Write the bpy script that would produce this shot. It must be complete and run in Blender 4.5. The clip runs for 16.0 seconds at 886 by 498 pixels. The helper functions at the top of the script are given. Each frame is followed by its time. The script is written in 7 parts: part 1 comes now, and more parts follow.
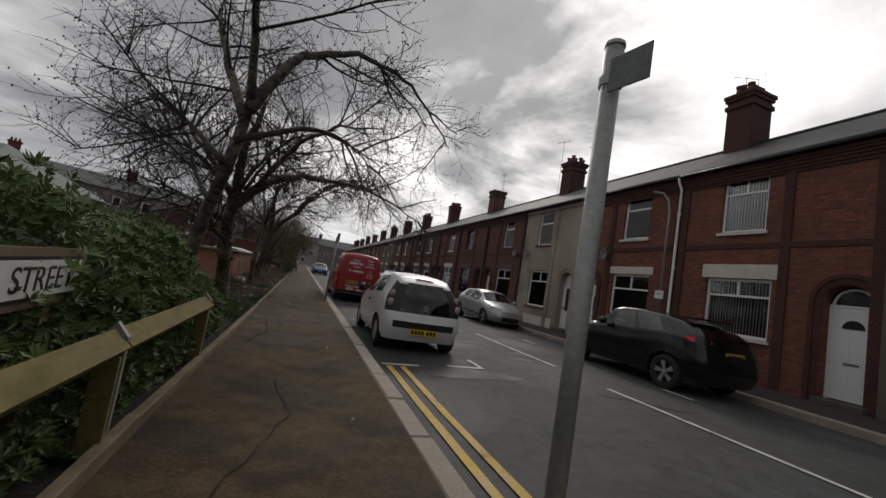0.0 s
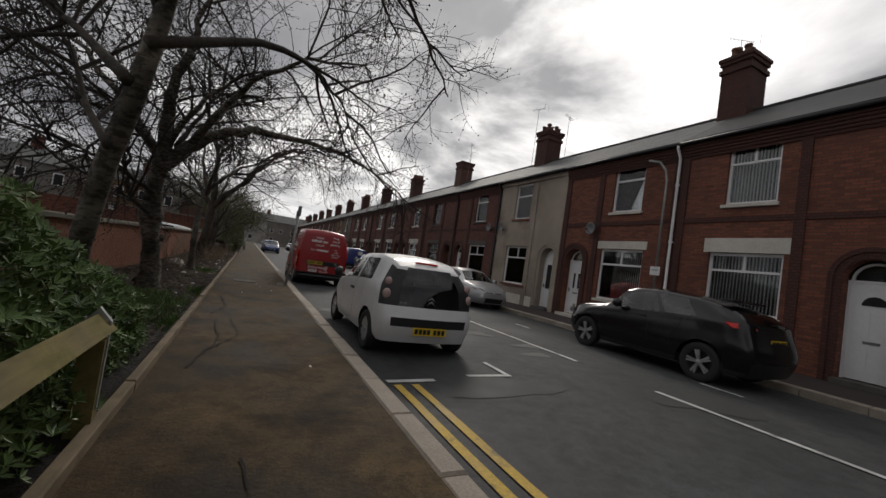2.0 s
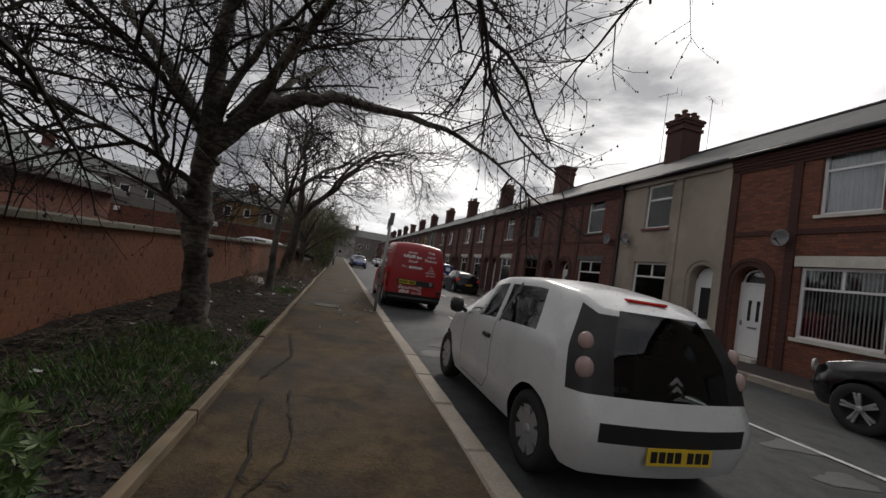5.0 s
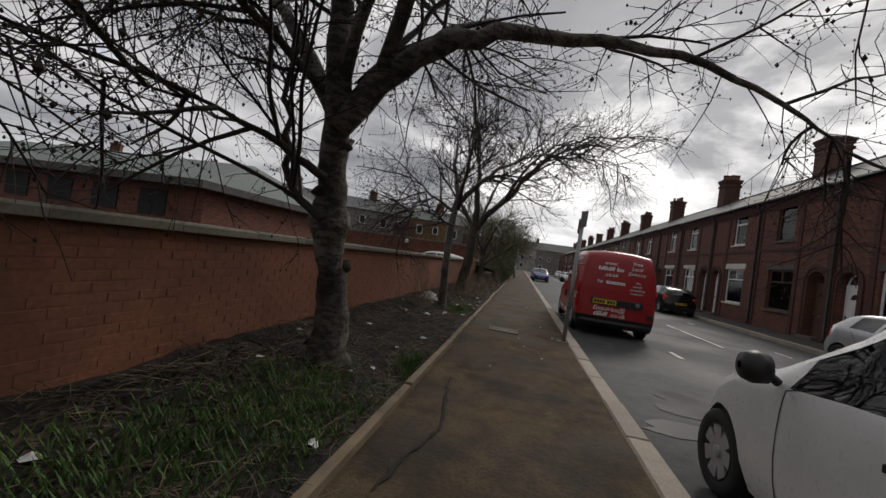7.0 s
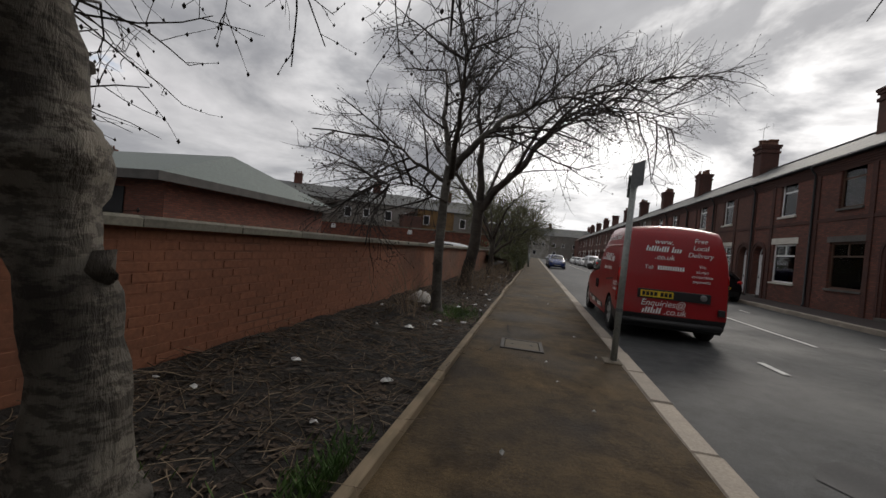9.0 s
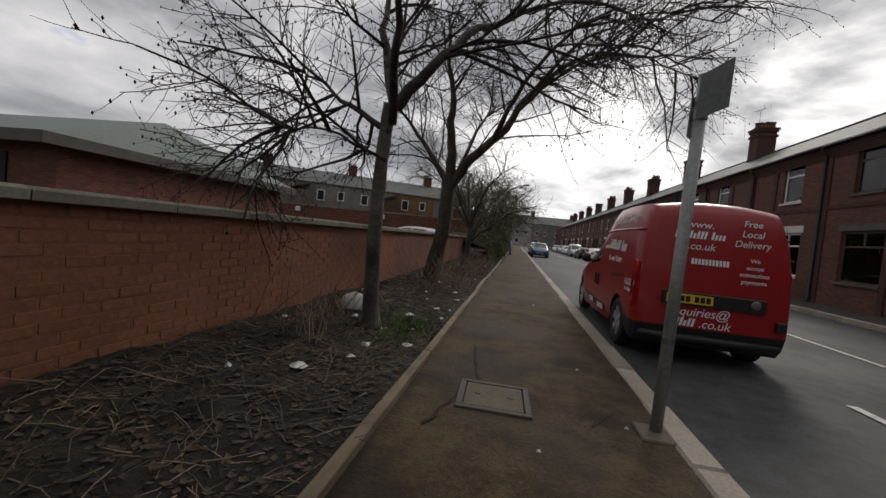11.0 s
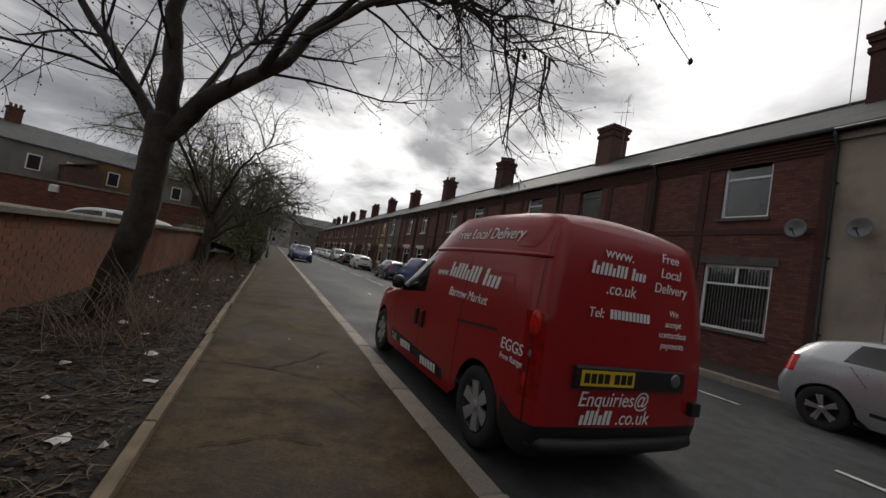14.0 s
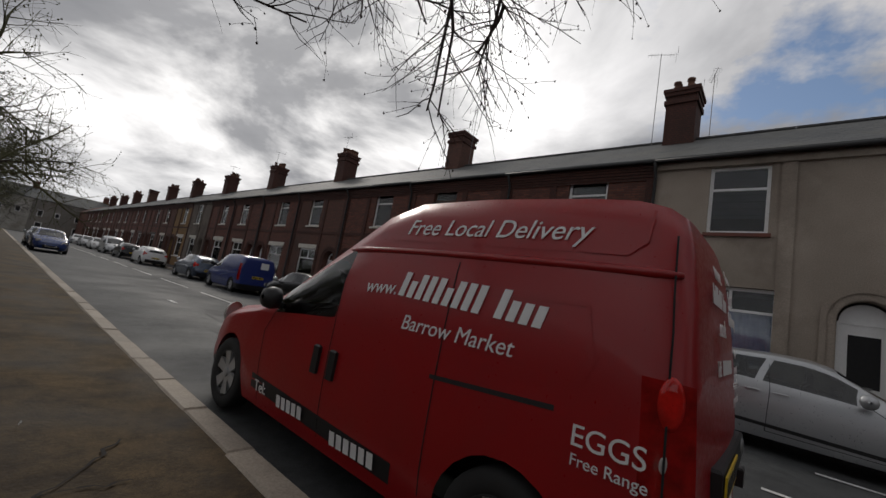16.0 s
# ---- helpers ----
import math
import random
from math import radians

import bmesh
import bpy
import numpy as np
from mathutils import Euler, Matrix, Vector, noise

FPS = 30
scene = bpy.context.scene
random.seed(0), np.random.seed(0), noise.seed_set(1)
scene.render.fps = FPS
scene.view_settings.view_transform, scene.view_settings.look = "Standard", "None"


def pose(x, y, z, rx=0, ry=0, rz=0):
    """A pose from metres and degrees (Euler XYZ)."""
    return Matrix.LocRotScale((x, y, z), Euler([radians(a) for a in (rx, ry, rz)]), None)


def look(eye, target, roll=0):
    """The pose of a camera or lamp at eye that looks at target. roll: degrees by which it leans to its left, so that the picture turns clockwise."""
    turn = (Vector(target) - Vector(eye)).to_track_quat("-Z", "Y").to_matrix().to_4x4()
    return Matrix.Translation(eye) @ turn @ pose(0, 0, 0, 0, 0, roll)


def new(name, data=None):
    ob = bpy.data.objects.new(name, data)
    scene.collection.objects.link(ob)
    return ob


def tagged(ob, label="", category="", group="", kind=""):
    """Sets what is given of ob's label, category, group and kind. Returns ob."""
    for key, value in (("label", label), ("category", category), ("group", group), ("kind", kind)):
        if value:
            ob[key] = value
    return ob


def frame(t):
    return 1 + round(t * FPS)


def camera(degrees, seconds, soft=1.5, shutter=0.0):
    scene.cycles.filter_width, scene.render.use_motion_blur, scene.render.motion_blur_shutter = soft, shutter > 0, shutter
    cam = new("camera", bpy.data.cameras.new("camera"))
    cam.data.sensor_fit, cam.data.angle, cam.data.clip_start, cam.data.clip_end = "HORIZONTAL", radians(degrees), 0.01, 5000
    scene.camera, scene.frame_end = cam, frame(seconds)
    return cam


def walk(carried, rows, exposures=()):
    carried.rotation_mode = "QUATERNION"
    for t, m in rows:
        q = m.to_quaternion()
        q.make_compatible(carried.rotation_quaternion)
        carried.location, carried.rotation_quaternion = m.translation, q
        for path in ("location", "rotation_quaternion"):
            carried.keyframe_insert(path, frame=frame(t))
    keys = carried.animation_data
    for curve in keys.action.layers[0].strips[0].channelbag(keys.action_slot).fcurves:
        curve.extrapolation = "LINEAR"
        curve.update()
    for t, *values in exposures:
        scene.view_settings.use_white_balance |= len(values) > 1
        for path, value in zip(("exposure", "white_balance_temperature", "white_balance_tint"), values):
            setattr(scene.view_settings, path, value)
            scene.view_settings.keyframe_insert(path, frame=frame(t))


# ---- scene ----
cam = camera(97.0, 16.0)
PATH = [
    (0.0, pose(-0.230, 1.175, 1.222, 95.17, -9.50, -19.99)),
    (0.5, pose(-0.250, 1.627, 1.253, 95.54, -9.34, -24.06)),
    (1.0, pose(-0.328, 2.085, 1.255, 95.13, -8.55, -27.63)),
    (1.5, pose(-0.385, 2.550, 1.244, 93.51, -7.83, -27.39)),
    (2.0, pose(-0.413, 3.044, 1.242, 92.54, -8.44, -26.60)),
    (2.5, pose(-0.428, 3.564, 1.259, 92.02, -8.77, -25.50)),
    (3.0, pose(-0.429, 4.074, 1.274, 92.89, -8.55, -25.38)),
    (3.5, pose(-0.420, 4.591, 1.289, 94.23, -8.06, -25.58)),
    (4.0, pose(-0.347, 5.072, 1.283, 94.46, -7.55, -25.98)),
    (4.5, pose(-0.312, 5.550, 1.252, 93.50, -7.51, -23.62)),
    (5.0, pose(-0.259, 6.040, 1.253, 92.93, -8.96, -14.92)),
    (7.5, pose(-0.186, 8.544, 1.232, 90.74, -7.02, 13.53)),
    (8.0, pose(-0.208, 9.162, 1.215, 90.17, -5.88, 13.71)),
    (8.5, pose(-0.261, 9.769, 1.203, 89.79, -5.82, 13.56)),
    (9.0, pose(-0.302, 10.334, 1.196, 89.44, -5.36, 13.15)),
    (11.5, pose(-0.313, 13.128, 1.172, 87.77, -6.74, 8.38)),
    (12.0, pose(-0.344, 13.660, 1.200, 88.79, -7.03, 2.24)),
    (12.5, pose(-0.411, 14.168, 1.218, 90.47, -8.23, -5.77)),
    (13.0, pose(-0.480, 14.676, 1.235, 91.74, -8.64, -15.29)),
    (13.5, pose(-0.508, 15.191, 1.256, 91.68, -9.40, -18.32)),
    (14.0, pose(-0.543, 15.709, 1.281, 92.95, -9.59, -23.87)),
    (14.5, pose(-0.512, 16.210, 1.298, 94.71, -9.84, -31.97)),
    (15.0, pose(-0.514, 16.714, 1.292, 96.30, -10.11, -40.80)),
    (15.5, pose(-0.484, 17.197, 1.283, 96.76, -10.10, -45.17)),
    (16.0, pose(-0.492, 17.686, 1.250, 97.31, -9.95, -49.84)),
]
walk(cam, PATH, exposures=((0.0, 0.06, 6700, 11), (2.5, 0.15, 6700, 11), (5.0, 0.26, 6650, 11), (8.0, 0.28, 6650, 11), (9.5, 0.34, 6650, 11), (11.5, 0.34, 6650, 11), (13.0, 0.22, 6650, 11), (15.0, 0.06, 6600, 11), (16.0, 0.0, 6600, 11)))

# ---- world, sun ----
SUN_AZ, SUN_EL = radians(-22), radians(34)  # turn from +y towards -x, and height
sun_dir = Vector((-math.sin(SUN_AZ) * math.cos(SUN_EL), math.cos(SUN_AZ) * math.cos(SUN_EL), math.sin(SUN_EL)))
world = bpy.data.worlds.new("world")
scene.world = world
world.use_nodes = True
wn, wl = world.node_tree.nodes, world.node_tree.links
wn.clear()


def wnode(kind, **kw):
    n = wn.new(kind)
    for k, v in kw.items():
        n.inputs[k].default_value = v
    return n


def wramp(fac, stops):
    n = wn.new("ShaderNodeValToRGB")
    el = n.color_ramp.elements
    while len(el) < len(stops):
        el.new(0.5)
    for e, (p, c) in zip(el, stops):
        e.position, e.color = p, (*c, 1)
    wl.new(fac, n.inputs[0])
    return n.outputs[0]


tc = wnode("ShaderNodeTexCoord")
sky = wn.new("ShaderNodeTexSky")
sky.sky_type, sky.sun_disc, sky.sun_elevation, sky.sun_rotation = "NISHITA", False, SUN_EL, -SUN_AZ
# flatten the direction on to a cloud deck, so that the clouds shrink towards the horizon
sep = wnode("ShaderNodeSeparateXYZ")
wl.new(tc.outputs["Generated"], sep.inputs[0])
zc = wn.new("ShaderNodeMath")
zc.operation = "MAXIMUM"
zc.inputs[1].default_value = 0.0
wl.new(sep.outputs[2], zc.inputs[0])
za = wn.new("ShaderNodeMath")
za.operation = "ADD"
za.inputs[1].default_value = 0.22
wl.new(zc.outputs[0], za.inputs[0])
div = wn.new("ShaderNodeVectorMath")
div.operation = "DIVIDE"
comb = wnode("ShaderNodeCombineXYZ")
for i in range(3):
    wl.new(za.outputs[0], comb.inputs[i])
wl.new(tc.outputs["Generated"], div.inputs[0])
wl.new(comb.outputs[0], div.inputs[1])
n1 = wnode("ShaderNodeTexNoise", Scale=1.15, Detail=7.0, Roughness=0.55, Distortion=0.35)
wl.new(div.outputs[0], n1.inputs["Vector"])
n2 = wnode("ShaderNodeTexNoise", Scale=2.6, Detail=6.0, Roughness=0.6)
wl.new(div.outputs[0], n2.inputs["Vector"])
# thin places in the deck glow near the sun
dot = wn.new("ShaderNodeVectorMath")
dot.operation = "DOT_PRODUCT"
nrm = wn.new("ShaderNodeVectorMath")
nrm.operation = "NORMALIZE"
wl.new(tc.outputs["Generated"], nrm.inputs[0])
wl.new(nrm.outputs[0], dot.inputs[0])
dot.inputs[1].default_value = sun_dir
glow = wramp(dot.outputs["Value"], [(0.45, (0, 0, 0)), (0.74, (0.32, 0.32, 0.315)), (0.91, (0.85, 0.845, 0.825)), (1.0, (1.7, 1.68, 1.62))])
deck = wramp(n1.outputs[0], [(0.30, (0.58, 0.58, 0.595)), (0.45, (0.42, 0.425, 0.44)), (0.56, (0.26, 0.268, 0.288)), (0.72, (0.16, 0.168, 0.19))])
thin = wramp(n1.outputs[0], [(0.32, (1, 1, 1)), (0.60, (0.10, 0.10, 0.10))])
fine = wramp(n2.outputs[0], [(0.30, (1.12, 1.12, 1.12)), (0.70, (0.86, 0.86, 0.87))])


def wmix(kind, a, b, fac=1.0):
    n = wn.new("ShaderNodeMix")
    n.data_type, n.blend_type = "RGBA", kind
    n.clamp_result = False
    for sock, v in ((n.inputs[0], fac), (n.inputs[6], a), (n.inputs[7], b)):
        if isinstance(v, (int, float)):
            sock.default_value = v
        elif isinstance(v, tuple):
            sock.default_value = v
        else:
            wl.new(v, sock)
    return n.outputs[2]


lit = wmix("MULTIPLY", glow, thin)
cloud = wmix("ADD", wmix("MULTIPLY", deck, fine), lit)
# open blue gaps high up, away from the sun
gap = wramp(n1.outputs[0], [(0.27, (1, 1, 1)), (0.31, (0, 0, 0))])
gdot = wn.new("ShaderNodeVectorMath")
gdot.operation = "DOT_PRODUCT"
wl.new(nrm.outputs[0], gdot.inputs[0])
gdot.inputs[1].default_value = (0.834, -0.060, 0.549)
near_gap = wramp(gdot.outputs["Value"], [(0.94, (0, 0, 0)), (0.985, (1, 1, 1))])
torn = wramp(n2.outputs[0], [(0.47, (0, 0, 0)), (0.60, (1, 1, 1))])
gap = wmix("ADD", gap, wmix("MULTIPLY", near_gap, torn))
gapv = wn.new("ShaderNodeRGBToBW")
wl.new(gap, gapv.inputs[0])
skyc = wmix("MULTIPLY", sky.outputs[0], (0.11, 0.11, 0.11, 1))
full = wmix("MIX", cloud, skyc, gapv.outputs[0])
# a light strip under the deck at the horizon
low = wramp(sep.outputs[2], [(0.0, (1, 1, 1)), (0.10, (0.25, 0.25, 0.25)), (0.2, (0, 0, 0))])
lowv = wn.new("ShaderNodeRGBToBW")
wl.new(low, lowv.inputs[0])
full = wmix("MIX", full, (0.62, 0.64, 0.66, 1), lowv.outputs[0])
bg = wnode("ShaderNodeBackground", Strength=1.0)
wl.new(full, bg.inputs[0])
wo = wn.new("ShaderNodeOutputWorld")
wl.new(bg.outputs[0], wo.inputs[0])
sun = new("sun", bpy.data.lights.new("sun", "SUN"))
sun.data.energy, sun.data.angle, sun.data.color = 0.9, radians(14), (1.0, 0.95, 0.88)
sun.matrix_world = look(tuple(sun_dir * 60), (0, 0, 0))

# ---- materials ----
def ramp(nt, fac, stops):
    n = nt.nodes.new("ShaderNodeValToRGB")
    el = n.color_ramp.elements
    while len(el) < len(stops):
        el.new(0.5)
    for e, (p, c) in zip(el, stops):
        e.position, e.color = p, (*c, 1) if len(c) == 3 else c
    nt.links.new(fac, n.inputs[0])
    return n.outputs[0]


def mixc(nt, kind, a, b, fac=1.0):
    n = nt.nodes.new("ShaderNodeMix")
    n.data_type, n.blend_type = "RGBA", kind
    for sock, v in ((n.inputs[0], fac), (n.inputs[6], a), (n.inputs[7], b)):
        if isinstance(v, (int, float)):
            sock.default_value = v
        elif isinstance(v, tuple):
            sock.default_value = (*v, 1) if len(v) == 3 else v
        else:
            nt.links.new(v, sock)
    return n.outputs[2]


def noise_tex(nt, scale, detail=4.0, rough=0.6, vec=None, stretch=None):
    n = nt.nodes.new("ShaderNodeTexNoise")
    n.inputs["Scale"].default_value, n.inputs["Detail"].default_value, n.inputs["Roughness"].default_value = scale, detail, rough
    if vec is None:
        t = nt.nodes.new("ShaderNodeTexCoord")
        vec = t.outputs["Object"]
    if stretch:
        m = nt.nodes.new("ShaderNodeMapping")
        m.inputs["Scale"].default_value = stretch
        nt.links.new(vec, m.inputs[0])
        vec = m.outputs[0]
    nt.links.new(vec, n.inputs["Vector"])
    return n.outputs[0]


def base(name, rough=0.7, metal=0.0, spec=0.5):
    m = bpy.data.materials.new(name)
    m.use_nodes = True
    nt = m.node_tree
    b = nt.nodes["Principled BSDF"]
    b.inputs["Roughness"].default_value, b.inputs["Metallic"].default_value = rough, metal
    b.inputs["Specular IOR Level"].default_value = spec
    return m, nt, b


def bump(nt, b, height, strength=0.3, dist=0.01):
    n = nt.nodes.new("ShaderNodeBump")
    n.inputs["Strength"].default_value, n.inputs["Distance"].default_value = strength, dist
    nt.links.new(height, n.inputs["Height"])
    nt.links.new(n.outputs[0], b.inputs["Normal"])


def surface(name, dark, light, big=0.8, small=18.0, rough=0.75, metal=0.0, relief=0.3, dist=0.004, stretch=None, spec=0.5, vary=0.0, stain=None, stain_scale=0.35, stain_at=(0.52, 0.66), grit=0.0):
    """A weathered surface: patches at one scale, grain at another, stains where given."""
    m, nt, b = base(name, rough, metal, spec)
    g = noise_tex(nt, small, 5.0, 0.65, stretch=stretch)
    p = noise_tex(nt, big, 3.0, 0.5)
    c = ramp(nt, p, [(0.3, dark), (0.7, light)])
    c = mixc(nt, "MULTIPLY", c, ramp(nt, g, [(0.25, (0.62, 0.62, 0.62)), (0.75, (1.25, 1.25, 1.25))]), 0.8)
    if grit:
        f_ = noise_tex(nt, 170.0, 3.0, 0.7)
        c = mixc(nt, "MULTIPLY", c, ramp(nt, f_, [(0.34, (1 - grit,) * 3), (0.5, (1, 1, 1)), (0.66, (1 + 1.6 * grit,) * 3)]), 1.0)
        w_ = noise_tex(nt, 5.0, 6.0, 0.7)
        c = mixc(nt, "MULTIPLY", c, ramp(nt, w_, [(0.36, (0.62,) * 3), (0.52, (1, 1, 1)), (0.68, (1.3,) * 3)]), 0.9)
    if stain:
        s = noise_tex(nt, stain_scale, 6.0, 0.65)
        c = mixc(nt, "MIX", c, stain, ramp(nt, s, [(stain_at[0], (0, 0, 0)), (stain_at[1], (0.8, 0.8, 0.8))]))
    if vary:
        oi = nt.nodes.new("ShaderNodeObjectInfo")
        c = mixc(nt, "MULTIPLY", c, ramp(nt, oi.outputs["Random"], [(0, (1 - vary,) * 3), (1, (1 + vary,) * 3)]), 1.0)
    nt.links.new(c, b.inputs["Base Color"])
    rr = ramp(nt, p, [(0.3, (max(0.05, rough - 0.12),) * 3), (0.7, (min(1, rough + 0.1),) * 3)])
    nt.links.new(rr, b.inputs["Roughness"])
    if relief:
        bump(nt, b, g, relief, dist)
    return m


def brickwork(name, c1, c2, mortar, axis="yz", bw=0.225, bh=0.075, stain=(0.05, 0.035, 0.03), rough=0.85, mort=0.011):
    """Brick courses with their joints, on a wall whose long side runs along the first axis."""
    m, nt, b = base(name, rough)
    t = nt.nodes.new("ShaderNodeTexCoord")
    s = nt.nodes.new("ShaderNodeSeparateXYZ")
    nt.links.new(t.outputs["Object"], s.inputs[0])
    cb = nt.nodes.new("ShaderNodeCombineXYZ")
    add = nt.nodes.new("ShaderNodeMath")
    add.operation = "ADD"
    nt.links.new(s.outputs[0], add.inputs[0])
    nt.links.new(s.outputs[1], add.inputs[1])
    nt.links.new(add.outputs[0], cb.inputs[0])
    nt.links.new(s.outputs[2], cb.inputs[1])
    br = nt.nodes.new("ShaderNodeTexBrick")
    br.inputs["Scale"].default_value = 1.0
    br.inputs["Brick Width"].default_value, br.inputs["Row Height"].default_value, br.inputs["Mortar Size"].default_value = bw, bh, mort
    br.inputs["Mortar Smooth"].default_value = 0.25
    br.inputs["Color1"].default_value, br.inputs["Color2"].default_value, br.inputs["Mortar"].default_value = (*c1, 1), (*c2, 1), (*mortar, 1)
    nt.links.new(cb.outputs[0], br.inputs["Vector"])
    p = noise_tex(nt, 0.7, 6.0, 0.65)
    g = noise_tex(nt, 30.0, 4.0, 0.6)
    c = mixc(nt, "MULTIPLY", br.outputs[0], ramp(nt, g, [(0.25, (0.7, 0.7, 0.7)), (0.75, (1.2, 1.2, 1.2))]), 0.8)
    c = mixc(nt, "MIX", c, stain, ramp(nt, p, [(0.48, (0, 0, 0)), (0.75, (0.75, 0.75, 0.75))]))
    nt.links.new(c, b.inputs["Base Color"])
    inv = nt.nodes.new("ShaderNodeMath")
    inv.operation = "SUBTRACT"
    inv.inputs[0].default_value = 1.0
    nt.links.new(br.outputs["Fac"], inv.inputs[1])
    bump(nt, b, inv.outputs[0], 0.7, 0.008)
    return m


def paint(name, col, rough=0.25, coat=0.6, dirt=0.12, metal=0.0):
    """Car paint with road dust."""
    m, nt, b = base(name, rough, metal)
    p = noise_tex(nt, 2.2, 5.0, 0.6)
    c = mixc(nt, "MIX", col, tuple(x * 0.55 + 0.02 for x in col), ramp(nt, p, [(0.45, (0, 0, 0)), (0.8, (dirt * 3,) * 3)]))
    nt.links.new(c, b.inputs["Base Color"])
    b.inputs["Coat Weight"].default_value, b.inputs["Coat Roughness"].default_value = coat, 0.06
    g = noise_tex(nt, 40.0)
    nt.links.new(ramp(nt, g, [(0.3, (rough * 0.8,) * 3), (0.7, (rough * 1.3,) * 3)]), b.inputs["Roughness"])
    return m


def plain(name, col, rough=0.5, metal=0.0, grain=0.12):
    m, nt, b = base(name, rough, metal)
    g = noise_tex(nt, 14.0)
    c = mixc(nt, "MULTIPLY", col, ramp(nt, g, [(0.25, (1 - grain * 2,) * 3), (0.75, (1 + grain,) * 3)]), 1.0)
    nt.links.new(c, b.inputs["Base Color"])
    return m


def glass(name, tint, gloss=0.02, ior=1.5):
    m = bpy.data.materials.new(name)
    m.use_nodes = True
    nt = m.node_tree
    nt.nodes.clear()
    o = nt.nodes.new("ShaderNodeOutputMaterial")
    tr = nt.nodes.new("ShaderNodeBsdfTransparent")
    tr.inputs[0].default_value = (*tint, 1)
    gl = nt.nodes.new("ShaderNodeBsdfGlossy")
    gl.inputs["Roughness"].default_value = gloss
    fr = nt.nodes.new("ShaderNodeFresnel")
    fr.inputs[0].default_value = ior
    mx = nt.nodes.new("ShaderNodeMixShader")
    nt.links.new(fr.outputs[0], mx.inputs[0])
    nt.links.new(tr.outputs[0], mx.inputs[1])
    nt.links.new(gl.outputs[0], mx.inputs[2])
    nt.links.new(mx.outputs[0], o.inputs[0])
    return m


M = {}
M["asphalt"] = surface("road asphalt", (0.033, 0.035, 0.036), (0.066, 0.068, 0.069), 0.5, 70.0, 0.76, relief=0.6, dist=0.005, spec=0.4, stain=(0.095, 0.095, 0.09), stain_scale=0.28, stain_at=(0.56, 0.78), grit=0.35)
M["footway"] = surface("footway tarmac", (0.036, 0.024, 0.011), (0.102, 0.070, 0.035), 1.1, 32.0, 0.88, relief=1.0, dist=0.009, spec=0.3, stain=(0.012, 0.008, 0.005), stain_scale=1.3, stain_at=(0.48, 0.66), grit=0.45)
M["far_footway"] = brickwork("red paving", (0.13, 0.06, 0.045), (0.10, 0.05, 0.04), (0.04, 0.03, 0.028), bw=0.30, bh=0.2, mort=0.012)
M["kerb"] = surface("granite kerb", (0.24, 0.205, 0.165), (0.40, 0.345, 0.28), 2.0, 55.0, 0.8, relief=0.4, vary=0.16, stain=(0.144, 0.115, 0.077), stain_scale=1.6, stain_at=(0.55, 0.72))
M["soil"] = surface("dark soil", (0.006, 0.005, 0.004), (0.026, 0.019, 0.012), 2.6, 30.0, 0.95, relief=0.9, dist=0.03)
M["grass"] = surface("grass blade", (0.045, 0.10, 0.018), (0.12, 0.21, 0.045), 3.0, 20.0, 0.7, relief=0)
M["deadstem"] = surface("dead stem", (0.125, 0.09, 0.0575), (0.275, 0.204, 0.1323), 3.0, 20.0, 0.85, relief=0)
# colours the fallen leaves, and the sheet that paints shade inside the shrubs
M["deadleaf_shade"] = surface("dead leaf and shrub shade", (0.03, 0.02, 0.014), (0.09, 0.06, 0.038), 3.0, 20.0, 0.85, relief=0)
M["leaf"] = surface("shrub leaf", (0.042, 0.085, 0.019), (0.15, 0.23, 0.06), 5.0, 25.0, 0.45, relief=0)
M["ivy"] = surface("ivy leaf", (0.045, 0.063, 0.0182), (0.135, 0.14, 0.0455), 2.0, 25.0, 0.55, relief=0)
M["edging"] = surface("timber edging", (0.115, 0.084, 0.05), (0.27, 0.205, 0.13), 1.2, 24.0, 0.85, stretch=(1, 0.12, 1), relief=0.5, vary=0.12, stain=(0.0805, 0.066, 0.03), stain_scale=1.4, stain_at=(0.5, 0.7))
M["rail"] = surface("mossy timber rail", (0.14, 0.11, 0.035), (0.30, 0.235, 0.085), 2.2, 26.0, 0.85, stretch=(1, 0.15, 1), relief=0.5, stain=(0.084, 0.08625, 0.02), stain_scale=2.2, stain_at=(0.48, 0.66))
M["wallbrick"] = surface("boundary brick", (0.20, 0.078, 0.042), (0.35, 0.140, 0.072), 0.9, 26.0, 0.88, relief=0.4, vary=0.10, stain=(0.11, 0.062, 0.040), stain_scale=0.8, stain_at=(0.44, 0.68))
M["mortar"] = surface("mortar", (0.19, 0.074, 0.040), (0.32, 0.128, 0.068), 0.9, 26.0, 0.95, stain=(0.10, 0.056, 0.036), stain_scale=0.8, stain_at=(0.44, 0.68))
M["coping"] = surface("concrete coping", (0.15, 0.14, 0.11), (0.27, 0.25, 0.20), 1.5, 35.0, 0.9, vary=0.12, stain=(0.07, 0.075, 0.04), stain_scale=1.2)
M["brick_a"] = brickwork("red house brick", (0.245, 0.078, 0.043), (0.130, 0.040, 0.025), (0.10, 0.058, 0.043), stain=(0.075, 0.034, 0.024))
M["brick_b"] = brickwork("dark red house brick", (0.180, 0.060, 0.038), (0.095, 0.032, 0.023), (0.075, 0.045, 0.036), stain=(0.05, 0.026, 0.02))
M["brick_c"] = brickwork("brown house brick", (0.1418, 0.0576, 0.0391), (0.1053, 0.0432, 0.03105), (0.07425, 0.0456, 0.0345))
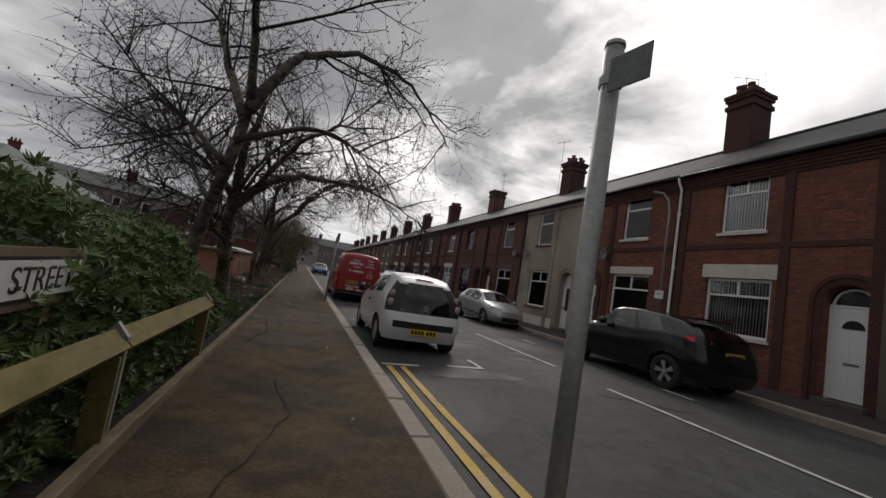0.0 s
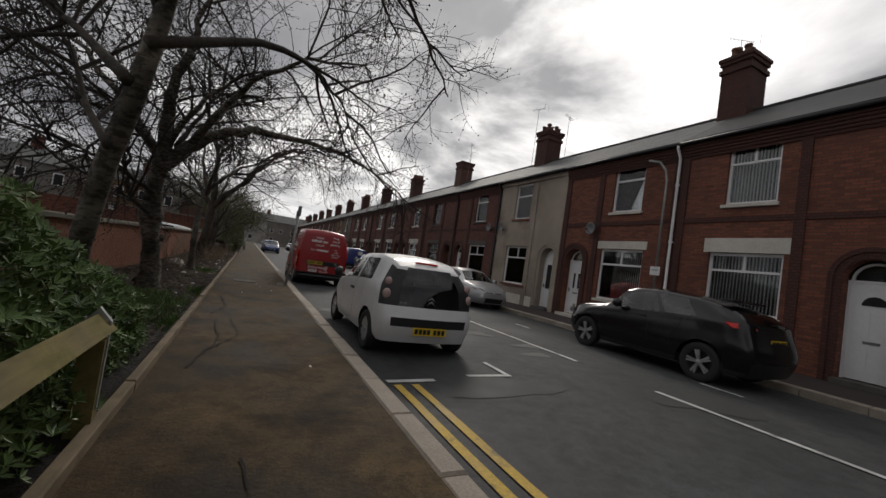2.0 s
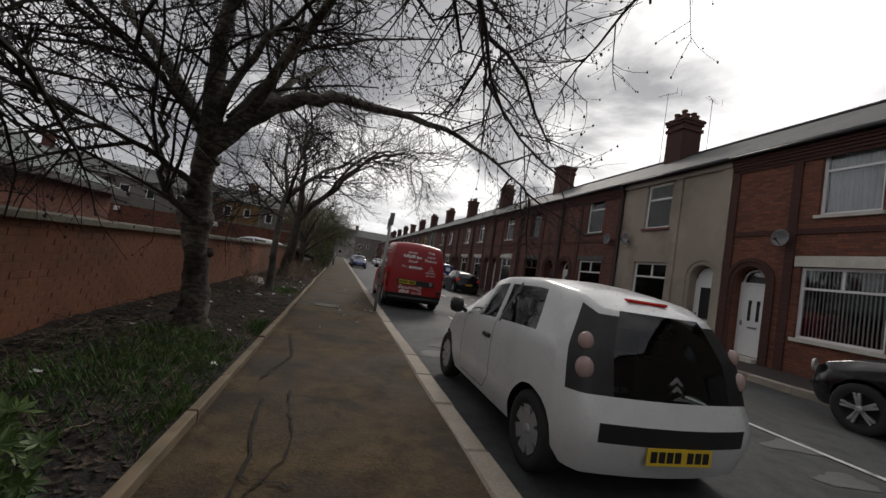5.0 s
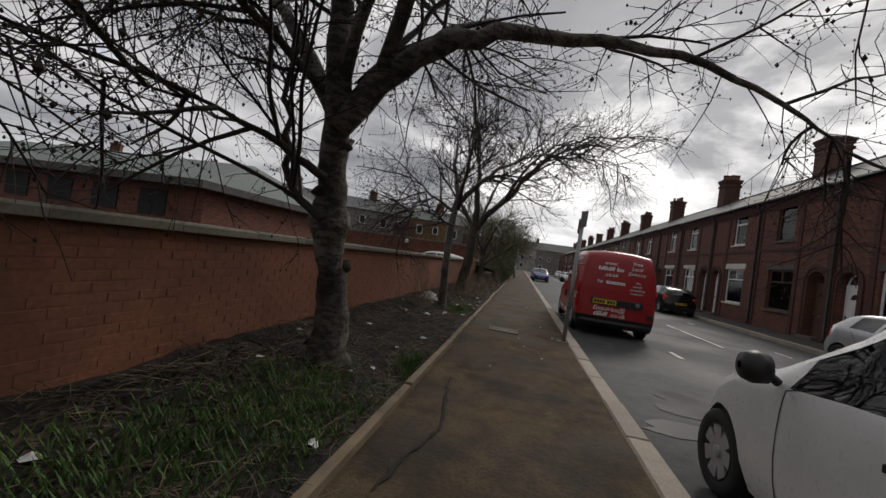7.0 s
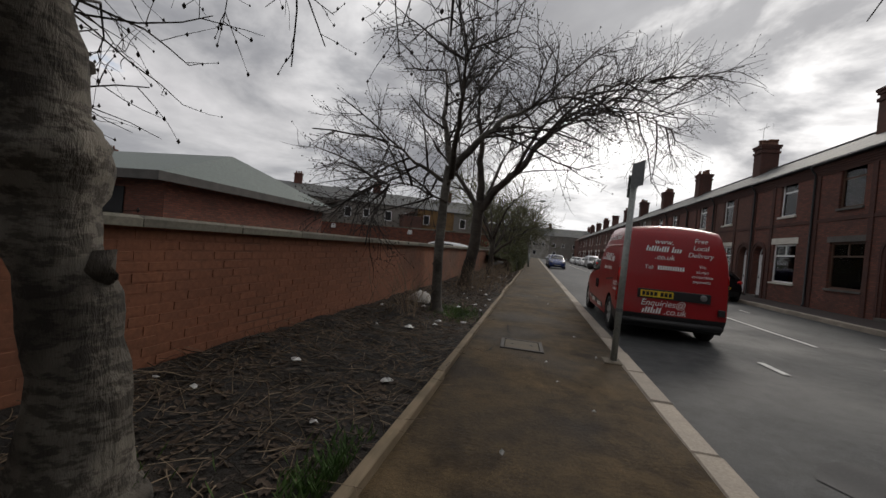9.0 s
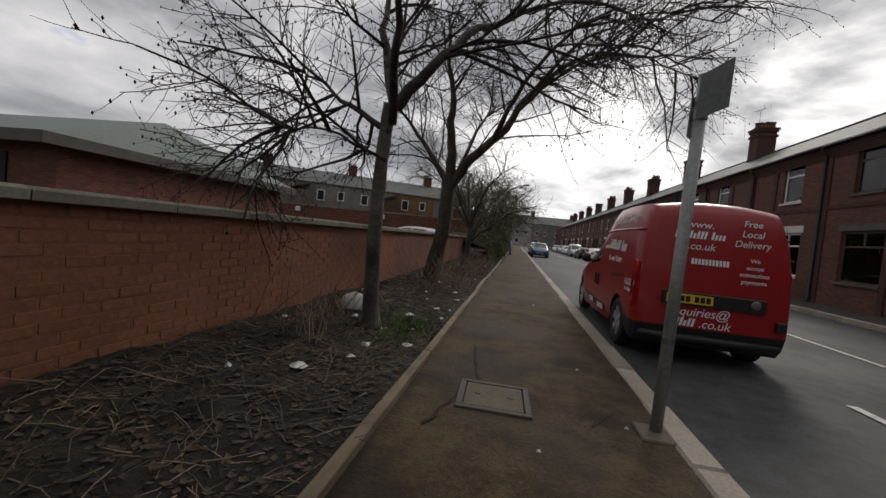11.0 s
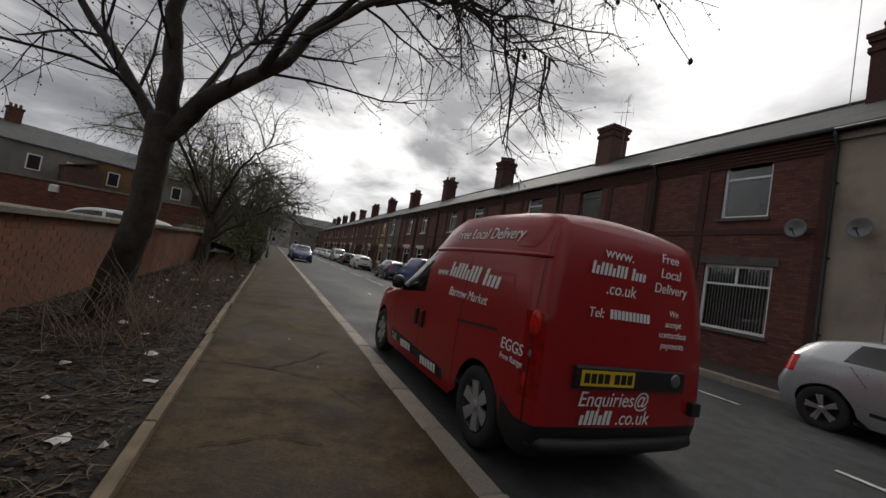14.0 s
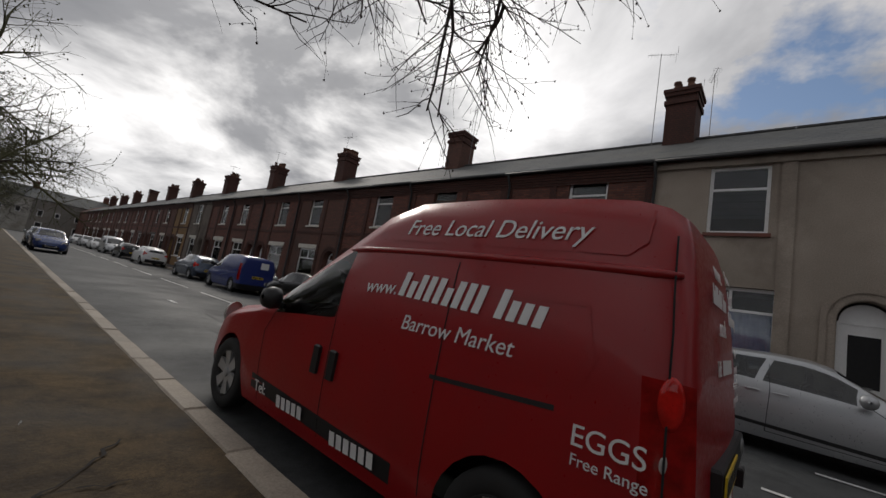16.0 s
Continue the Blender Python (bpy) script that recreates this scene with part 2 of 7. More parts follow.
M["brick_y"] = brickwork("buff painted brick", (0.26, 0.15, 0.055), (0.22, 0.125, 0.045), (0.15, 0.09, 0.04))
M["trimbrick"] = brickwork("dark moulded brick", (0.095, 0.032, 0.022), (0.072, 0.025, 0.018), (0.04, 0.022, 0.018), bw=0.12, stain=(0.035, 0.018, 0.014))
M["pebbledash"] = surface("pebbledash render", (0.2702, 0.2255, 0.1837), (0.4025, 0.341, 0.2835), 0.6, 48.0, 0.92, relief=1.0, dist=0.012, stain=(0.184, 0.1485, 0.1208), stain_scale=0.7, stain_at=(0.5, 0.72))
M["render"] = surface("grey render", (0.102, 0.0828, 0.0682), (0.18, 0.1495, 0.1265), 0.5, 60.0, 0.9, relief=0.35, stain=(0.066, 0.05175, 0.0418), stain_scale=0.5)
M["render_pale"] = surface("pale render", (0.30, 0.285, 0.25), (0.42, 0.40, 0.36), 0.5, 60.0, 0.9, relief=0.3, stain=(0.22, 0.20, 0.17))
M["backwall"] = surface("old grey rear wall", (0.15, 0.14, 0.125), (0.27, 0.25, 0.22), 0.25, 12.0, 0.9, relief=0.3, stain=(0.14, 0.095, 0.075), stain_scale=0.18)
M["slate"] = brickwork("roof slate", (0.1105, 0.1144, 0.1125), (0.0845, 0.0871, 0.08625), (0.039, 0.0403, 0.04), bw=0.28, bh=0.16, stain=(0.13, 0.1274, 0.1063), rough=0.72, mort=0.008)
M["slate_dark"] = brickwork("dark roof tile", (0.032, 0.032, 0.033), (0.024, 0.024, 0.025), (0.012, 0.012, 0.012), bw=0.3, bh=0.2, stain=(0.03, 0.03, 0.026), rough=0.65, mort=0.01)
M["upvc"] = plain("white upvc", (0.777, 0.777, 0.7665), 0.35, grain=0.03)
M["stonewhite"] = surface("painted lintel", (0.52, 0.49, 0.43), (0.66, 0.63, 0.56), 2.0, 40.0, 0.8, relief=0.2)
M["stonegrey"] = surface("dark stone lintel", (0.06, 0.055, 0.05), (0.12, 0.11, 0.10), 2.0, 40.0, 0.85)
M["stonered"] = surface("red painted sill", (0.13, 0.045, 0.035), (0.19, 0.07, 0.05), 2.0, 40.0, 0.8)
M["woodbrown"] = surface("brown timber frame", (0.06, 0.03, 0.018), (0.10, 0.05, 0.03), 2.0, 30.0, 0.6)
M["winglass"] = glass("window glass", (0.88, 0.90, 0.90), 0.01, 1.55)
M["carglass"] = glass("car glass", (0.30, 0.34, 0.34), 0.015, 1.75)
M["curtain"] = surface("net curtain", (0.60, 0.62, 0.66), (0.78, 0.80, 0.82), 2.0, 30.0, 0.9, relief=0)
M["curtain_blue"] = surface("blue curtain", (0.32, 0.38, 0.60), (0.60, 0.64, 0.82), 3.0, 30.0, 0.9, relief=0)
M["blind"] = plain("vertical blind", (0.62, 0.61, 0.60), 0.8)
# near black; on panes and behind fanlights it paints the darkness of unlit rooms
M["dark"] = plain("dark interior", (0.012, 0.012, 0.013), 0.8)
M["black"] = plain("black plastic", (0.016, 0.016, 0.017), 0.5)
M["rubber"] = plain("tyre rubber", (0.02, 0.02, 0.02), 0.85)
M["alloy"] = plain("alloy wheel", (0.55, 0.56, 0.57), 0.35, 0.85, 0.06)
M["hubcap"] = plain("silver hubcap", (0.46, 0.47, 0.48), 0.4, 0.6, 0.06)
M["galv"] = surface("galvanised post", (0.23, 0.2472, 0.2352), (0.3795, 0.3967, 0.3752), 1.8, 30.0, 0.5, 0.35, relief=0.1)
M["signback"] = surface("grey sign back", (0.10, 0.11, 0.11), (0.16, 0.165, 0.165), 2.0, 30.0, 0.6, 0.3, relief=0)
M["white"] = plain("white enamel", (0.70, 0.70, 0.69), 0.4, grain=0.05)
M["ink"] = plain("black lettering", (0.012, 0.012, 0.013), 0.5)
M["lettering"] = plain("white vinyl lettering", (0.82, 0.82, 0.81), 0.45, grain=0.02)
M["yellowplate"] = plain("yellow plate", (0.75, 0.52, 0.03), 0.4, grain=0.04)
M["redlens"] = plain("red lamp lens", (0.62, 0.016, 0.012), 0.05, grain=0.25)
M["vanlamp"] = plain("deep red lamp lens", (0.30, 0.008, 0.008), 0.08, grain=0.25)
M["darklens"] = plain("smoked red lamp lens", (0.075, 0.004, 0.005), 0.06, grain=0.25)
M["clearlens"] = plain("clear lamp lens", (0.45, 0.42, 0.40), 0.1, grain=0.05)
M["amberlens"] = plain("pinkish lamp lens", (0.42, 0.30, 0.28), 0.12, grain=0.05)
M["car_white"] = paint("white car paint", (0.66, 0.66, 0.655), 0.3, 0.5)
M["van_red"] = paint("red van paint", (0.31, 0.006, 0.009), 0.34, 0.22, 0.1)
M["car_silver"] = paint("silver car paint", (0.40, 0.41, 0.42), 0.32, 0.6, 0.1, 0.55)
M["car_black"] = paint("black car paint", (0.005, 0.005, 0.006), 0.16, 0.0, 0.0)
M["car_blue"] = paint("blue car paint", (0.02, 0.045, 0.17), 0.25, 0.7)
M["van_blue"] = paint("blue van paint", (0.012, 0.028, 0.16), 0.28, 0.6)
M["car_grey"] = paint("grey blue car paint", (0.07, 0.09, 0.13), 0.25, 0.7, 0.1, 0.4)
M["yline"] = surface("worn yellow line", (0.42, 0.27, 0.035), (0.60, 0.40, 0.06), 3.0, 40.0, 0.7, relief=0.2, stain=(0.09, 0.08, 0.06), stain_scale=4.0, stain_at=(0.55, 0.68))
M["wline"] = surface("worn white line", (0.45, 0.45, 0.44), (0.66, 0.66, 0.645), 3.0, 40.0, 0.7, relief=0.2, stain=(0.10, 0.10, 0.10), stain_scale=4.5, stain_at=(0.56, 0.7))
M["patch"] = surface("pale road patch", (0.085, 0.085, 0.082), (0.15, 0.15, 0.145), 1.2, 60.0, 0.8, relief=0.4)
M["darkpatch"] = surface("dark road patch", (0.028, 0.028, 0.029), (0.045, 0.045, 0.046), 1.2, 60.0, 0.75, relief=0.4)
M["concrete"] = surface("concrete cover", (0.085, 0.070, 0.050), (0.15, 0.125, 0.09), 2.0, 40.0, 0.9)
M["crack"] = plain("open crack", (0.014, 0.011, 0.009), 0.95)
M["litter"] = plain("pale litter", (0.62, 0.62, 0.60), 0.6)
M["pot"] = surface("clay chimney pot", (0.10, 0.05, 0.035), (0.18, 0.09, 0.06), 3.0, 30.0, 0.85)
M["iron"] = plain("dark gutter iron", (0.02, 0.02, 0.021), 0.5)
M["aerial"] = plain("aerial metal", (0.22, 0.22, 0.22), 0.5, 0.6)
M["dish"] = plain("grey dish", (0.16, 0.16, 0.165), 0.5)
M["stone"] = surface("pale boulder", (0.40, 0.38, 0.34), (0.58, 0.55, 0.5), 3.0, 30.0, 0.85, relief=0.5)
M["shedroof"] = surface("grey green shed roof", (0.10, 0.125, 0.115), (0.16, 0.185, 0.17), 0.4, 10.0, 0.7)


def bark(name, dark, light, cross):
    """Bark with grain up the trunk and, on birch and cherry, dark bands across it."""
    m, nt, b = base(name, 0.88)
    g = noise_tex(nt, 9.0, 6.0, 0.7, stretch=(1, 1, 0.25))
    band = noise_tex(nt, 7.0, 4.0, 0.7, stretch=(1.3, 1.3, 3.2))
    p = noise_tex(nt, 1.6, 4.0, 0.6)
    c = ramp(nt, p, [(0.35, dark), (0.65, light)])
    c = mixc(nt, "MULTIPLY", c, ramp(nt, g, [(0.25, (0.5, 0.5, 0.5)), (0.75, (1.25, 1.25, 1.25))]), 0.9)
    c = mixc(nt, "MULTIPLY", c, ramp(nt, band, [(0.46, (1, 1, 1)), (0.56, (0.25, 0.23, 0.21))]), cross)
    nt.links.new(c, b.inputs["Base Color"])
    bump(nt, b, g, 1.0, 0.035)
    return m


M["bark_birch"] = bark("birch bark", (0.050, 0.042, 0.032), (0.24, 0.215, 0.175), 0.85)
M["bark_dark"] = bark("dark bark", (0.030, 0.024, 0.018), (0.085, 0.070, 0.055), 0.3)
M["bark_pale"] = bark("rough grey bark", (0.045, 0.038, 0.030), (0.20, 0.185, 0.16), 0.35)
M["twig"] = plain("twig", (0.030, 0.023, 0.018), 0.85)
M["twig_green"] = plain("budding twig", (0.085, 0.085, 0.035), 0.85)

# ---- building helpers ----
def mesh_of(name, verts, faces, mat, smooth=False):
    me = bpy.data.meshes.new(name)
    me.from_pydata([tuple(v) for v in verts], [], faces)
    me.materials.append(M[mat] if isinstance(mat, str) else mat)
    if smooth:
        me.polygons.foreach_set("use_smooth", [True] * len(me.polygons))
    me.update()
    return me


def thing(name, label, category, at=(0, 0, 0), rz=0.0, group="", kind=""):
    e = new(name)
    e.matrix_world = pose(*at, 0, 0, rz)
    return tagged(e, label, category, group, kind)


def put(name, data, parent=None, label="", m=None):
    ob = new(name, data)
    if parent:
        ob.parent = parent
    if m is not None:
        ob.matrix_basis = m
    if label:
        ob["label"] = label
    return ob


class Geo:
    """Collects boxes, tubes and sheets into one mesh."""

    def __init__(self):
        self.v, self.f = [], []

    def box(self, x0, x1, y0, y1, z0, z1, m=None):
        b = len(self.v)
        c = [(x, y, z) for z in (z0, z1) for y in (y0, y1) for x in (x0, x1)]
        if m is not None:
            c = [tuple(m @ Vector(p)) for p in c]
        self.v += c
        self.f += [tuple(b + i for i in q) for q in ((0, 2, 3, 1), (4, 5, 7, 6), (0, 1, 5, 4), (2, 6, 7, 3), (0, 4, 6, 2), (1, 3, 7, 5))]
        return self

    def cham(self, x0, x1, y0, y1, z0, z1, c):
        """A box with its top edges taken off."""
        b = len(self.v)
        self.v += [(x0, y0, z0), (x1, y0, z0), (x1, y1, z0), (x0, y1, z0), (x0, y0, z1 - c), (x1, y0, z1 - c), (x1, y1, z1 - c), (x0, y1, z1 - c), (x0 + c, y0 + c, z1), (x1 - c, y0 + c, z1), (x1 - c, y1 - c, z1), (x0 + c, y1 - c, z1)]
        self.f += [tuple(b + i for i in q) for q in ((0, 3, 2, 1), (0, 1, 5, 4), (1, 2, 6, 5), (2, 3, 7, 6), (3, 0, 4, 7), (4, 5, 9, 8), (5, 6, 10, 9), (6, 7, 11, 10), (7, 4, 8, 11), (8, 9, 10, 11))]
        return self

    def poly(self, pts):
        b = len(self.v)
        self.v += [tuple(p) for p in pts]
        self.f.append(tuple(range(b, b + len(pts))))
        return self

    def slab(self, pts, off):
        """A flat outline given thickness along the vector off."""
        b, n = len(self.v), len(pts)
        self.v += [tuple(p) for p in pts] + [tuple(Vector(p) + Vector(off)) for p in pts]
        self.f += [tuple(range(b, b + n)), tuple(range(b + 2 * n - 1, b + n - 1, -1))]
        self.f += [(b + i, b + n + i, b + n + (i + 1) % n, b + (i + 1) % n) for i in range(n)]
        return self

    def tube(self, pts, rads, n=6, cap=True):
        pts = [Vector(p) for p in pts]
        if isinstance(rads, (int, float)):
            rads = [rads] * len(pts)
        b0 = len(self.v)
        d = (pts[1] - pts[0]).normalized()
        u = d.orthogonal().normalized()
        for i, p in enumerate(pts):
            d = (pts[min(i + 1, len(pts) - 1)] - pts[max(i - 1, 0)]).normalized()
            u = (u - d * u.dot(d))
            u = u.normalized() if u.length > 1e-6 else d.orthogonal().normalized()
            w = d.cross(u)
            for k in range(n):
                a = 2 * math.pi * k / n
                self.v.append(tuple(p + (u * math.cos(a) + w * math.sin(a)) * rads[i]))
        for i in range(len(pts) - 1):
            for k in range(n):
                a, c = b0 + i * n + k, b0 + i * n + (k + 1) % n
                self.f.append((a, c, c + n, a + n))
        if cap:
            self.f += [tuple(range(b0 + n - 1, b0 - 1, -1)), tuple(range(b0 + (len(pts) - 1) * n, b0 + len(pts) * n))]
        return self

    def lathe(self, prof, n=24, axis="x", at=(0, 0, 0)):
        """prof: rows of (along the axis, radius)."""
        b0 = len(self.v)
        for a, r in prof:
            for k in range(n):
                c, s = math.cos(2 * math.pi * k / n) * r, math.sin(2 * math.pi * k / n) * r
                p = {"x": (a, c, s), "y": (s, a, c), "z": (c, s, a)}[axis]
                self.v.append((p[0] + at[0], p[1] + at[1], p[2] + at[2]))
        for i in range(len(prof) - 1):
            for k in range(n):
                a, c = b0 + i * n + k, b0 + i * n + (k + 1) % n
                self.f.append((a, c, c + n, a + n))
        return self

    def mesh(self, name, mat, smooth=False):
        return mesh_of(name, self.v, self.f, mat, smooth)

    def add(self, name, mat, parent=None, label="", smooth=False, m=None):
        return put(name, self.mesh(name, mat, smooth), parent, label, m)


def words(body, size, mat, parent, m, name="lettering", shear=0.0, label="", align="CENTER", depth=0.0015):
    """Lettering as a flat mesh; m puts its plane (x along the line, y up) where it stands."""
    cu = bpy.data.curves.new(name, "FONT")
    cu.body, cu.size, cu.shear, cu.align_x, cu.extrude = body, size, shear, align, depth
    tmp = bpy.data.objects.new(name, cu)
    scene.collection.objects.link(tmp)
    me = bpy.data.meshes.new_from_object(tmp.evaluated_get(bpy.context.evaluated_depsgraph_get()))
    bpy.data.objects.remove(tmp)
    bpy.data.curves.remove(cu)
    me.name = name
    me.materials.clear()
    me.materials.append(M[mat])
    return put(name, me, parent, label, m)


def bars(widths, h, gap, mat, parent, m, name="bar", label=""):
    """Plain bars in place of writing."""
    x = -(sum(widths) + gap * (len(widths) - 1)) / 2
    for w in widths:
        Geo().box(x, x + w, 0, h, 0, 0.002).add(name, mat, parent, label, m=m)
        x += w + gap


def strokes(pattern, h, w, gap, mat, parent, m, name="brand_mark"):
    """Slanted plain bars, tall or low or (for a space) none, in place of a name."""
    x = -len(pattern) * (w + gap) / 2
    for c in pattern:
        if c != " ":
            k = h if c == "T" else h * 0.68
            Geo().slab([(x, 0, 0), (x + w, 0, 0), (x + w + k * 0.22, k, 0), (x + k * 0.22, k, 0)], (0, 0, 0.002)).add(name, mat, parent, m=m)
        x += w + gap


def plane_m(o, u, v):
    """A frame with its x along u, its y along v, at o."""
    u, v = Vector(u).normalized(), Vector(v)
    w = u.cross(v).normalized()
    v = w.cross(u)
    return Matrix(((u.x, v.x, w.x, o[0]), (u.y, v.y, w.y, o[1]), (u.z, v.z, w.z, o[2]), (0, 0, 0, 1)))


def lin(x, table):
    return float(np.interp(x, [t[0] for t in table], [t[1] for t in table]))

# ---- the street ----
KERB, EDGE, FAR_KERB, FRONT, ROAD = 1.00, -1.00, 8.85, 11.25, -0.10
rnd = random.Random(3)


def sheet(name, x0, x1, y0, y1, nx, ny, mat, zf, label="", kind="structure", category=""):
    v = [(x0 + (x1 - x0) * i / nx, y0 + (y1 - y0) * j / ny) for j in range(ny + 1) for i in range(nx + 1)]
    v = [(x, y, zf(x, y)) for x, y in v]
    f = [(j * (nx + 1) + i, j * (nx + 1) + i + 1, (j + 1) * (nx + 1) + i + 1, (j + 1) * (nx + 1) + i) for j in range(ny) for i in range(nx)]
    return tagged(put(name, mesh_of(name, v, f, mat, True)), label, category, kind=kind)


def wob(x, y, s, a):
    return a * noise.noise(Vector((x * s, y * s, 1.7)))


def flat_ring(name, mat, z, label):
    g = Geo()
    g.poly([(-600, -400, z), (600, -400, z), (600, 700, z), (-600, 700, z)])
    return tagged(g.add(name, mat), label, "ground", kind="structure")


flat_ring("ground", "soil", -0.32, "dark earth reaching the horizon under the street")
sheet("road", KERB + 0.001, FAR_KERB, -25, 230, 14, 400, "asphalt", lambda x, y: ROAD + 0.05 * (1 - ((x - 5.2) / 4.05) ** 2) - 0.045 + wob(x, y, 0.7, 0.008), "worn grey asphalt road with pale patches and faded lines", category="road")
sheet("pavement_near", EDGE, KERB - 0.19, -25, 130, 10, 460, "footway", lambda x, y: wob(x, y, 1.1, 0.010) + wob(x, y, 5, 0.003), "cracked brown tarmac footway beside the verge", category="pavement")
sheet("pavement_far", FAR_KERB + 0.19, FRONT, -25, 150, 4, 60, "far_footway", lambda x, y: 0.0, "narrow red paved footway in front of the terrace", category="pavement")


def verge_z(x, y):
    return 0.02 + 0.10 * min(1, max(0, (EDGE - 0.08 - x) / 1.2)) + wob(x, y, 0.9, 0.05) + wob(x, y, 4, 0.035) + wob(x, y, 9, 0.022)


sheet("verge", -2.95, EDGE - 0.06, -25, 130, 28, 1500, "soil", verge_z, "bare dark earth verge with weeds and dead stems", category="verge")
sheet("ground_yard", -70, -2.85, -30, 130, 8, 16, "asphalt", lambda x, y: -0.05, "tarmac yard behind the brick wall", category="yard")

# kerb stones, one by one
kerb = thing("kerb", "worn granite kerb stones along the near footway", "kerb", kind="structure")
stones = []
for v in range(4):
    g = Geo()
    g.cham(-0.10, 0.10, 0.005, 0.895, -0.25, 0.014, 0.018)
    stones.append(g.mesh("kerb_stone", "kerb"))
for i in range(46):
    put("kerb_stone", stones[i % 4], kerb, m=pose(KERB - 0.10 + rnd.uniform(-0.006, 0.006), -1.2 + i * 0.9, rnd.uniform(-0.006, 0.006), rnd.uniform(-0.3, 0.3), 0, rnd.uniform(-0.3, 0.3)))
g = Geo()
for i in range(100):
    g.cham(KERB - 0.20, KERB, 40.2 + i * 0.9, 41.09 + i * 0.9, -0.25, 0.012, 0.016)
for i in range(20):
    g.cham(KERB - 0.20, KERB, -1.2 - (i + 1) * 0.9, -1.21 - i * 0.9, -0.25, 0.012, 0.016)
tagged(g.add("kerb_run", "kerb", kerb), kind="stuff")
kerb_far = thing("kerb_far", "pale stone kerb of the far footway", "kerb", kind="structure")
for i in range(60):
    put("kerb_stone", stones[i % 4], kerb_far, m=pose(FAR_KERB + 0.10, 0.2 + i * 0.9, rnd.uniform(-0.004, 0.004), 0, 0, rnd.uniform(-0.2, 0.2)))
g = Geo()
for i in range(110):
    g.cham(FAR_KERB, FAR_KERB + 0.14, 54.2 + i * 0.9, 55.09 + i * 0.9, -0.25, 0.012, 0.016)
tagged(g.add("kerb_run", "kerb", kerb_far), kind="stuff")

# timber edging of the verge
edging = thing("edging", "weathered timber edging boards between footway and verge", "edging", kind="structure")
boards = []
for v in range(3):
    g = Geo()
    g.cham(-0.035, 0.035, 0.004, 2.39, -0.15, 0.075, 0.008)
    boards.append(g.mesh("board", "edging"))
for i in range(24):
    put("board", boards[i % 3], edging, m=pose(EDGE - 0.03 + rnd.uniform(-0.015, 0.015), -3 + i * 2.4, rnd.uniform(-0.012, 0.012), rnd.uniform(-0.5, 0.5), rnd.uniform(-4, 4), rnd.uniform(-0.5, 0.5)))

# painted lines
def road_z(x):
    return ROAD + 0.05 * (1 - ((x - 5.2) / 4.05) ** 2) - 0.045


def line(name, mat, x0, x1, y0, y1, label, group, dz=0.012):
    g, n = Geo(), max(2, int((y1 - y0) / 0.5))
    v0 = len(g.v)
    for j in range(n + 1):
        y = y0 + (y1 - y0) * j / n
        for x in (x0, x1):
            g.v.append((x + rnd.uniform(-0.006, 0.006), y, road_z(x) + wob(x, y, 0.7, 0.008) + dz))
    g.f += [(2 * j, 2 * j + 1, 2 * j + 3, 2 * j + 2) for j in range(n)]
    return tagged(g.add(name, mat), label, "road marking", group, "structure")


for x in (1.24, 1.45):
    line("yellow_line", "yline", x, x + 0.09, -12, 7.12, "worn double yellow line beside the kerb", "double yellow lines")
line("bay_end_line", "wline", 1.20, 1.80, 7.20, 7.29, "white end line of a parking bay", "parking bay marks")
line("bay_corner", "wline", 2.34, 3.04, 7.36, 7.44, "white corner mark of a parking bay", "parking bay marks")
line("bay_corner", "wline", 2.96, 3.04, 7.44, 8.02, "white corner mark of a parking bay", "parking bay marks", 0.013)
for y in (16.45, 23.5, 30.0):
    line("bay_corner", "wline", 3.06, 3.16, y, y + 0.65, "white corner mark of a parking bay", "parking bay marks")
for y in (6.4, 11.6, 16.6, 19.6, 25.3, 31, 37, 43):
    line("bay_corner", "wline", 6.76, 6.85, y, y + 0.66, "white corner mark of a far parking bay", "parking bay marks")
for i in range(16):
    y0 = -8.37 + i * 5.53
    line("centre_dash", "wline", 5.06, 5.15, y0 + 0.0, y0 + 4.0, "faded white centre line dash", "centre line dashes")
for x, y, w, h, mt in ((4.2, 10.3, 0.9, 0.45, "patch"), (4.9, 9.3, 0.7, 0.35, "patch"), (4.5, 8.6, 0.6, 0.3, "patch"), (2.6, 7.0, 1.5, 0.8, "darkpatch"), (1.8, 12.3, 1.3, 0.4, "patch"), (4.4, 12.6, 1.0, 0.5, "patch"), (2.2, 13.2, 1.3, 1.0, "darkpatch"), (5.6, 6.2, 1.6, 0.9, "darkpatch"), (3.6, 26, 1.6, 5.0, "darkpatch")):
    g, n = Geo(), 22
    pts = []
    for k in range(n):
        a = 2 * math.pi * k / n
        r = 0.5 * (1 + 0.25 * math.sin(3 * a + x) + rnd.uniform(-0.12, 0.12))
        px, py = x + w * r * math.cos(a), y + h * r * math.sin(a)
        pts.append((px, py, road_z(px) + wob(px, py, 0.7, 0.008) + 0.006))
    g.poly(pts)
    tagged(g.add("road_patch", mt), "irregular patch in the worn asphalt", "road patch", "road patches", "structure")

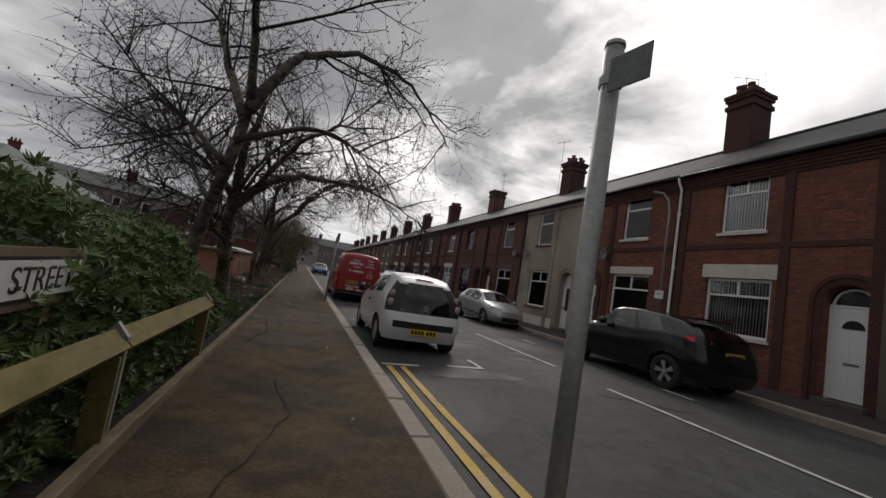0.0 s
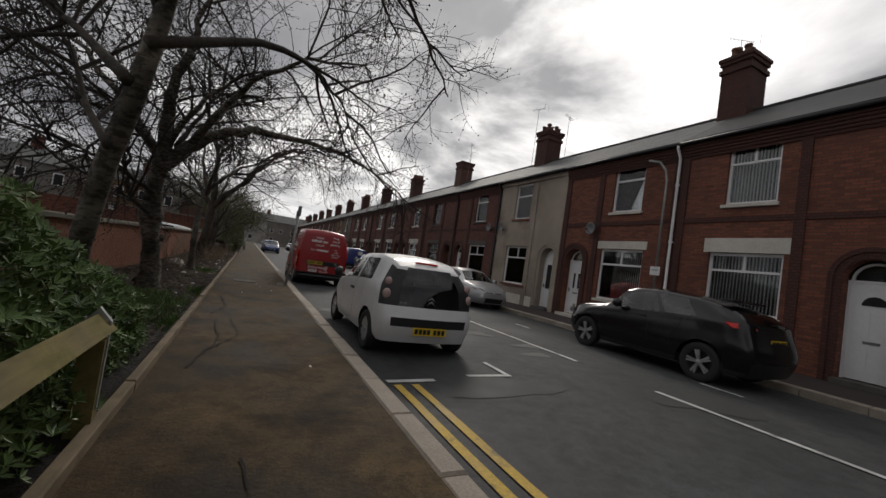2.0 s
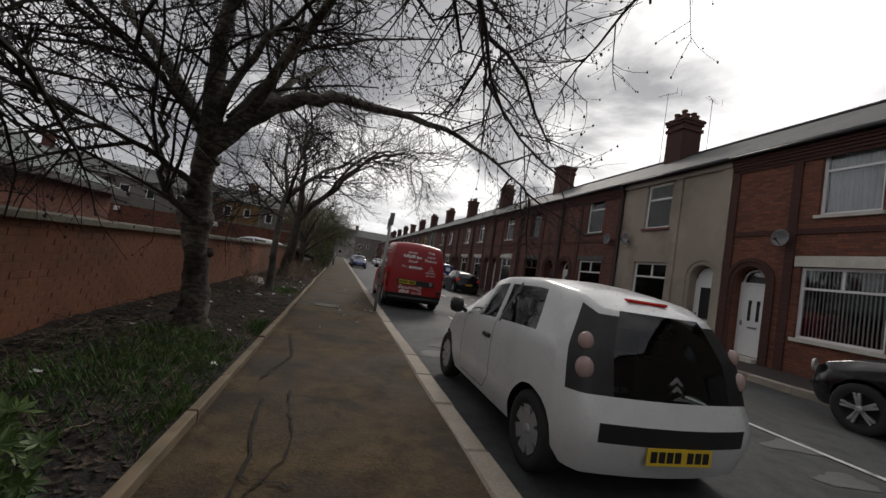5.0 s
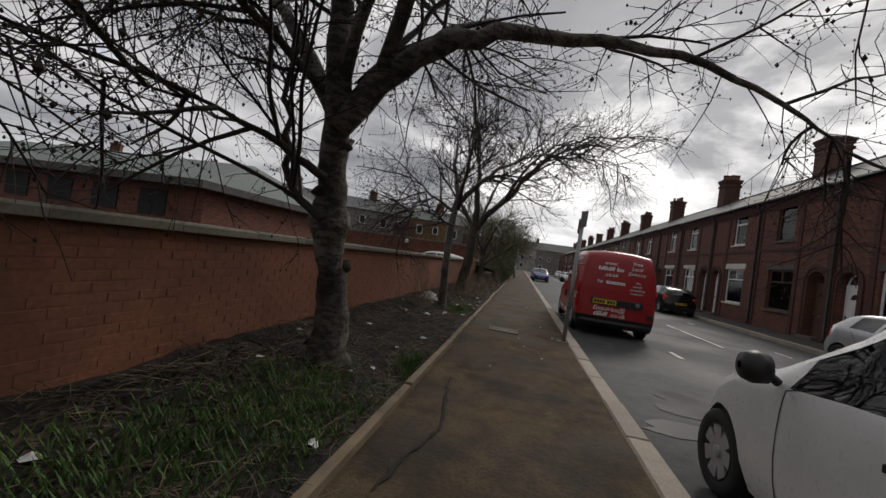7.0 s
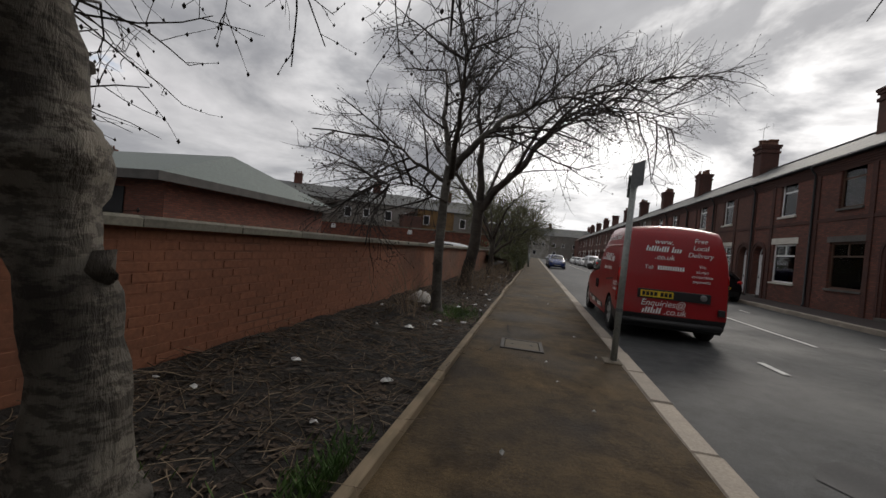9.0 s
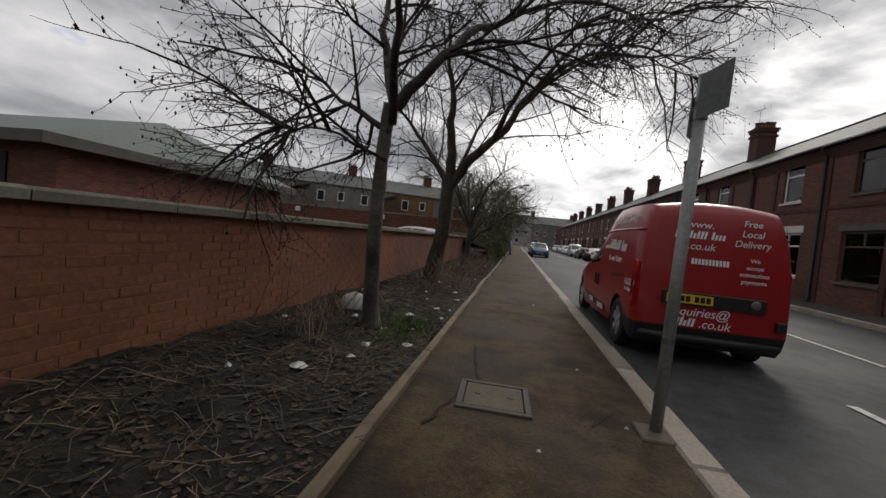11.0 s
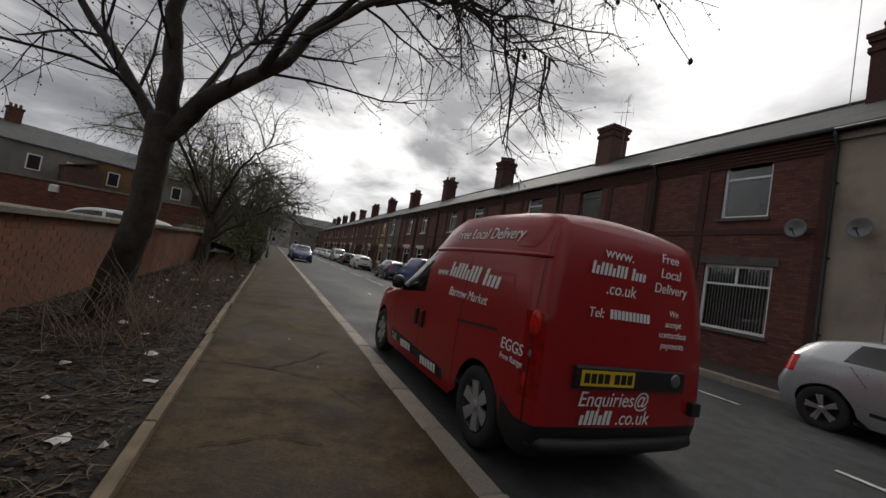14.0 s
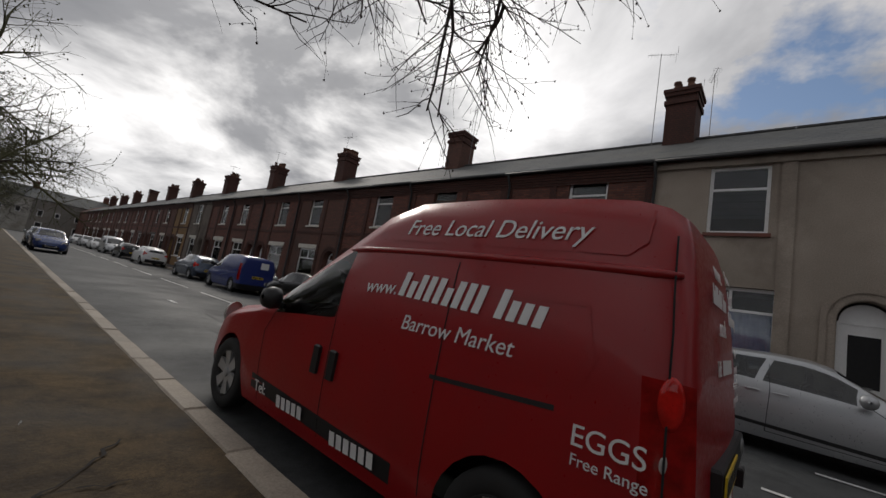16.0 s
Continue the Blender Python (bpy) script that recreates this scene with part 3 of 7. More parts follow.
# the footway's cracks and cover
def crack(pts, w):
    g, prev = Geo(), None
    path = []
    for (x0, y0), (x1, y1) in zip(pts, pts[1:]):
        for i in range(10):
            t = i / 10
            path.append((x0 + (x1 - x0) * t + rnd.uniform(-0.022, 0.022), y0 + (y1 - y0) * t + rnd.uniform(-0.022, 0.022)))
    for i in range(len(path) - 1):
        (xa, ya), (xb, yb) = path[i], path[i + 1]
        d = Vector((xb - xa, yb - ya))
        nrm = Vector((-d.y, d.x)).normalized() * w * rnd.uniform(0.3, 1.3) * 0.55
        za, zb = wob(xa, ya, 1.1, 0.010) + 0.012, wob(xb, yb, 1.1, 0.010) + 0.012
        g.poly([(xa - nrm.x, ya - nrm.y, za), (xa + nrm.x, ya + nrm.y, za), (xb + nrm.x, yb + nrm.y, zb), (xb - nrm.x, yb - nrm.y, zb)])
    tagged(g.add("pavement_crack", "crack"), "open crack in the tarmac footway", "crack", "footway cracks", "structure")


for pts, w in (([(-0.75, 7.2), (-0.55, 8.3), (-0.68, 9.6)], 0.02), ([(-0.7, 7.6), (-0.35, 8.6), (-0.5, 9.8)], 0.016), ([(-0.45, 3.4), (-0.1, 4.6), (-0.3, 5.6)], 0.012), ([(-0.75, 14.9), (-0.5, 15.8), (-0.62, 16.9)], 0.022), ([(-0.82, 20.2), (-0.35, 20.0), (-0.05, 20.3), (0.35, 20.9)], 0.018), ([(-0.4, 20.05), (0.1, 19.75), (0.5, 19.7)], 0.015), ([(-0.1, 20.3), (0.3, 20.25)], 0.012), ([(0.15, 19.6), (0.45, 18.9)], 0.010), ([(-0.75, 18.4), (-0.3, 18.5), (0.0, 18.35)], 0.012), ([(0.55, 15.6), (0.2, 15.2)], 0.012), ([(-0.78, 9.9), (-0.6, 10.8), (-0.74, 12.1)], 0.025), ([(-0.55, 8.3), (-0.25, 8.2)], 0.012)):
    crack(pts, w)
cov = thing("access_cover", "square concrete access cover in a worn metal frame", "access cover", (-0.35, 15.49, 0.0), 2)
for x0, x1, y0, y1 in ((-0.265, 0.265, -0.265, -0.22), (-0.265, 0.265, 0.22, 0.265), (-0.265, -0.22, -0.219, 0.219), (0.22, 0.265, -0.219, 0.219)):
    Geo().cham(x0, x1, y0, y1, -0.05, 0.020, 0.004).add("frame_bar", "stonegrey", cov)
Geo().cham(-0.212, 0.212, -0.212, 0.212, -0.05, 0.017, 0.006).add("lid", "concrete", cov)
for sx in (-0.12, 0.12):
    Geo().cham(sx - 0.02, sx + 0.02, -0.012, 0.012, 0.012, 0.021, 0.002).add("lifting_eye", "iron", cov)

# boundary wall, brick by brick
wall = thing("boundary_wall", "red brown brick boundary wall with concrete coping", "wall", kind="structure")
WX, W0, W1, WT = -2.88, 5.2, 33.0, 1.13
g = Geo()
g.box(WX - 0.205, WX - 0.001, W0, W1, -0.3, WT)
g.add("wall_core", "mortar", wall)
# the brick's face looks to +x: its length along y
brk = []
for v in range(3):
    b = Geo()
    b.v = [(0.0, 0.0, 0.0), (0.0, 0.215, 0.0), (0.0, 0.215, 0.065), (0.0, 0.0, 0.065), (0.014, 0.004, 0.004), (0.014, 0.211, 0.004), (0.014, 0.211, 0.061), (0.014, 0.004, 0.061)]
    b.f = [(4, 5, 6, 7), (0, 1, 5, 4), (1, 2, 6, 5), (2, 3, 7, 6), (3, 0, 4, 7)]
    brk.append(b.mesh("brick", "wallbrick"))
joined, count = Geo(), 0
for c in range(15):
    y = W0 + (0.112 if c % 2 else 0.0)
    while y < W1 - 0.22:
        z = 0.0 + c * 0.075
        dx = rnd.uniform(-0.003, 0.003)
        if 12.6 < y < 17.6 and count < 300 and c > 1:
            put("brick", brk[count % 3], wall, m=pose(WX - 0.012 + dx, y, z))
            count += 1
        else:
            b0 = len(joined.v)
            joined.v += [(px + WX - 0.012 + dx, py + y, pz + z) for px, py, pz in ((0, 0, 0), (0, 0.215, 0), (0, 0.215, 0.065), (0, 0, 0.065), (0.014, 0.004, 0.004), (0.014, 0.211, 0.004), (0.014, 0.211, 0.061), (0.014, 0.004, 0.061))]
            joined.f += [tuple(b0 + i for i in q) for q in ((4, 5, 6, 7), (0, 1, 5, 4), (1, 2, 6, 5), (2, 3, 7, 6), (3, 0, 4, 7))]
        y += 0.225
tagged(joined.add("brickwork", "wallbrick", wall), kind="stuff")
g = Geo()
g.cham(-0.17, 0.17, 0.004, 0.896, 0, 0.075, 0.02)
cope = g.mesh("coping_stone", "coping")
for i in range(31):
    put("coping_stone", cope, wall, m=pose(WX - 0.1 + rnd.uniform(-0.004, 0.004), W0 + i * 0.9, WT, 0, rnd.uniform(-0.6, 0.6), 0))

# ---- the terrace ----
EAVE, RIDGE, RIDGE_X, BACK = 6.12, 7.86, 13.9, 17.5


def window(parent, y, w, z0, z1, lower, style, fx=FRONT):
    """A white window set into the wall: frame, panes, sill, lintel, curtain."""
    win = put("window", None, parent, style.get("winlabel", "white framed window"))
    x = fx + 0.09
    fr = Geo()
    t = 0.075
    y0, y1 = y - w / 2, y + w / 2
    fr.box(x, x + 0.07, y0, y0 + t, z0, z1).box(x, x + 0.07, y1 - t, y1, z0, z1)
    fr.box(x + 0.002, x + 0.068, y0 + t, y1 - t, z0, z0 + t).box(x + 0.002, x + 0.068, y0 + t, y1 - t, z1 - t, z1)
    zt = z0 + (z1 - z0) * (0.70 if lower else style.get("trans", 0.66))
    fr.box(x + 0.004, x + 0.066, y0 + t, y1 - t, zt - 0.03, zt + 0.03)
    if lower or style.get("split"):
        fr.box(x + 0.006, x + 0.064, y - 0.03, y + 0.03, zt + 0.03, z1 - t)
    fr.add("window_frame", style.get("frame", "upvc"), win)
    tops = [(y0 + t, y - 0.03), (y + 0.03, y1 - t)] if lower or style.get("split") else [(y0 + t, y1 - t)]
    for a, b in tops:
        Geo().box(x + 0.025, x + 0.035, a, b, zt + 0.03, z1 - t).add("pane", "winglass", win).visible_shadow = False
    Geo().box(x + 0.025, x + 0.035, y0 + t, y1 - t, z0 + t, zt - 0.03).add("pane", "winglass", win).visible_shadow = False
    Geo().box(fx - 0.07, x + 0.02, y0 - 0.06, y1 + 0.06, z0 - 0.09, z0 - 0.002).add("sill", style.get("sill", "stonewhite"), win)
    if lower:
        Geo().box(fx - 0.03, x + 0.1, y0 - 0.13, y1 + 0.13, z1 + 0.004, z1 + style.get("lintel_h", 0.24)).add("lintel", style.get("lintel", "stonewhite"), win)
    elif style.get("top", True):
        Geo().box(fx - 0.035, x + 0.05, y0 - 0.10, y1 + 0.10, z1 + 0.004, z1 + 0.075).add("lintel", style.get("sill", "stonewhite"), win)
    kind = style.get("curtain_lo" if lower else "curtain_up", "curtain")
    if kind:
        cu, n = Geo(), 44
        zz = zt - 0.02 if style.get("half") and lower else z1 - 0.02
        xa = x + 0.16
        if kind == "blind":
            k = int(w / 0.085)
            for i in range(k):
                yy = y0 + 0.06 + (w - 0.12) * (i + 0.5) / k
                cu.box(-0.036, 0.036, -0.0015, 0.0015, z0 + 0.05, zz, Matrix.Translation((xa, yy, 0)) @ Matrix.Rotation(radians(52), 4, "Z"))
        else:
            for i in range(n + 1):
                yy = y0 + 0.03 + (w - 0.06) * i / n
                xx = xa + 0.022 * math.sin(i * 1.9) + 0.01 * math.sin(i * 0.7)
                cu.v += [(xx, yy, z0 + 0.03), (xx, yy, zz)]
            cu.f = [(2 * i, 2 * i + 2, 2 * i + 3, 2 * i + 1) for i in range(n)]
        cu.add("blind" if kind == "blind" else "curtain", kind, win)
    return win


def arch_pts(y, r, z, n=12, a0=0.0, a1=math.pi):
    return [(y + r * math.cos(a0 + (a1 - a0) * i / n), z + r * math.sin(a0 + (a1 - a0) * i / n)) for i in range(n + 1)]


def front_door(parent, y, style, fx=FRONT, z0=0.12):
    """A panelled door in an arched opening, with its fanlight."""
    d = put("front_door", None, parent, style.get("doorlabel", "white panelled front door with a fanlight"))
    w, zt = 0.78, 2.22
    x = fx + 0.26
    dm = style.get("door", "upvc")
    Geo().box(x, x + 0.06, y - w / 2 - 0.05, y - w / 2, z0, zt).box(x, x + 0.06, y + w / 2, y + w / 2 + 0.05, z0, zt).box(x + 0.002, x + 0.058, y - w / 2 - 0.05, y + w / 2 + 0.05, zt, zt + 0.05).add("door_frame", dm, d)
    leaf = Geo().box(x + 0.02, x + 0.06, y - w / 2 + 0.003, y + w / 2 - 0.003, z0 + 0.02, zt - 0.003).add("door_leaf", dm, d)
    if style.get("halfglass"):
        # door panes are opaque, the dark hall behind put into their colour
        Geo().box(x + 0.012, x + 0.02, y - 0.24, y + 0.24, 0.95, 2.0).add("door_pane", "dark", leaf)
        Geo().box(x + 0.008, x + 0.02, y - 0.24, y + 0.24, 0.32, 0.75).add("door_panel", dm, leaf)
    else:
        for sy in (-0.19, 0.19):
            for a, b in ((0.32, 0.85), (1.05, 1.62)):
                Geo().box(x + 0.008, x + 0.02, y + sy - 0.14, y + sy + 0.14, a, b).add("door_panel", dm, leaf)
        if style.get("slots"):
            for sy in (-0.12, 0.12):
                Geo().box(x + 0.004, x + 0.019, y + sy - 0.045, y + sy + 0.045, 1.15, 1.75).add("door_pane", "dark", leaf)
        else:
            h = Geo()
            h.slab([(x + 0.004, a, b) for a, b in arch_pts(y, 0.2, 1.74)], (0.015, 0, 0))
            h.add("door_pane", "dark", leaf)
    Geo().box(x - 0.002, x + 0.02, y - 0.13, y + 0.13, 0.93, 0.98).add("letter_plate", "aerial", leaf)
    Geo().box(x - 0.03, x + 0.02, y + style.get("hand", 1) * 0.32 - 0.015, y + style.get("hand", 1) * 0.32 + 0.015, 1.0, 1.14).add("door_handle", "aerial", leaf)
    g = Geo()
    g.slab([(x + 0.02, a, b) for a, b in arch_pts(y, w / 2, zt + 0.05)], (0.01, 0, 0))
    g.add("fanlight", style.get("fan", "winglass"), d)
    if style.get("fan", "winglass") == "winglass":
        # an added near-black sheet in place of the unlit hall
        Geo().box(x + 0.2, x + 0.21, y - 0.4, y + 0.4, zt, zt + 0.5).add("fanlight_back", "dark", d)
    ring, r0 = Geo(), w / 2 + 0.002
    a, b = arch_pts(y, r0 - 0.05, zt + 0.05), arch_pts(y, r0, zt + 0.05)
    for i in range(12):
        ring.slab([(x, *a[i]), (x, *b[i]), (x, *b[i + 1]), (x, *a[i + 1])], (0.06, 0, 0))
    ring.add("arch_frame", dm, d)
    # moulded surround
    sur = Geo()
    for r0, r1, xo in ((0.46, 0.60, -0.03), (0.60, 0.70, -0.06)):
        a, b = arch_pts(y, r0, zt + 0.05), arch_pts(y, r1, zt + 0.05)
        for i in range(12):
            sur.slab([(fx + xo, *a[i]), (fx + xo, *b[i]), (fx + xo, *b[i + 1]), (fx + xo, *a[i + 1])], (-xo + 0.03, 0, 0))
        for s in (-1, 1):
            ya, yb = sorted((y + s * r0, y + s * r1))
            sur.box(fx + xo, fx + 0.03, ya, yb, 0.0, zt + 0.05)
    sur.add("door_surround", style.get("surround", "trimbrick"), d)
    Geo().box(fx - 0.22, fx + 0.3, y - 0.45, y + 0.45, 0.004, z0 - 0.002).add("doorstep", style.get("step", "stonegrey"), d)
    return d


def facade(openings, y0, y1, z1, fx=FRONT, depth=0.28):
    """The front wall with its openings cut through: (y0, y1, z0, z1) each, arched where a fifth value says so."""
    g = Geo()
    ys = sorted({y0, y1, *[o[0] for o in openings], *[o[1] for o in openings]})
    for a, b in zip(ys, ys[1:]):
        here = sorted((o for o in openings if o[0] < b - 1e-6 and o[1] > a + 1e-6), key=lambda o: o[2])
        z = -0.3
        for o in here:
            if o[2] > z:
                g.box(fx, fx + depth, a, b, z, o[2])
            z = o[3]
        g.box(fx, fx + depth, a, b, z, z1)
    for o in openings:
        if len(o) > 4:  # spandrels over the arch
            yc, r = (o[0] + o[1]) / 2, (o[1] - o[0]) / 2
            zb = o[3] - r
            ar = arch_pts(yc, r, zb)
            for i in range(12):
                p, q = ar[i], ar[i + 1]
                g.slab([(fx, p[0], p[1]), (fx, p[0], o[3]), (fx, q[0], o[3]), (fx, q[0], q[1])], (depth, 0, 0))
    return g


def chimney(parent, y, style=0, x0=13.4, x1=14.4, top=9.75):
    top -= 0.12
    c = put("chimney", None, parent, "brick chimney stack with clay pots")
    g = Geo()
    g.box(x0, x1, y - 0.45, y + 0.45, 6.8, top - 0.25)
    g.add("chimney_shaft", "brick_c" if style == 1 else "trimbrick", c)
    g = Geo()
    g.box(x0 - 0.06, x1 + 0.06, y - 0.51, y + 0.51, top - 0.55, top - 0.40)
    g.box(x0 - 0.06, x1 + 0.06, y - 0.51, y + 0.51, top - 0.25, top - 0.12).box(x0 - 0.10, x1 + 0.10, y - 0.55, y + 0.55, top - 0.12, top)
    g.add("cap", "trimbrick", c)
    g = Geo()
    g.box(x0 - 0.04, x1 + 0.04, y - 0.49, y + 0.49, 7.0, 7.62)
    r = random.Random(int(y * 10))
    if style != 1:
        for i in range(4 if style == 0 else 5):
            px = x0 + 0.2 + (x1 - x0 - 0.4) * i / 3.5
            for dy in (-0.2, 0.2):
                if px < x1 - 0.05 and r.random() > (0.12 if style == 0 else 0.4):
                    h = r.uniform(0.22, 0.48)
                    p = Geo()
                    p.lathe([(top - 0.02, 0.13), (top + h * 0.4, 0.105), (top + h * 0.8, 0.10), (top + h * 0.82, 0.125), (top + h, 0.125), (top + h, 0.085), (top + h * 0.6, 0.08)], 12, "z", (px, y + dy, 0))
                    p.add("chimney_pot", "pot", c, smooth=True)
    return c


def aerial(x, y, z, h, yaw):
    a = thing("tv_aerial", "thin metal television aerial on a pole", "aerial", (x, y, z), yaw, "roof aerials")
    g = Geo()
    g.tube([(0, 0, -0.9), (0, 0, h)], 0.012, 6)
    g.add("mast", "aerial", a)
    g = Geo()
    g.tube([(0, -0.42, h - 0.06), (0, 0.42, h - 0.02)], 0.008, 5)
    for i in range(9):
        yy = -0.48 + i * 0.12
        g.tube([(-0.13, yy * 0.85, h - 0.05), (0.13, yy * 0.85, h - 0.05)], 0.004, 4)
    g.tube([(-0.2, -0.5, h - 0.2), (-0.2, -0.5, h + 0.14)], 0.006, 4).tube([(0.2, -0.5, h - 0.2), (0.2, -0.5, h + 0.14)], 0.006, 4)
    g.add("elements", "aerial", a)
    return a


def dish(y, z, x=FRONT):
    d = thing("satellite_dish", "small grey satellite dish on a wall bracket", "satellite dish", (x, y, z), 0, "satellite dishes")
    g = Geo()
    g.lathe([(0.0, 0.001), (-0.02, 0.10), (-0.06, 0.19), (-0.075, 0.225), (-0.07, 0.232), (-0.05, 0.19), (0.012, 0.10)], 20, "x", (-0.18, 0, 0))
    g.add("reflector", "dish", d, smooth=True)
    g = Geo()
    g.tube([(0.0, 0, -0.1), (-0.15, 0, -0.1), (-0.17, 0, 0)], 0.02, 6).tube([(-0.2, 0, -0.2), (-0.42, 0, -0.06)], 0.012, 5).box(-0.46, -0.40, -0.03, 0.03, -0.09, -0.03)
    g.add("arm", "black", d)
    return d


def terraced_house(y0, y1, win_y, door_y, style, detail=True):
    lab = style["label"]
    h = thing("terraced_house", lab, "house", group="terrace")
    wm = style["wall"]
    uw, lw = 1.24, 1.76
    zl = style.get("zlo", 0.92)
    ops = [(win_y - uw / 2, win_y + uw / 2, 4.10, 5.86), (win_y - lw / 2, win_y + lw / 2, zl, 2.76), (door_y - 0.44, door_y + 0.44, 0.0, 2.71, 1)]
    facade(ops, y0, y1, EAVE).add("wall", wm, h)
    Geo().box(FRONT + 0.28, BACK, y0, y0 + 0.1, -0.3, EAVE).box(FRONT + 0.28, BACK, y1 - 0.1, y1, -0.3, EAVE).box(BACK - 0.2, BACK, y0 + 0.1, y1 - 0.1, -0.3, EAVE).box(FRONT + 0.3, BACK - 0.2, y0 + 0.1, y1 - 0.1, -0.1, 0.0).box(FRONT + 0.3, BACK - 0.2, y0 + 0.1, y1 - 0.1, 3.2, 3.5).add("inner_walls", "render", h)
    window(h, win_y, uw, 4.10, 5.86, False, style)
    window(h, win_y, lw, zl, 2.76, True, style)
    front_door(h, door_y, style)
    # roof, with its eaves board and gutter
    g = Geo()
    ex = FRONT - 0.22
    g.slab([(ex, y0, EAVE - 0.02), (ex, y1, EAVE - 0.02), (RIDGE_X, y1, RIDGE), (RIDGE_X, y0, RIDGE)], (0, 0, 0.07))
    g.slab([(RIDGE_X, y0, RIDGE), (RIDGE_X, y1, RIDGE), (BACK + 0.2, y1, EAVE - 0.1), (BACK + 0.2, y0, EAVE - 0.1)], (0, 0, 0.07))
    roof = g.add("roof", style.get("roof", "slate"), h)
    g = Geo()
    n = int((y1 - y0) / 0.45)
    for i in range(n):
        a, b = y0 + (y1 - y0) * i / n, y0 + (y1 - y0) * (i + 1) / n
        g.tube([(RIDGE_X, a + 0.004, RIDGE + 0.055), (RIDGE_X, b - 0.004, RIDGE + 0.06)], 0.09, 8)
    g.add("ridge_tiles", "slate_dark", roof)
    g = Geo()
    g.tube([(ex - 0.05, y0, EAVE - 0.05), (ex - 0.05, y1, EAVE - 0.05)], 0.055, 8)
    g.add("gutter", style.get("gutter", "iron"), h, smooth=True)
    if style.get("band", True):
        for i in range(5):
            z = EAVE - 0.10 - i * 0.085
            Geo().box(FRONT - 0.16 + i * 0.03, FRONT, y0 + 0.002, y1 - 0.002, z - 0.078, z).add("corbel_course", style.get("trim", "trimbrick"), h)
        lo, hi = min(win_y, door_y), max(win_y, door_y)
        Geo().box(FRONT - 0.03, FRONT, y0 + 0.002, y1 - 0.002, 3.62, 3.76).add("string_course", style.get("trim", "trimbrick"), h)
        for yy in (y0 + 0.12, y1 - 0.12, (lo + 0.62 + hi - 0.44) / 2):
            Geo().box(FRONT - 0.045, FRONT, yy - 0.11, yy + 0.11, 0.0, 5.6).add("pilaster", style.get("trim", "trimbrick"), h)
    else:
        for yy in (y0 + 0.16, win_y + (0.95 if door_y > win_y else -0.95)):
            Geo().box(FRONT - 0.05, FRONT, yy - 0.14, yy + 0.14, 0.0, 5.855).add("pilaster", wm, h)
        g = Geo()
        g.box(FRONT - 0.09, FRONT, y0 + 0.002, y1 - 0.002, 5.86, 6.04)
        g.add("cornice", wm, h)
        ya, yb = (y0 + 0.31, door_y - 0.72) if door_y > win_y else (door_y + 0.72, y1 - 0.004)
        Geo().box(FRONT - 0.03, FRONT, ya, yb, 0.0, 0.45).add("plinth", "stonewhite", h)
    return h


ST_A = dict(label="red brick terraced house with white windows and door", wall="brick_a", curtain_up="blind", curtain_lo="blind", split=True, zlo=1.15, lintel_h=0.40, roof="slate_dark", door="upvc", sill="stonewhite", hand=-1)
ST_B = dict(label="red brick terraced house with net curtains and white lintel", wall="brick_a", curtain_up="curtain", curtain_lo="blind", slots=True, step="stonewhite", lintel_h=0.28)
ST_C = dict(label="pebbledashed terraced house with pale rendered front", wall="pebbledash", band=False, curtain_up=None, curtain_lo="curtain_blue", half=True, halfglass=True, sill="stonered", lintel="pebbledash", lintel_h=0.05, surround="pebbledash", fan="upvc", top=False, step="stonegrey")
ST_D = dict(label="dark red brick terraced house with white framed windows", wall="brick_b", curtain_up=None, curtain_lo="blind", lintel="stonegrey", sill="stonegrey", top=False)
ST_E = dict(label="dark red brick terraced house with brown timber windows", wall="brick_b", curtain_up="curtain", curtain_lo=None, frame="woodbrown", lintel="stonegrey", door="woodbrown", sill="stonegrey", top=False, doorlabel="dark timber front door in an arched opening", winlabel="brown timber window")
ST_F = dict(label="red brick terraced house with white lintels and string course", wall="brick_b", curtain_up="curtain", curtain_lo="curtain", lintel_h=0.3)
ST_G = dict(label="brown brick terraced house with white windows", wall="brick_c", curtain_up=None, curtain_lo="curtain", sill="stonewhite")
ST_H = dict(label="dark red brick terraced house with white sash windows", wall="brick_b", curtain_up="curtain", curtain_lo="blind", sill="stonewhite")
ST_P = dict(label="pale rendered terraced house down the street", wall="render", band=False, curtain_up="curtain", curtain_lo="curtain", surround="render", lintel="stonewhite")
ST_Y = dict(label="yellow painted terraced house down the street", wall="brick_y", curtain_up="curtain", curtain_lo="curtain")
PAIR, FIRST = 9.80, 10.75
near = [(ST_A, ST_B), (ST_C, ST_D), (ST_E, ST_F), (ST_G, ST_H), (ST_H, ST_F), (ST_P, ST_Y), (ST_G, ST_D), (ST_D, ST_F), (ST_H, ST_G), (ST_F, ST_H), (ST_G, ST_F), (ST_H, ST_D)]
for k, (sa, sb) in enumerate(near):
    yc = FIRST + PAIR * k
    y0 = 5.80 if k == 0 else yc - PAIR / 2
    a = terraced_house(y0, yc, yc - 1.92, yc - 4.2 if k else 6.40, sa)
    b = terraced_house(yc, yc + PAIR / 2, yc + 1.92, yc + 4.05, sb)
    chimney(a, yc, (0, 3, 1, 2, 0, 3, 0, 2, 1, 0, 3, 0)[k], top=(9.95, 9.75, 9.7, 9.75, 9.8, 9.7, 9.8, 9.7, 9.8, 9.8, 9.7, 9.8)[k])
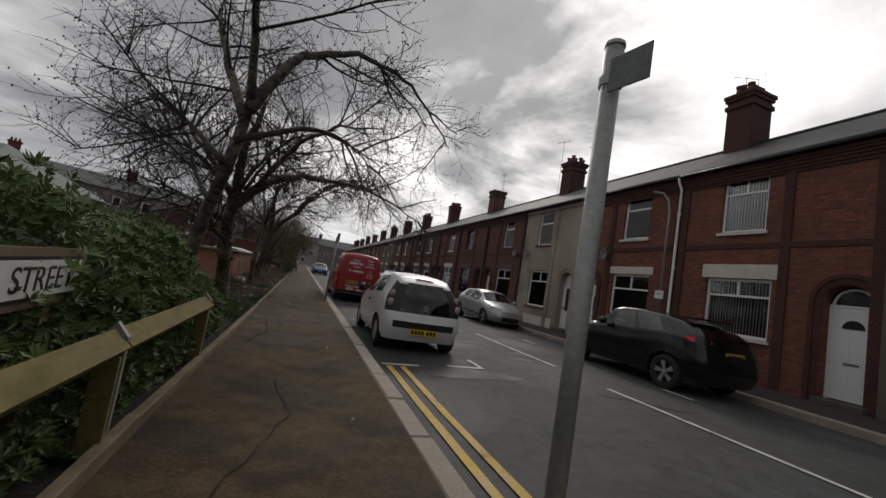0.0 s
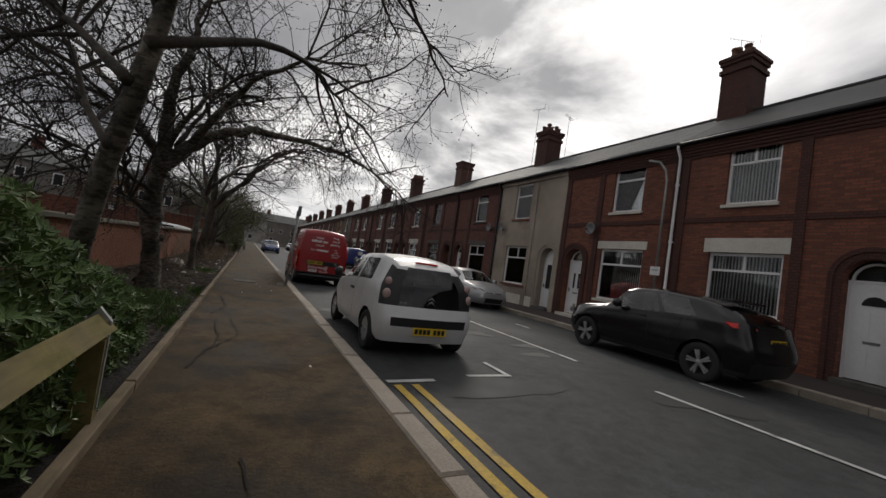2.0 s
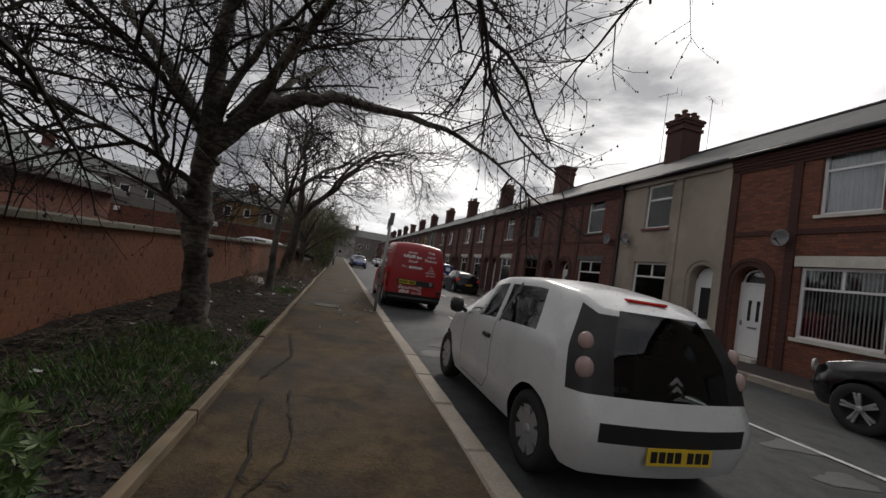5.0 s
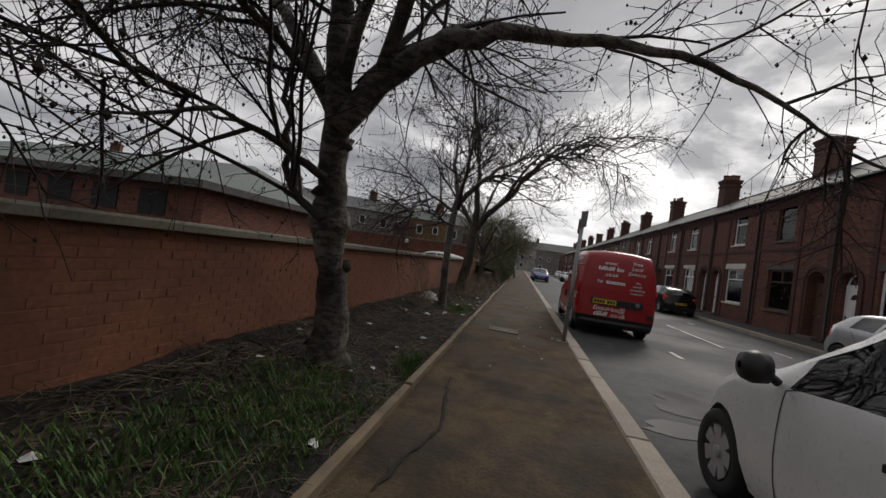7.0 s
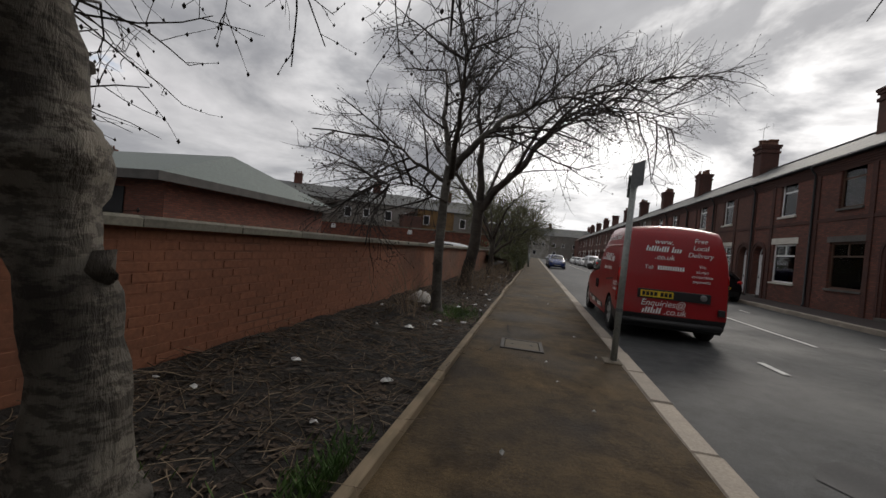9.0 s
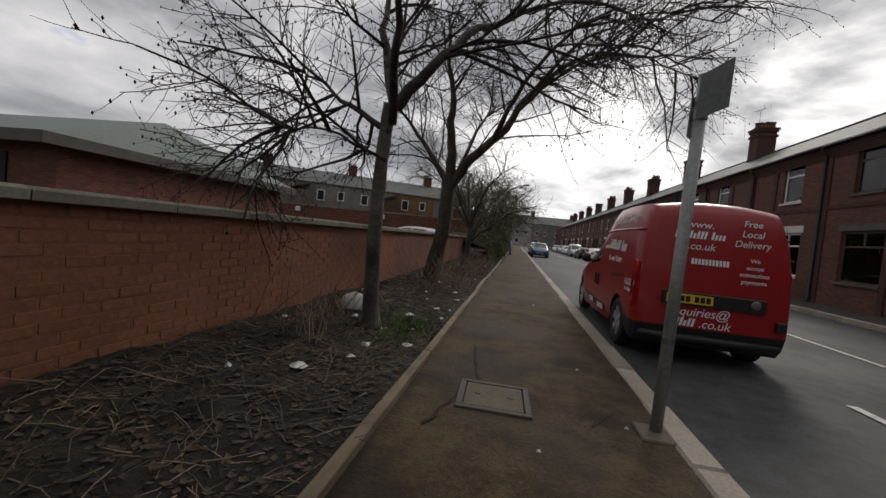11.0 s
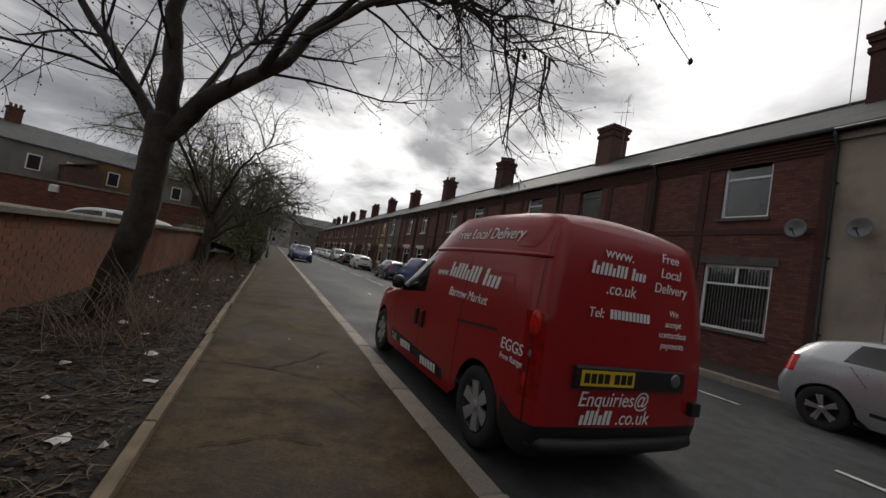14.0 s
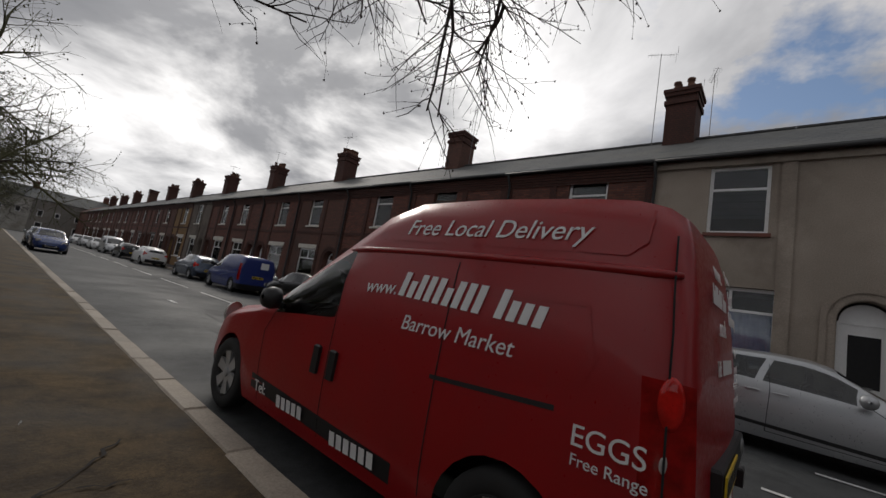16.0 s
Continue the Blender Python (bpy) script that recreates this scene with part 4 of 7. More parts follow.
for x, y, h, yaw in ((13.9, 10.95, 3.1, 60), (13.5, 21.36, 3.6, 20), (14.5, 19.83, 3.0, 110), (14.4, 30.49, 3.1, 40), (13.9, 29.7, 3.4, 150), (13.8, 40.55, 3.4, 10), (13.8, 50.52, 3.5, 70), (13.8, 59.9, 3.1, 30)):
    aerial(x, y, 7.6, h, yaw)
for y, z in ((19.95, 3.70), (21.1, 3.72), (13.95, 3.50)):
    dish(y, z)
# rainwater pipes
def downpipe(y, mat, label):
    p = thing("downpipe", label, "drainpipe", group="rainwater pipes")
    g = Geo()
    g.tube([(FRONT - 0.27, y, EAVE - 0.08), (FRONT - 0.25, y, EAVE - 0.2), (FRONT - 0.09, y, EAVE - 0.45), (FRONT - 0.09, y, 0.12), (FRONT - 0.16, y, 0.03)], 0.042, 10)
    g.add("pipe", mat, p, smooth=True)
    for z in (1.2, 3.0, 4.8):
        Geo().tube([(FRONT - 0.09, y, z), (FRONT - 0.09, y, z + 0.06)], 0.055, 10).box(FRONT - 0.06, FRONT, y - 0.06, y + 0.06, z, z + 0.05).add("collar", mat, p)


downpipe(10.82, "upvc", "white plastic rainwater pipe on the brick front")
for y, mt in ((20.54, "iron"), (30.39, "iron"), (25.31, "iron"), (35.13, "iron"), (40.16, "iron"), (44.9, "iron"), (49.93, "iron")):
    downpipe(y, mt, "dark iron rainwater pipe on the brick front")
# wall lamp bracket with a small sign
br = thing("wall_lamp_bracket", "painted swan neck lamp pole against the house front", "lamp post", (FRONT - 0.14, 11.15, 0))
g = Geo()
g.tube([(0, 0, 0), (0, 0, 0.9)], 0.06, 10).tube([(0, 0, 0.9), (0, 0, 5.0), (-0.03, 0.06, 5.35), (-0.08, 0.25, 5.62), (-0.15, 0.6, 5.72)], 0.036, 10)
g.add("pole", "galv", br, smooth=True)
g = Geo()
g.box(-0.06, -0.04, -0.16, 0.16, 1.95, 2.22)
plate = g.add("sign_plate", "white", br)
bars([0.2, 0.16], 0.02, -0.18, "ink", plate, plane_m((-0.062, 0.0, 2.1), (0, -1, 0), (0, 0, 1)))

# the taller building at the corner
cb = thing("corner_building", "tall grey rendered corner building with a heavy cornice", "building")
CX = FRONT - 0.08
ops = [(2.9, 4.5, 0.7, 2.9), (2.9, 4.1, 4.3, 6.1), (2.9, 4.1, 7.3, 8.7)]
facade(ops, -14, 5.80, 9.2, CX).add("wall", "render", cb)
Geo().box(CX + 0.28, BACK + 3, 5.38, 5.80, -0.3, 9.2).box(BACK + 2.7, BACK + 3, -14, 5.38, -0.3, 9.2).box(CX + 0.28, BACK + 2.7, -14, -13.7, -0.3, 9.2).box(CX + 0.3, BACK + 2.7, -13.7, 5.38, 8.9, 9.1).box(CX + 0.3, BACK + 2.7, -13.7, 5.38, -0.1, 0).add("inner_walls", "render", cb)
g = Geo()
for i, z in enumerate((8.75, 8.87, 8.99, 9.1)):
    g.box(CX - 0.06 - i * 0.05, CX, -14, 5.80 + 0.02 + i * 0.03, z, z + 0.118)
g.box(CX - 0.26, CX + 0.4, -14, 5.94, 9.221, 9.36)
g.add("cornice", "trimbrick", cb)
Geo().box(CX - 0.05, CX, -14, 5.795, 3.85, 4.0).add("string_course", "render", cb)
Geo().box(CX - 0.04, CX, 5.3, 5.79, 0, 3.848).add("pilaster", "render", cb)
Geo().box(CX - 0.04, CX, 5.3, 5.79, 4.002, 8.7).add("pilaster", "render", cb)
stc = dict(curtain_up=None, curtain_lo=None, lintel="stonegrey", sill="stonegrey", top=False, frame="dark", winlabel="dark framed window")
window(cb, 3.7, 1.6, 0.7, 2.9, True, stc, CX)
window(cb, 3.5, 1.2, 4.3, 6.1, False, stc, CX)
window(cb, 3.5, 1.2, 7.3, 8.7, False, dict(stc, frame="upvc"), CX)
# the row closes further on, and the street's end
g = Geo()
g.box(FRONT + 0.4, BACK, FIRST + PAIR * 11 + PAIR / 2, 190, -0.3, EAVE)
g.slab([(FRONT + 0.2, FIRST + PAIR * 11.5, EAVE), (FRONT + 0.2, 190, EAVE), (RIDGE_X, 190, RIDGE), (RIDGE_X, FIRST + PAIR * 11.5, RIDGE)], (0, 0, 0.1))
tagged(g.add("backdrop_terrace", "brick_b"), "far end of the brick terrace", "terrace", kind="structure")

# ---- vehicles ----
def wheel(parent, x, y, r, side, w=0.19, style="hubcap", spokes=7):
    """A wheel whose outer face looks to side (-1 or 1)."""
    wh = put("wheel", None, parent, m=pose(x, y, r, 0, 0, 0 if side > 0 else 180))
    g = Geo()
    rr = r * 0.66
    g.lathe([(-w, rr), (-w, r * 0.93), (-w + 0.02, r), (-0.02, r), (-0.002, r * 0.94), (0.0, rr * 1.12), (-0.012, rr)], 32, "x")
    g.add("tyre", "rubber", wh, smooth=True)
    g = Geo()
    g.lathe([(-0.075, 0.001), (-0.07, rr * 0.8), (-0.012, rr), (-0.006, rr * 0.97), (-0.03, rr * 0.9), (-0.07, rr * 0.85)], 28, "x")
    rim = g.add("rim", "dark" if style == "alloy" else "black", wh, smooth=True)
    g = Geo()
    for k in range(spokes):
        a = 2 * math.pi * k / spokes + 0.2
        m = Matrix.Rotation(a, 4, "X")
        if style == "alloy":
            for da in (-0.13, 0.13):
                m2 = Matrix.Rotation(a + da, 4, "X")
                g.box(-0.045, -0.008, -0.018, 0.018, rr * 0.12, rr * 0.97, m2)
        else:
            g.slab([tuple(m @ Vector(p)) for p in ((-0.02, -0.035, rr * 0.2), (-0.02, 0.035, rr * 0.2), (-0.012, 0.055, rr * 0.92), (-0.012, -0.055, rr * 0.92))], (-0.03, 0, 0))
    g.lathe([(-0.05, rr * 0.22), (-0.005, rr * 0.2), (0.0, rr * 0.12), (0.002, 0.001)], 18, "x")
    g.add("spokes", "alloy" if style == "alloy" else style, rim)
    return wh


def vehicle(name, label, at, rz, sp, paint_mat, category="car", group=""):
    """A lofted body on four wheels. sp holds its side outline, widths and glass; local +y is the front, z is from the ground."""
    car = thing(name, label, category, at, rz, group)
    L, W = sp["L"], sp["W"]
    rw = sp["rw"]
    ra = rw * 1.17
    axles = (-L / 2 + sp["rear_axle"], -L / 2 + sp["rear_axle"] + sp["base"])
    fs, gs, hs = sp.get("f", [0, 0.12, 0.3, 0.48, 0.66, 0.85, 1.0]), [0.12, 0.5, 0.86, 1.0], [0.08, 0.22, 0.55, 1.0]
    S = set(np.linspace(0, 1, 27).round(4)) | {0.01, 0.025, 0.985}
    for a, b in sp["side"]:
        S |= {a, b, a - 0.006, b + 0.006}
    S |= set(sp["screen"])
    for ya in axles:
        for q in np.linspace(-1, 1, 13):
            S.add(round((ya + ra * math.sin(q * math.pi / 2) + L / 2) / L, 4))
    S = sorted(s for s in S if 0 <= s <= 1)
    S = [s for i, s in enumerate(S) if i == 0 or s - S[i - 1] > 0.0025]

    def pt(s, z, x):
        yr, yf = -L / 2 + lin(z, sp["yr"]), L / 2 - lin(z, sp["yf"])
        return (x, yr + s * (yf - yr), z)

    def ring(s):
        top, bel = lin(s, sp["top"]), lin(s, sp["belt"])
        bel = min(bel, top - 0.11)
        hw = W * lin(s, sp["plan"])
        y = -L / 2 + s * L
        zl = sp["low"]
        for ya in axles:
            d = abs(y - ya)
            if d < ra:
                zl = max(zl, rw + math.sqrt(ra * ra - d * d))
        zl = min(zl, bel - 0.1)
        out = []
        for f in fs:
            z = zl + f * (bel - zl)
            zn = (z - sp["low"]) / max(0.1, bel - sp["low"])
            out.append((hw * lin(zn, sp["flank"]), z))
        crown = sp.get("crown", 0.05)
        re, rwid = top - crown, min(hw * 0.94, W * lin(s, sp["roofw"]))
        x0 = out[-1][0]
        for g_ in gs:
            out.append((x0 + (rwid - x0) * g_ ** sp.get("tumble", 1.15), bel + (re - bel) * g_))
        for h_ in hs:
            out.append((rwid * (1 - h_), re + crown * math.sin(min(1, h_ * 1.15) * math.pi / 2)))
        return out

    rings = [ring(s) for s in S]
    n = len(rings[0])
    cols = [-1, -0.88, -0.72, -0.4, 0, 0.4, 0.72, 0.88, 1]
    groups = {}

    def face(gname, quad):
        groups.setdefault(gname, Geo()).poly(quad)

    nf, ng = len(fs), len(gs)
    for i in range(len(S) - 1):
        sm = (S[i] + S[i + 1]) / 2
        for j in range(n - 1):
            gname = "body"
            if nf <= j < nf + 2 and any(a < sm < b for a, b in sp["side"]):
                gname = "window%d" % next(k for k, (a, b) in enumerate(sp["side"]) if a < sm < b)
            elif j >= nf + ng and sp["screen"][0] < sm < sp["screen"][1]:
                gname = "windscreen"
            zm = (rings[i][j][1] + rings[i][j + 1][1]) / 2
            for s0, s1, z0, z1, nm in sp.get("patch", ()):
                if gname == "body" and s0 < sm < s1 and z0 < zm < z1:
                    gname = nm
            if gname == "body" and zm < sp.get("clad", 0) and (sp.get("clad_all") or sm < 0.09 or sm > 0.9):
                gname = "bumper"
            if gname == "bumper" and sm > 0.5 and not sp.get("clad_all"):
                gname = "bumper|F"
            for sd in (-1, 1):
                q = [pt(S[i], rings[i][j][1], sd * rings[i][j][0]), pt(S[i + 1], rings[i + 1][j][1], sd * rings[i + 1][j][0]), pt(S[i + 1], rings[i + 1][j + 1][1], sd * rings[i + 1][j + 1][0]), pt(S[i], rings[i][j + 1][1], sd * rings[i][j + 1][0])]
                face(gname + ("L" if sd < 0 else "R") if (gname.startswith("window") and gname != "windscreen") or "lamp" in gname or "|" in gname else gname, q)
    # ends
    for end, idx in ((0, 0), (1, len(S) - 1)):
        rg = rings[idx]
        bul = sp.get("bulge", 0.07) * (-1 if end == 0 else 1)
        rows = []
        for x, z in rg[:nf + ng]:
            rows.append([tuple(Vector(pt(S[idx], z, x * c)) + Vector((0, bul * (1 - c * c), 0))) for c in cols])
        for j in range(len(rows) - 1):
            zm = (rg[j][1] + rg[j + 1][1]) / 2
            for c in range(len(cols) - 1):
                cm = (cols[c] + cols[c + 1]) / 2
                gname = "body"
                if end == 0:
                    for z0, z1, cx, nm in sp["tail"]:
                        if z0 < zm < z1 and abs(cm) < cx:
                            gname = nm + ("L" if cm < 0 else "R") if "lamp" in nm else nm
                            break
                else:
                    for z0, z1, cx, nm in sp["nose"]:
                        if z0 < zm < z1 and abs(cm) < cx:
                            gname = nm
                            break
                face(gname, [rows[j][c], rows[j][c + 1], rows[j + 1][c + 1], rows[j + 1][c]])
        capq = [pt(S[idx], z, x) for x, z in rg[nf + ng - 1:]] + [pt(S[idx], z, -x) for x, z in reversed(rg[nf + ng - 1:-1])]
        face("body", capq + list(rows[-1][1:-1]))
    mats = {"body": paint_mat, "bumper": "black", "rear_window": "carglass", "windscreen": "carglass", "hatch_glass": "carglass", "trim": "black", "grille": "black", "lamp_housing": "black", "tail_lamp": sp.get("lamp", "redlens")}
    body = None
    for gname in ["body"] + [k for k in groups if k != "body"]:
        g = groups[gname]
        bm = bmesh.new()
        vs = [bm.verts.new(v) for v in g.v]
        for f in g.f:
            try:
                bm.faces.new([vs[k] for k in f])
            except ValueError:
                pass
        bmesh.ops.remove_doubles(bm, verts=bm.verts, dist=0.0008)
        bmesh.ops.recalc_face_normals(bm, faces=bm.faces)
        me = bpy.data.meshes.new(gname)
        bm.to_mesh(me)
        bm.free()
        me.polygons.foreach_set("use_smooth", [True] * len(me.polygons))
        gname = gname.split("|")[0]
        gname = gname[:-1] if "lamp" in gname and gname[-1] in "LR" else gname
        mt = mats.get(gname, "carglass")
        me.materials.append(M[mt])
        ob = put("body" if gname == "body" else "side_window" if gname.startswith("window") and gname != "windscreen" else gname, me, car if body is None else body)
        if body is None:
            body = ob
    # under the body, wheel wells and seats
    g = Geo()
    g.box(-W * 0.86, W * 0.86, axles[0] + ra * 0.98, axles[1] - ra * 0.98, sp["low"] - 0.02, sp["low"] + 0.12).box(-W * 0.5, W * 0.5, -L / 2 + 0.25, L / 2 - 0.3, sp["low"] + 0.02, sp["low"] + 0.3)
    g.add("underbody", "dark", car)
    if sp.get("seats", True):
        for sy in sp.get("seat_y", (-0.35, 0.35)):
            for sx in (-0.36, 0.36):
                g = Geo()
                g.cham(sx - 0.24, sx + 0.24, sy - 0.25, sy + 0.25, 0.35, 0.62, 0.05).cham(sx - 0.24, sx + 0.24, sy - 0.3, sy - 0.17, 0.5, 1.08, 0.06).cham(sx - 0.12, sx + 0.12, sy - 0.27, sy - 0.19, 1.08, 1.25, 0.04)
                g.add("seat", "dark", car)
    for ya in axles:
        for sd in (-1, 1):
            wheel(car, sd * (W * lin((ya + L / 2) / L, sp["plan"]) * 0.985), ya, rw, sd, style=sp.get("wheel", "hubcap"), spokes=sp.get("spokes", 7))
    # door mirrors
    if "mirror" in sp:
        my, mz = sp["mirror"]
        for sd in (-1, 1):
            g = Geo()
            x = sd * W * 0.95
            g.tube([(x, my, mz - 0.05), (x + sd * 0.07, my, mz)], 0.025, 6)
            b = Geo()
            b.lathe([(-0.075, 0.02), (-0.06, 0.075), (0, 0.095), (0.06, 0.085), (0.075, 0.02)], 12, "x", (x + sd * 0.13, my, mz + 0.02))
            g.v += b.v
            g.f += [tuple(i + len(g.v) - len(b.v) for i in f) for f in b.f]
            g.add("mirror", sp.get("mirror_mat", "black"), car, smooth=True)
    car["dims"] = (L, W)

    def side_x(y, z):
        """The body's half width at a height."""
        s = (y + L / 2) / L
        r = ring(min(1, max(0, s)))
        zs = [p[1] for p in r]
        return float(np.interp(z, zs, [p[0] for p in r]))

    def seam(pts, sd, w=0.008, mat="dark", nm="door_seam"):
        g = Geo()
        P = [(sd * (side_x(y, z) + 0.003), y, z) for y, z in pts]
        for (xa, ya, za), (xb, yb, zb) in zip(P, P[1:]):
            k = max(1, int(math.hypot(yb - ya, zb - za) / 0.06))
            for i in range(k):
                t0, t1 = i / k, (i + 1) / k
                a = (ya + (yb - ya) * t0, za + (zb - za) * t0)
                b = (ya + (yb - ya) * t1, za + (zb - za) * t1)
                d = Vector((b[0] - a[0], b[1] - a[1])).normalized() * w / 2
                g.poly([(sd * (side_x(y, z) + 0.003), y, z) for y, z in ((a[0] - d.y, a[1] + d.x), (a[0] + d.y, a[1] - d.x), (b[0] + d.y, b[1] - d.x), (b[0] - d.y, b[1] + d.x))])
        return g.add(nm, mat, body)

    return car, body, side_x, seam


def dome(parent, name, mat, at, normal, rx, rz, bulge=0.03, n=18):
    """A lamp lens: a flat dome looking along normal."""
    nv = Vector(normal).normalized()
    m = plane_m(at, Vector((0, 0, 1)).cross(nv) if abs(nv.z) < 0.95 else (1, 0, 0), (0, 0, 1))
    g = Geo()
    for i, (r, h) in enumerate(((1.0, -0.02), (0.97, bulge * 0.35), (0.75, bulge * 0.75), (0.4, bulge * 0.96), (0.02, bulge))):
        for k in range(n):
            a = 2 * math.pi * k / n
            g.v.append(tuple(m @ Vector((rx * r * math.cos(a), rz * r * math.sin(a), h))))
    g.f = [(i * n + k, i * n + (k + 1) % n, (i + 1) * n + (k + 1) % n, (i + 1) * n + k) for i in range(4) for k in range(n)]
    return g.add(name, mat, parent, smooth=True)


def plate_at(parent, at, u, mat="yellowplate"):
    """A number plate, with bars in place of its characters."""
    m = plane_m(at, u, (0, 0, 1))
    g = Geo()
    g.box(-0.26, 0.26, -0.055, 0.055, 0, 0.008)
    p = g.add("number_plate", mat, parent, m=m)
    bars([0.05] * 4, 0.07, 0.014, "ink", p, pose(-0.115, -0.035, 0.0085), "plate_bar")
    bars([0.05] * 3, 0.07, 0.014, "ink", p, pose(0.145, -0.035, 0.0085), "plate_bar")
    return p


FLANK = [(0, 0.93), (0.2, 0.985), (0.5, 1.0), (0.8, 0.985), (1, 0.955)]
PLAN = [(0, 0.84), (0.02, 0.91), (0.07, 0.965), (0.2, 1), (0.72, 1), (0.85, 0.97), (0.93, 0.88), (0.975, 0.76), (1, 0.62)]
HATCH = dict(L=3.45, W=0.81, rw=0.285, rear_axle=0.56, base=2.34, low=0.22, crown=0.05,
             top=[(0, 1.33), (0.05, 1.42), (0.2, 1.47), (0.45, 1.46), (0.56, 1.40), (0.78, 1.0), (0.9, 0.91), (0.97, 0.78), (1, 0.66)],
             belt=[(0, 0.99), (0.3, 0.95), (0.6, 0.90), (0.8, 0.87), (1, 0.6)], plan=PLAN, flank=FLANK, roofw=[(0, 0.60), (0.08, 0.66), (0.2, 0.70), (0.6, 0.69), (0.8, 0.86), (1, 0.72)],
             yr=[(0.2, 0.10), (0.38, 0.02), (0.56, 0.0), (0.70, 0.06), (0.9, 0.11), (1.0, 0.14), (1.25, 0.26), (1.45, 0.42)], yf=[(0.2, 0.1), (0.4, 0.0), (0.6, 0.03), (0.8, 0.12), (1.0, 0.2)],
             side=[(0.17, 0.40), (0.43, 0.68)], screen=(0.565, 0.775), f=[0, 0.10, 0.30, 0.46, 0.66, 0.85, 1.0], tail=[(0.46, 0.575, 0.9, "bumper"), (0.70, 1.27, 0.72, "hatch_glass"), (0.74, 1.24, 1.01, "lamp_housing")], patch=[(0, 0.05, 0.74, 1.24, "lamp_housing")], nose=[(0.25, 0.5, 0.7, "grille")], clad=0.0, mirror=(0.62, 0.97), spokes=7)

# white hatchback
C1 = vehicle("small_hatchback", "small white three door hatchback parked at the kerb", (2.08, 8.20 + 1.725, road_z(2.08)), 0, HATCH, "car_white")
c1, c1b, c1x, c1seam = C1
for sd in (-1, 1):
    c1seam([(0.50, 0.30), (0.55, 0.9), (0.42, 0.95)], sd)
    c1seam([(-0.33, 1.3), (-0.30, 0.9), (-0.36, 0.45), (-0.2, 0.29), (0.50, 0.29)], sd)
    c1seam([(-0.40, 1.37), (-0.36, 0.97)], sd, 0.05, "black", "door_pillar")
    g = Geo()
    x = sd * (c1x(-0.18, 0.80) + 0.012)
    g.cham(x - 0.014, x + 0.014, -0.27, -0.11, 0.785, 0.825, 0.01)
    g.add("door_handle", "black", c1b)
    dome(c1b, "lamp_lens", "amberlens", (sd * 0.645, -1.55, 1.05), (sd * 0.55, -1, 0.2), 0.052, 0.062, 0.04)
    dome(c1b, "lamp_lens", "amberlens", (sd * 0.665, -1.60, 0.88), (sd * 0.55, -1, 0.1), 0.06, 0.075, 0.045)
g = Geo()
g.cham(-0.18, 0.18, -1.36, -1.30, 1.352, 1.375, 0.008)
g.add("brake_light", "redlens", c1b)
plate_at(c1b, (0.0, -1.785, 0.40), (1, 0, 0))
g = Geo()
for dz in (0.0, 0.055):
    g.slab([(-0.07, -1.695 + dz * 0.2, 0.755 + dz), (0.0, -1.70 + dz * 0.2, 0.81 + dz), (0.07, -1.695 + dz * 0.2, 0.755 + dz), (0.07, -1.695 + dz * 0.2, 0.78 + dz), (0.0, -1.70 + dz * 0.2, 0.838 + dz), (-0.07, -1.695 + dz * 0.2, 0.78 + dz)], (0, -0.012, 0))
g.add("badge", "alloy", c1b)
bars([0.05, 0.05, 0.05], 0.03, 0.012, "alloy", c1b, plane_m((-0.45, -1.665, 0.755), (1, 0, 0), (0, 0.2, 1)), "badge_bars")
Geo().tube([(0.0, -1.60, 0.98), (-0.2, -1.60, 0.99), (-0.42, -1.55, 1.0)], 0.012, 6).add("wiper", "black", c1b)
g = Geo()
g.box(-0.06, 0.06, -1.705, -1.69, 0.642, 0.655)
g.add("hatch_latch", "dark", c1b)

# black crossover
CROSS = dict(HATCH, patch=[], L=4.21, W=0.90, rw=0.345, rear_axle=0.78, base=2.636, low=0.26,
             top=[(0, 1.36), (0.04, 1.44), (0.15, 1.53), (0.35, 1.585), (0.5, 1.57), (0.58, 1.50), (0.73, 1.13), (0.9, 1.04), (0.97, 0.93), (1, 0.75)],
             belt=[(0, 1.12), (0.2, 1.10), (0.5, 1.02), (0.75, 0.98), (1, 0.7)], roofw=[(0, 0.62), (0.2, 0.70), (0.6, 0.72), (0.75, 0.84), (1, 0.72)],
             yr=[(0.25, 0.12), (0.45, 0.02), (0.7, 0.0), (1.0, 0.10), (1.15, 0.14), (1.35, 0.40), (1.55, 0.62)], yf=[(0.2, 0.14), (0.5, 0.0), (0.8, 0.05), (1.0, 0.2)],
             side=[(0.20, 0.36), (0.385, 0.62)], screen=(0.585, 0.725), tail=[(0.25, 0.5, 0.95, "bumper"), (1.13, 1.32, 0.75, "rear_window")], nose=[(0.3, 0.75, 0.8, "grille")], clad=0.40, clad_all=True, mirror=(0.42, 1.12), wheel="alloy", spokes=5, mirror_mat="car_black")
j, jb, jx, jseam = vehicle("crossover_car", "black crossover car with alloy wheels parked across the street", (7.87, 6.46 + 2.105, road_z(7.87)), 0, CROSS, "car_black")
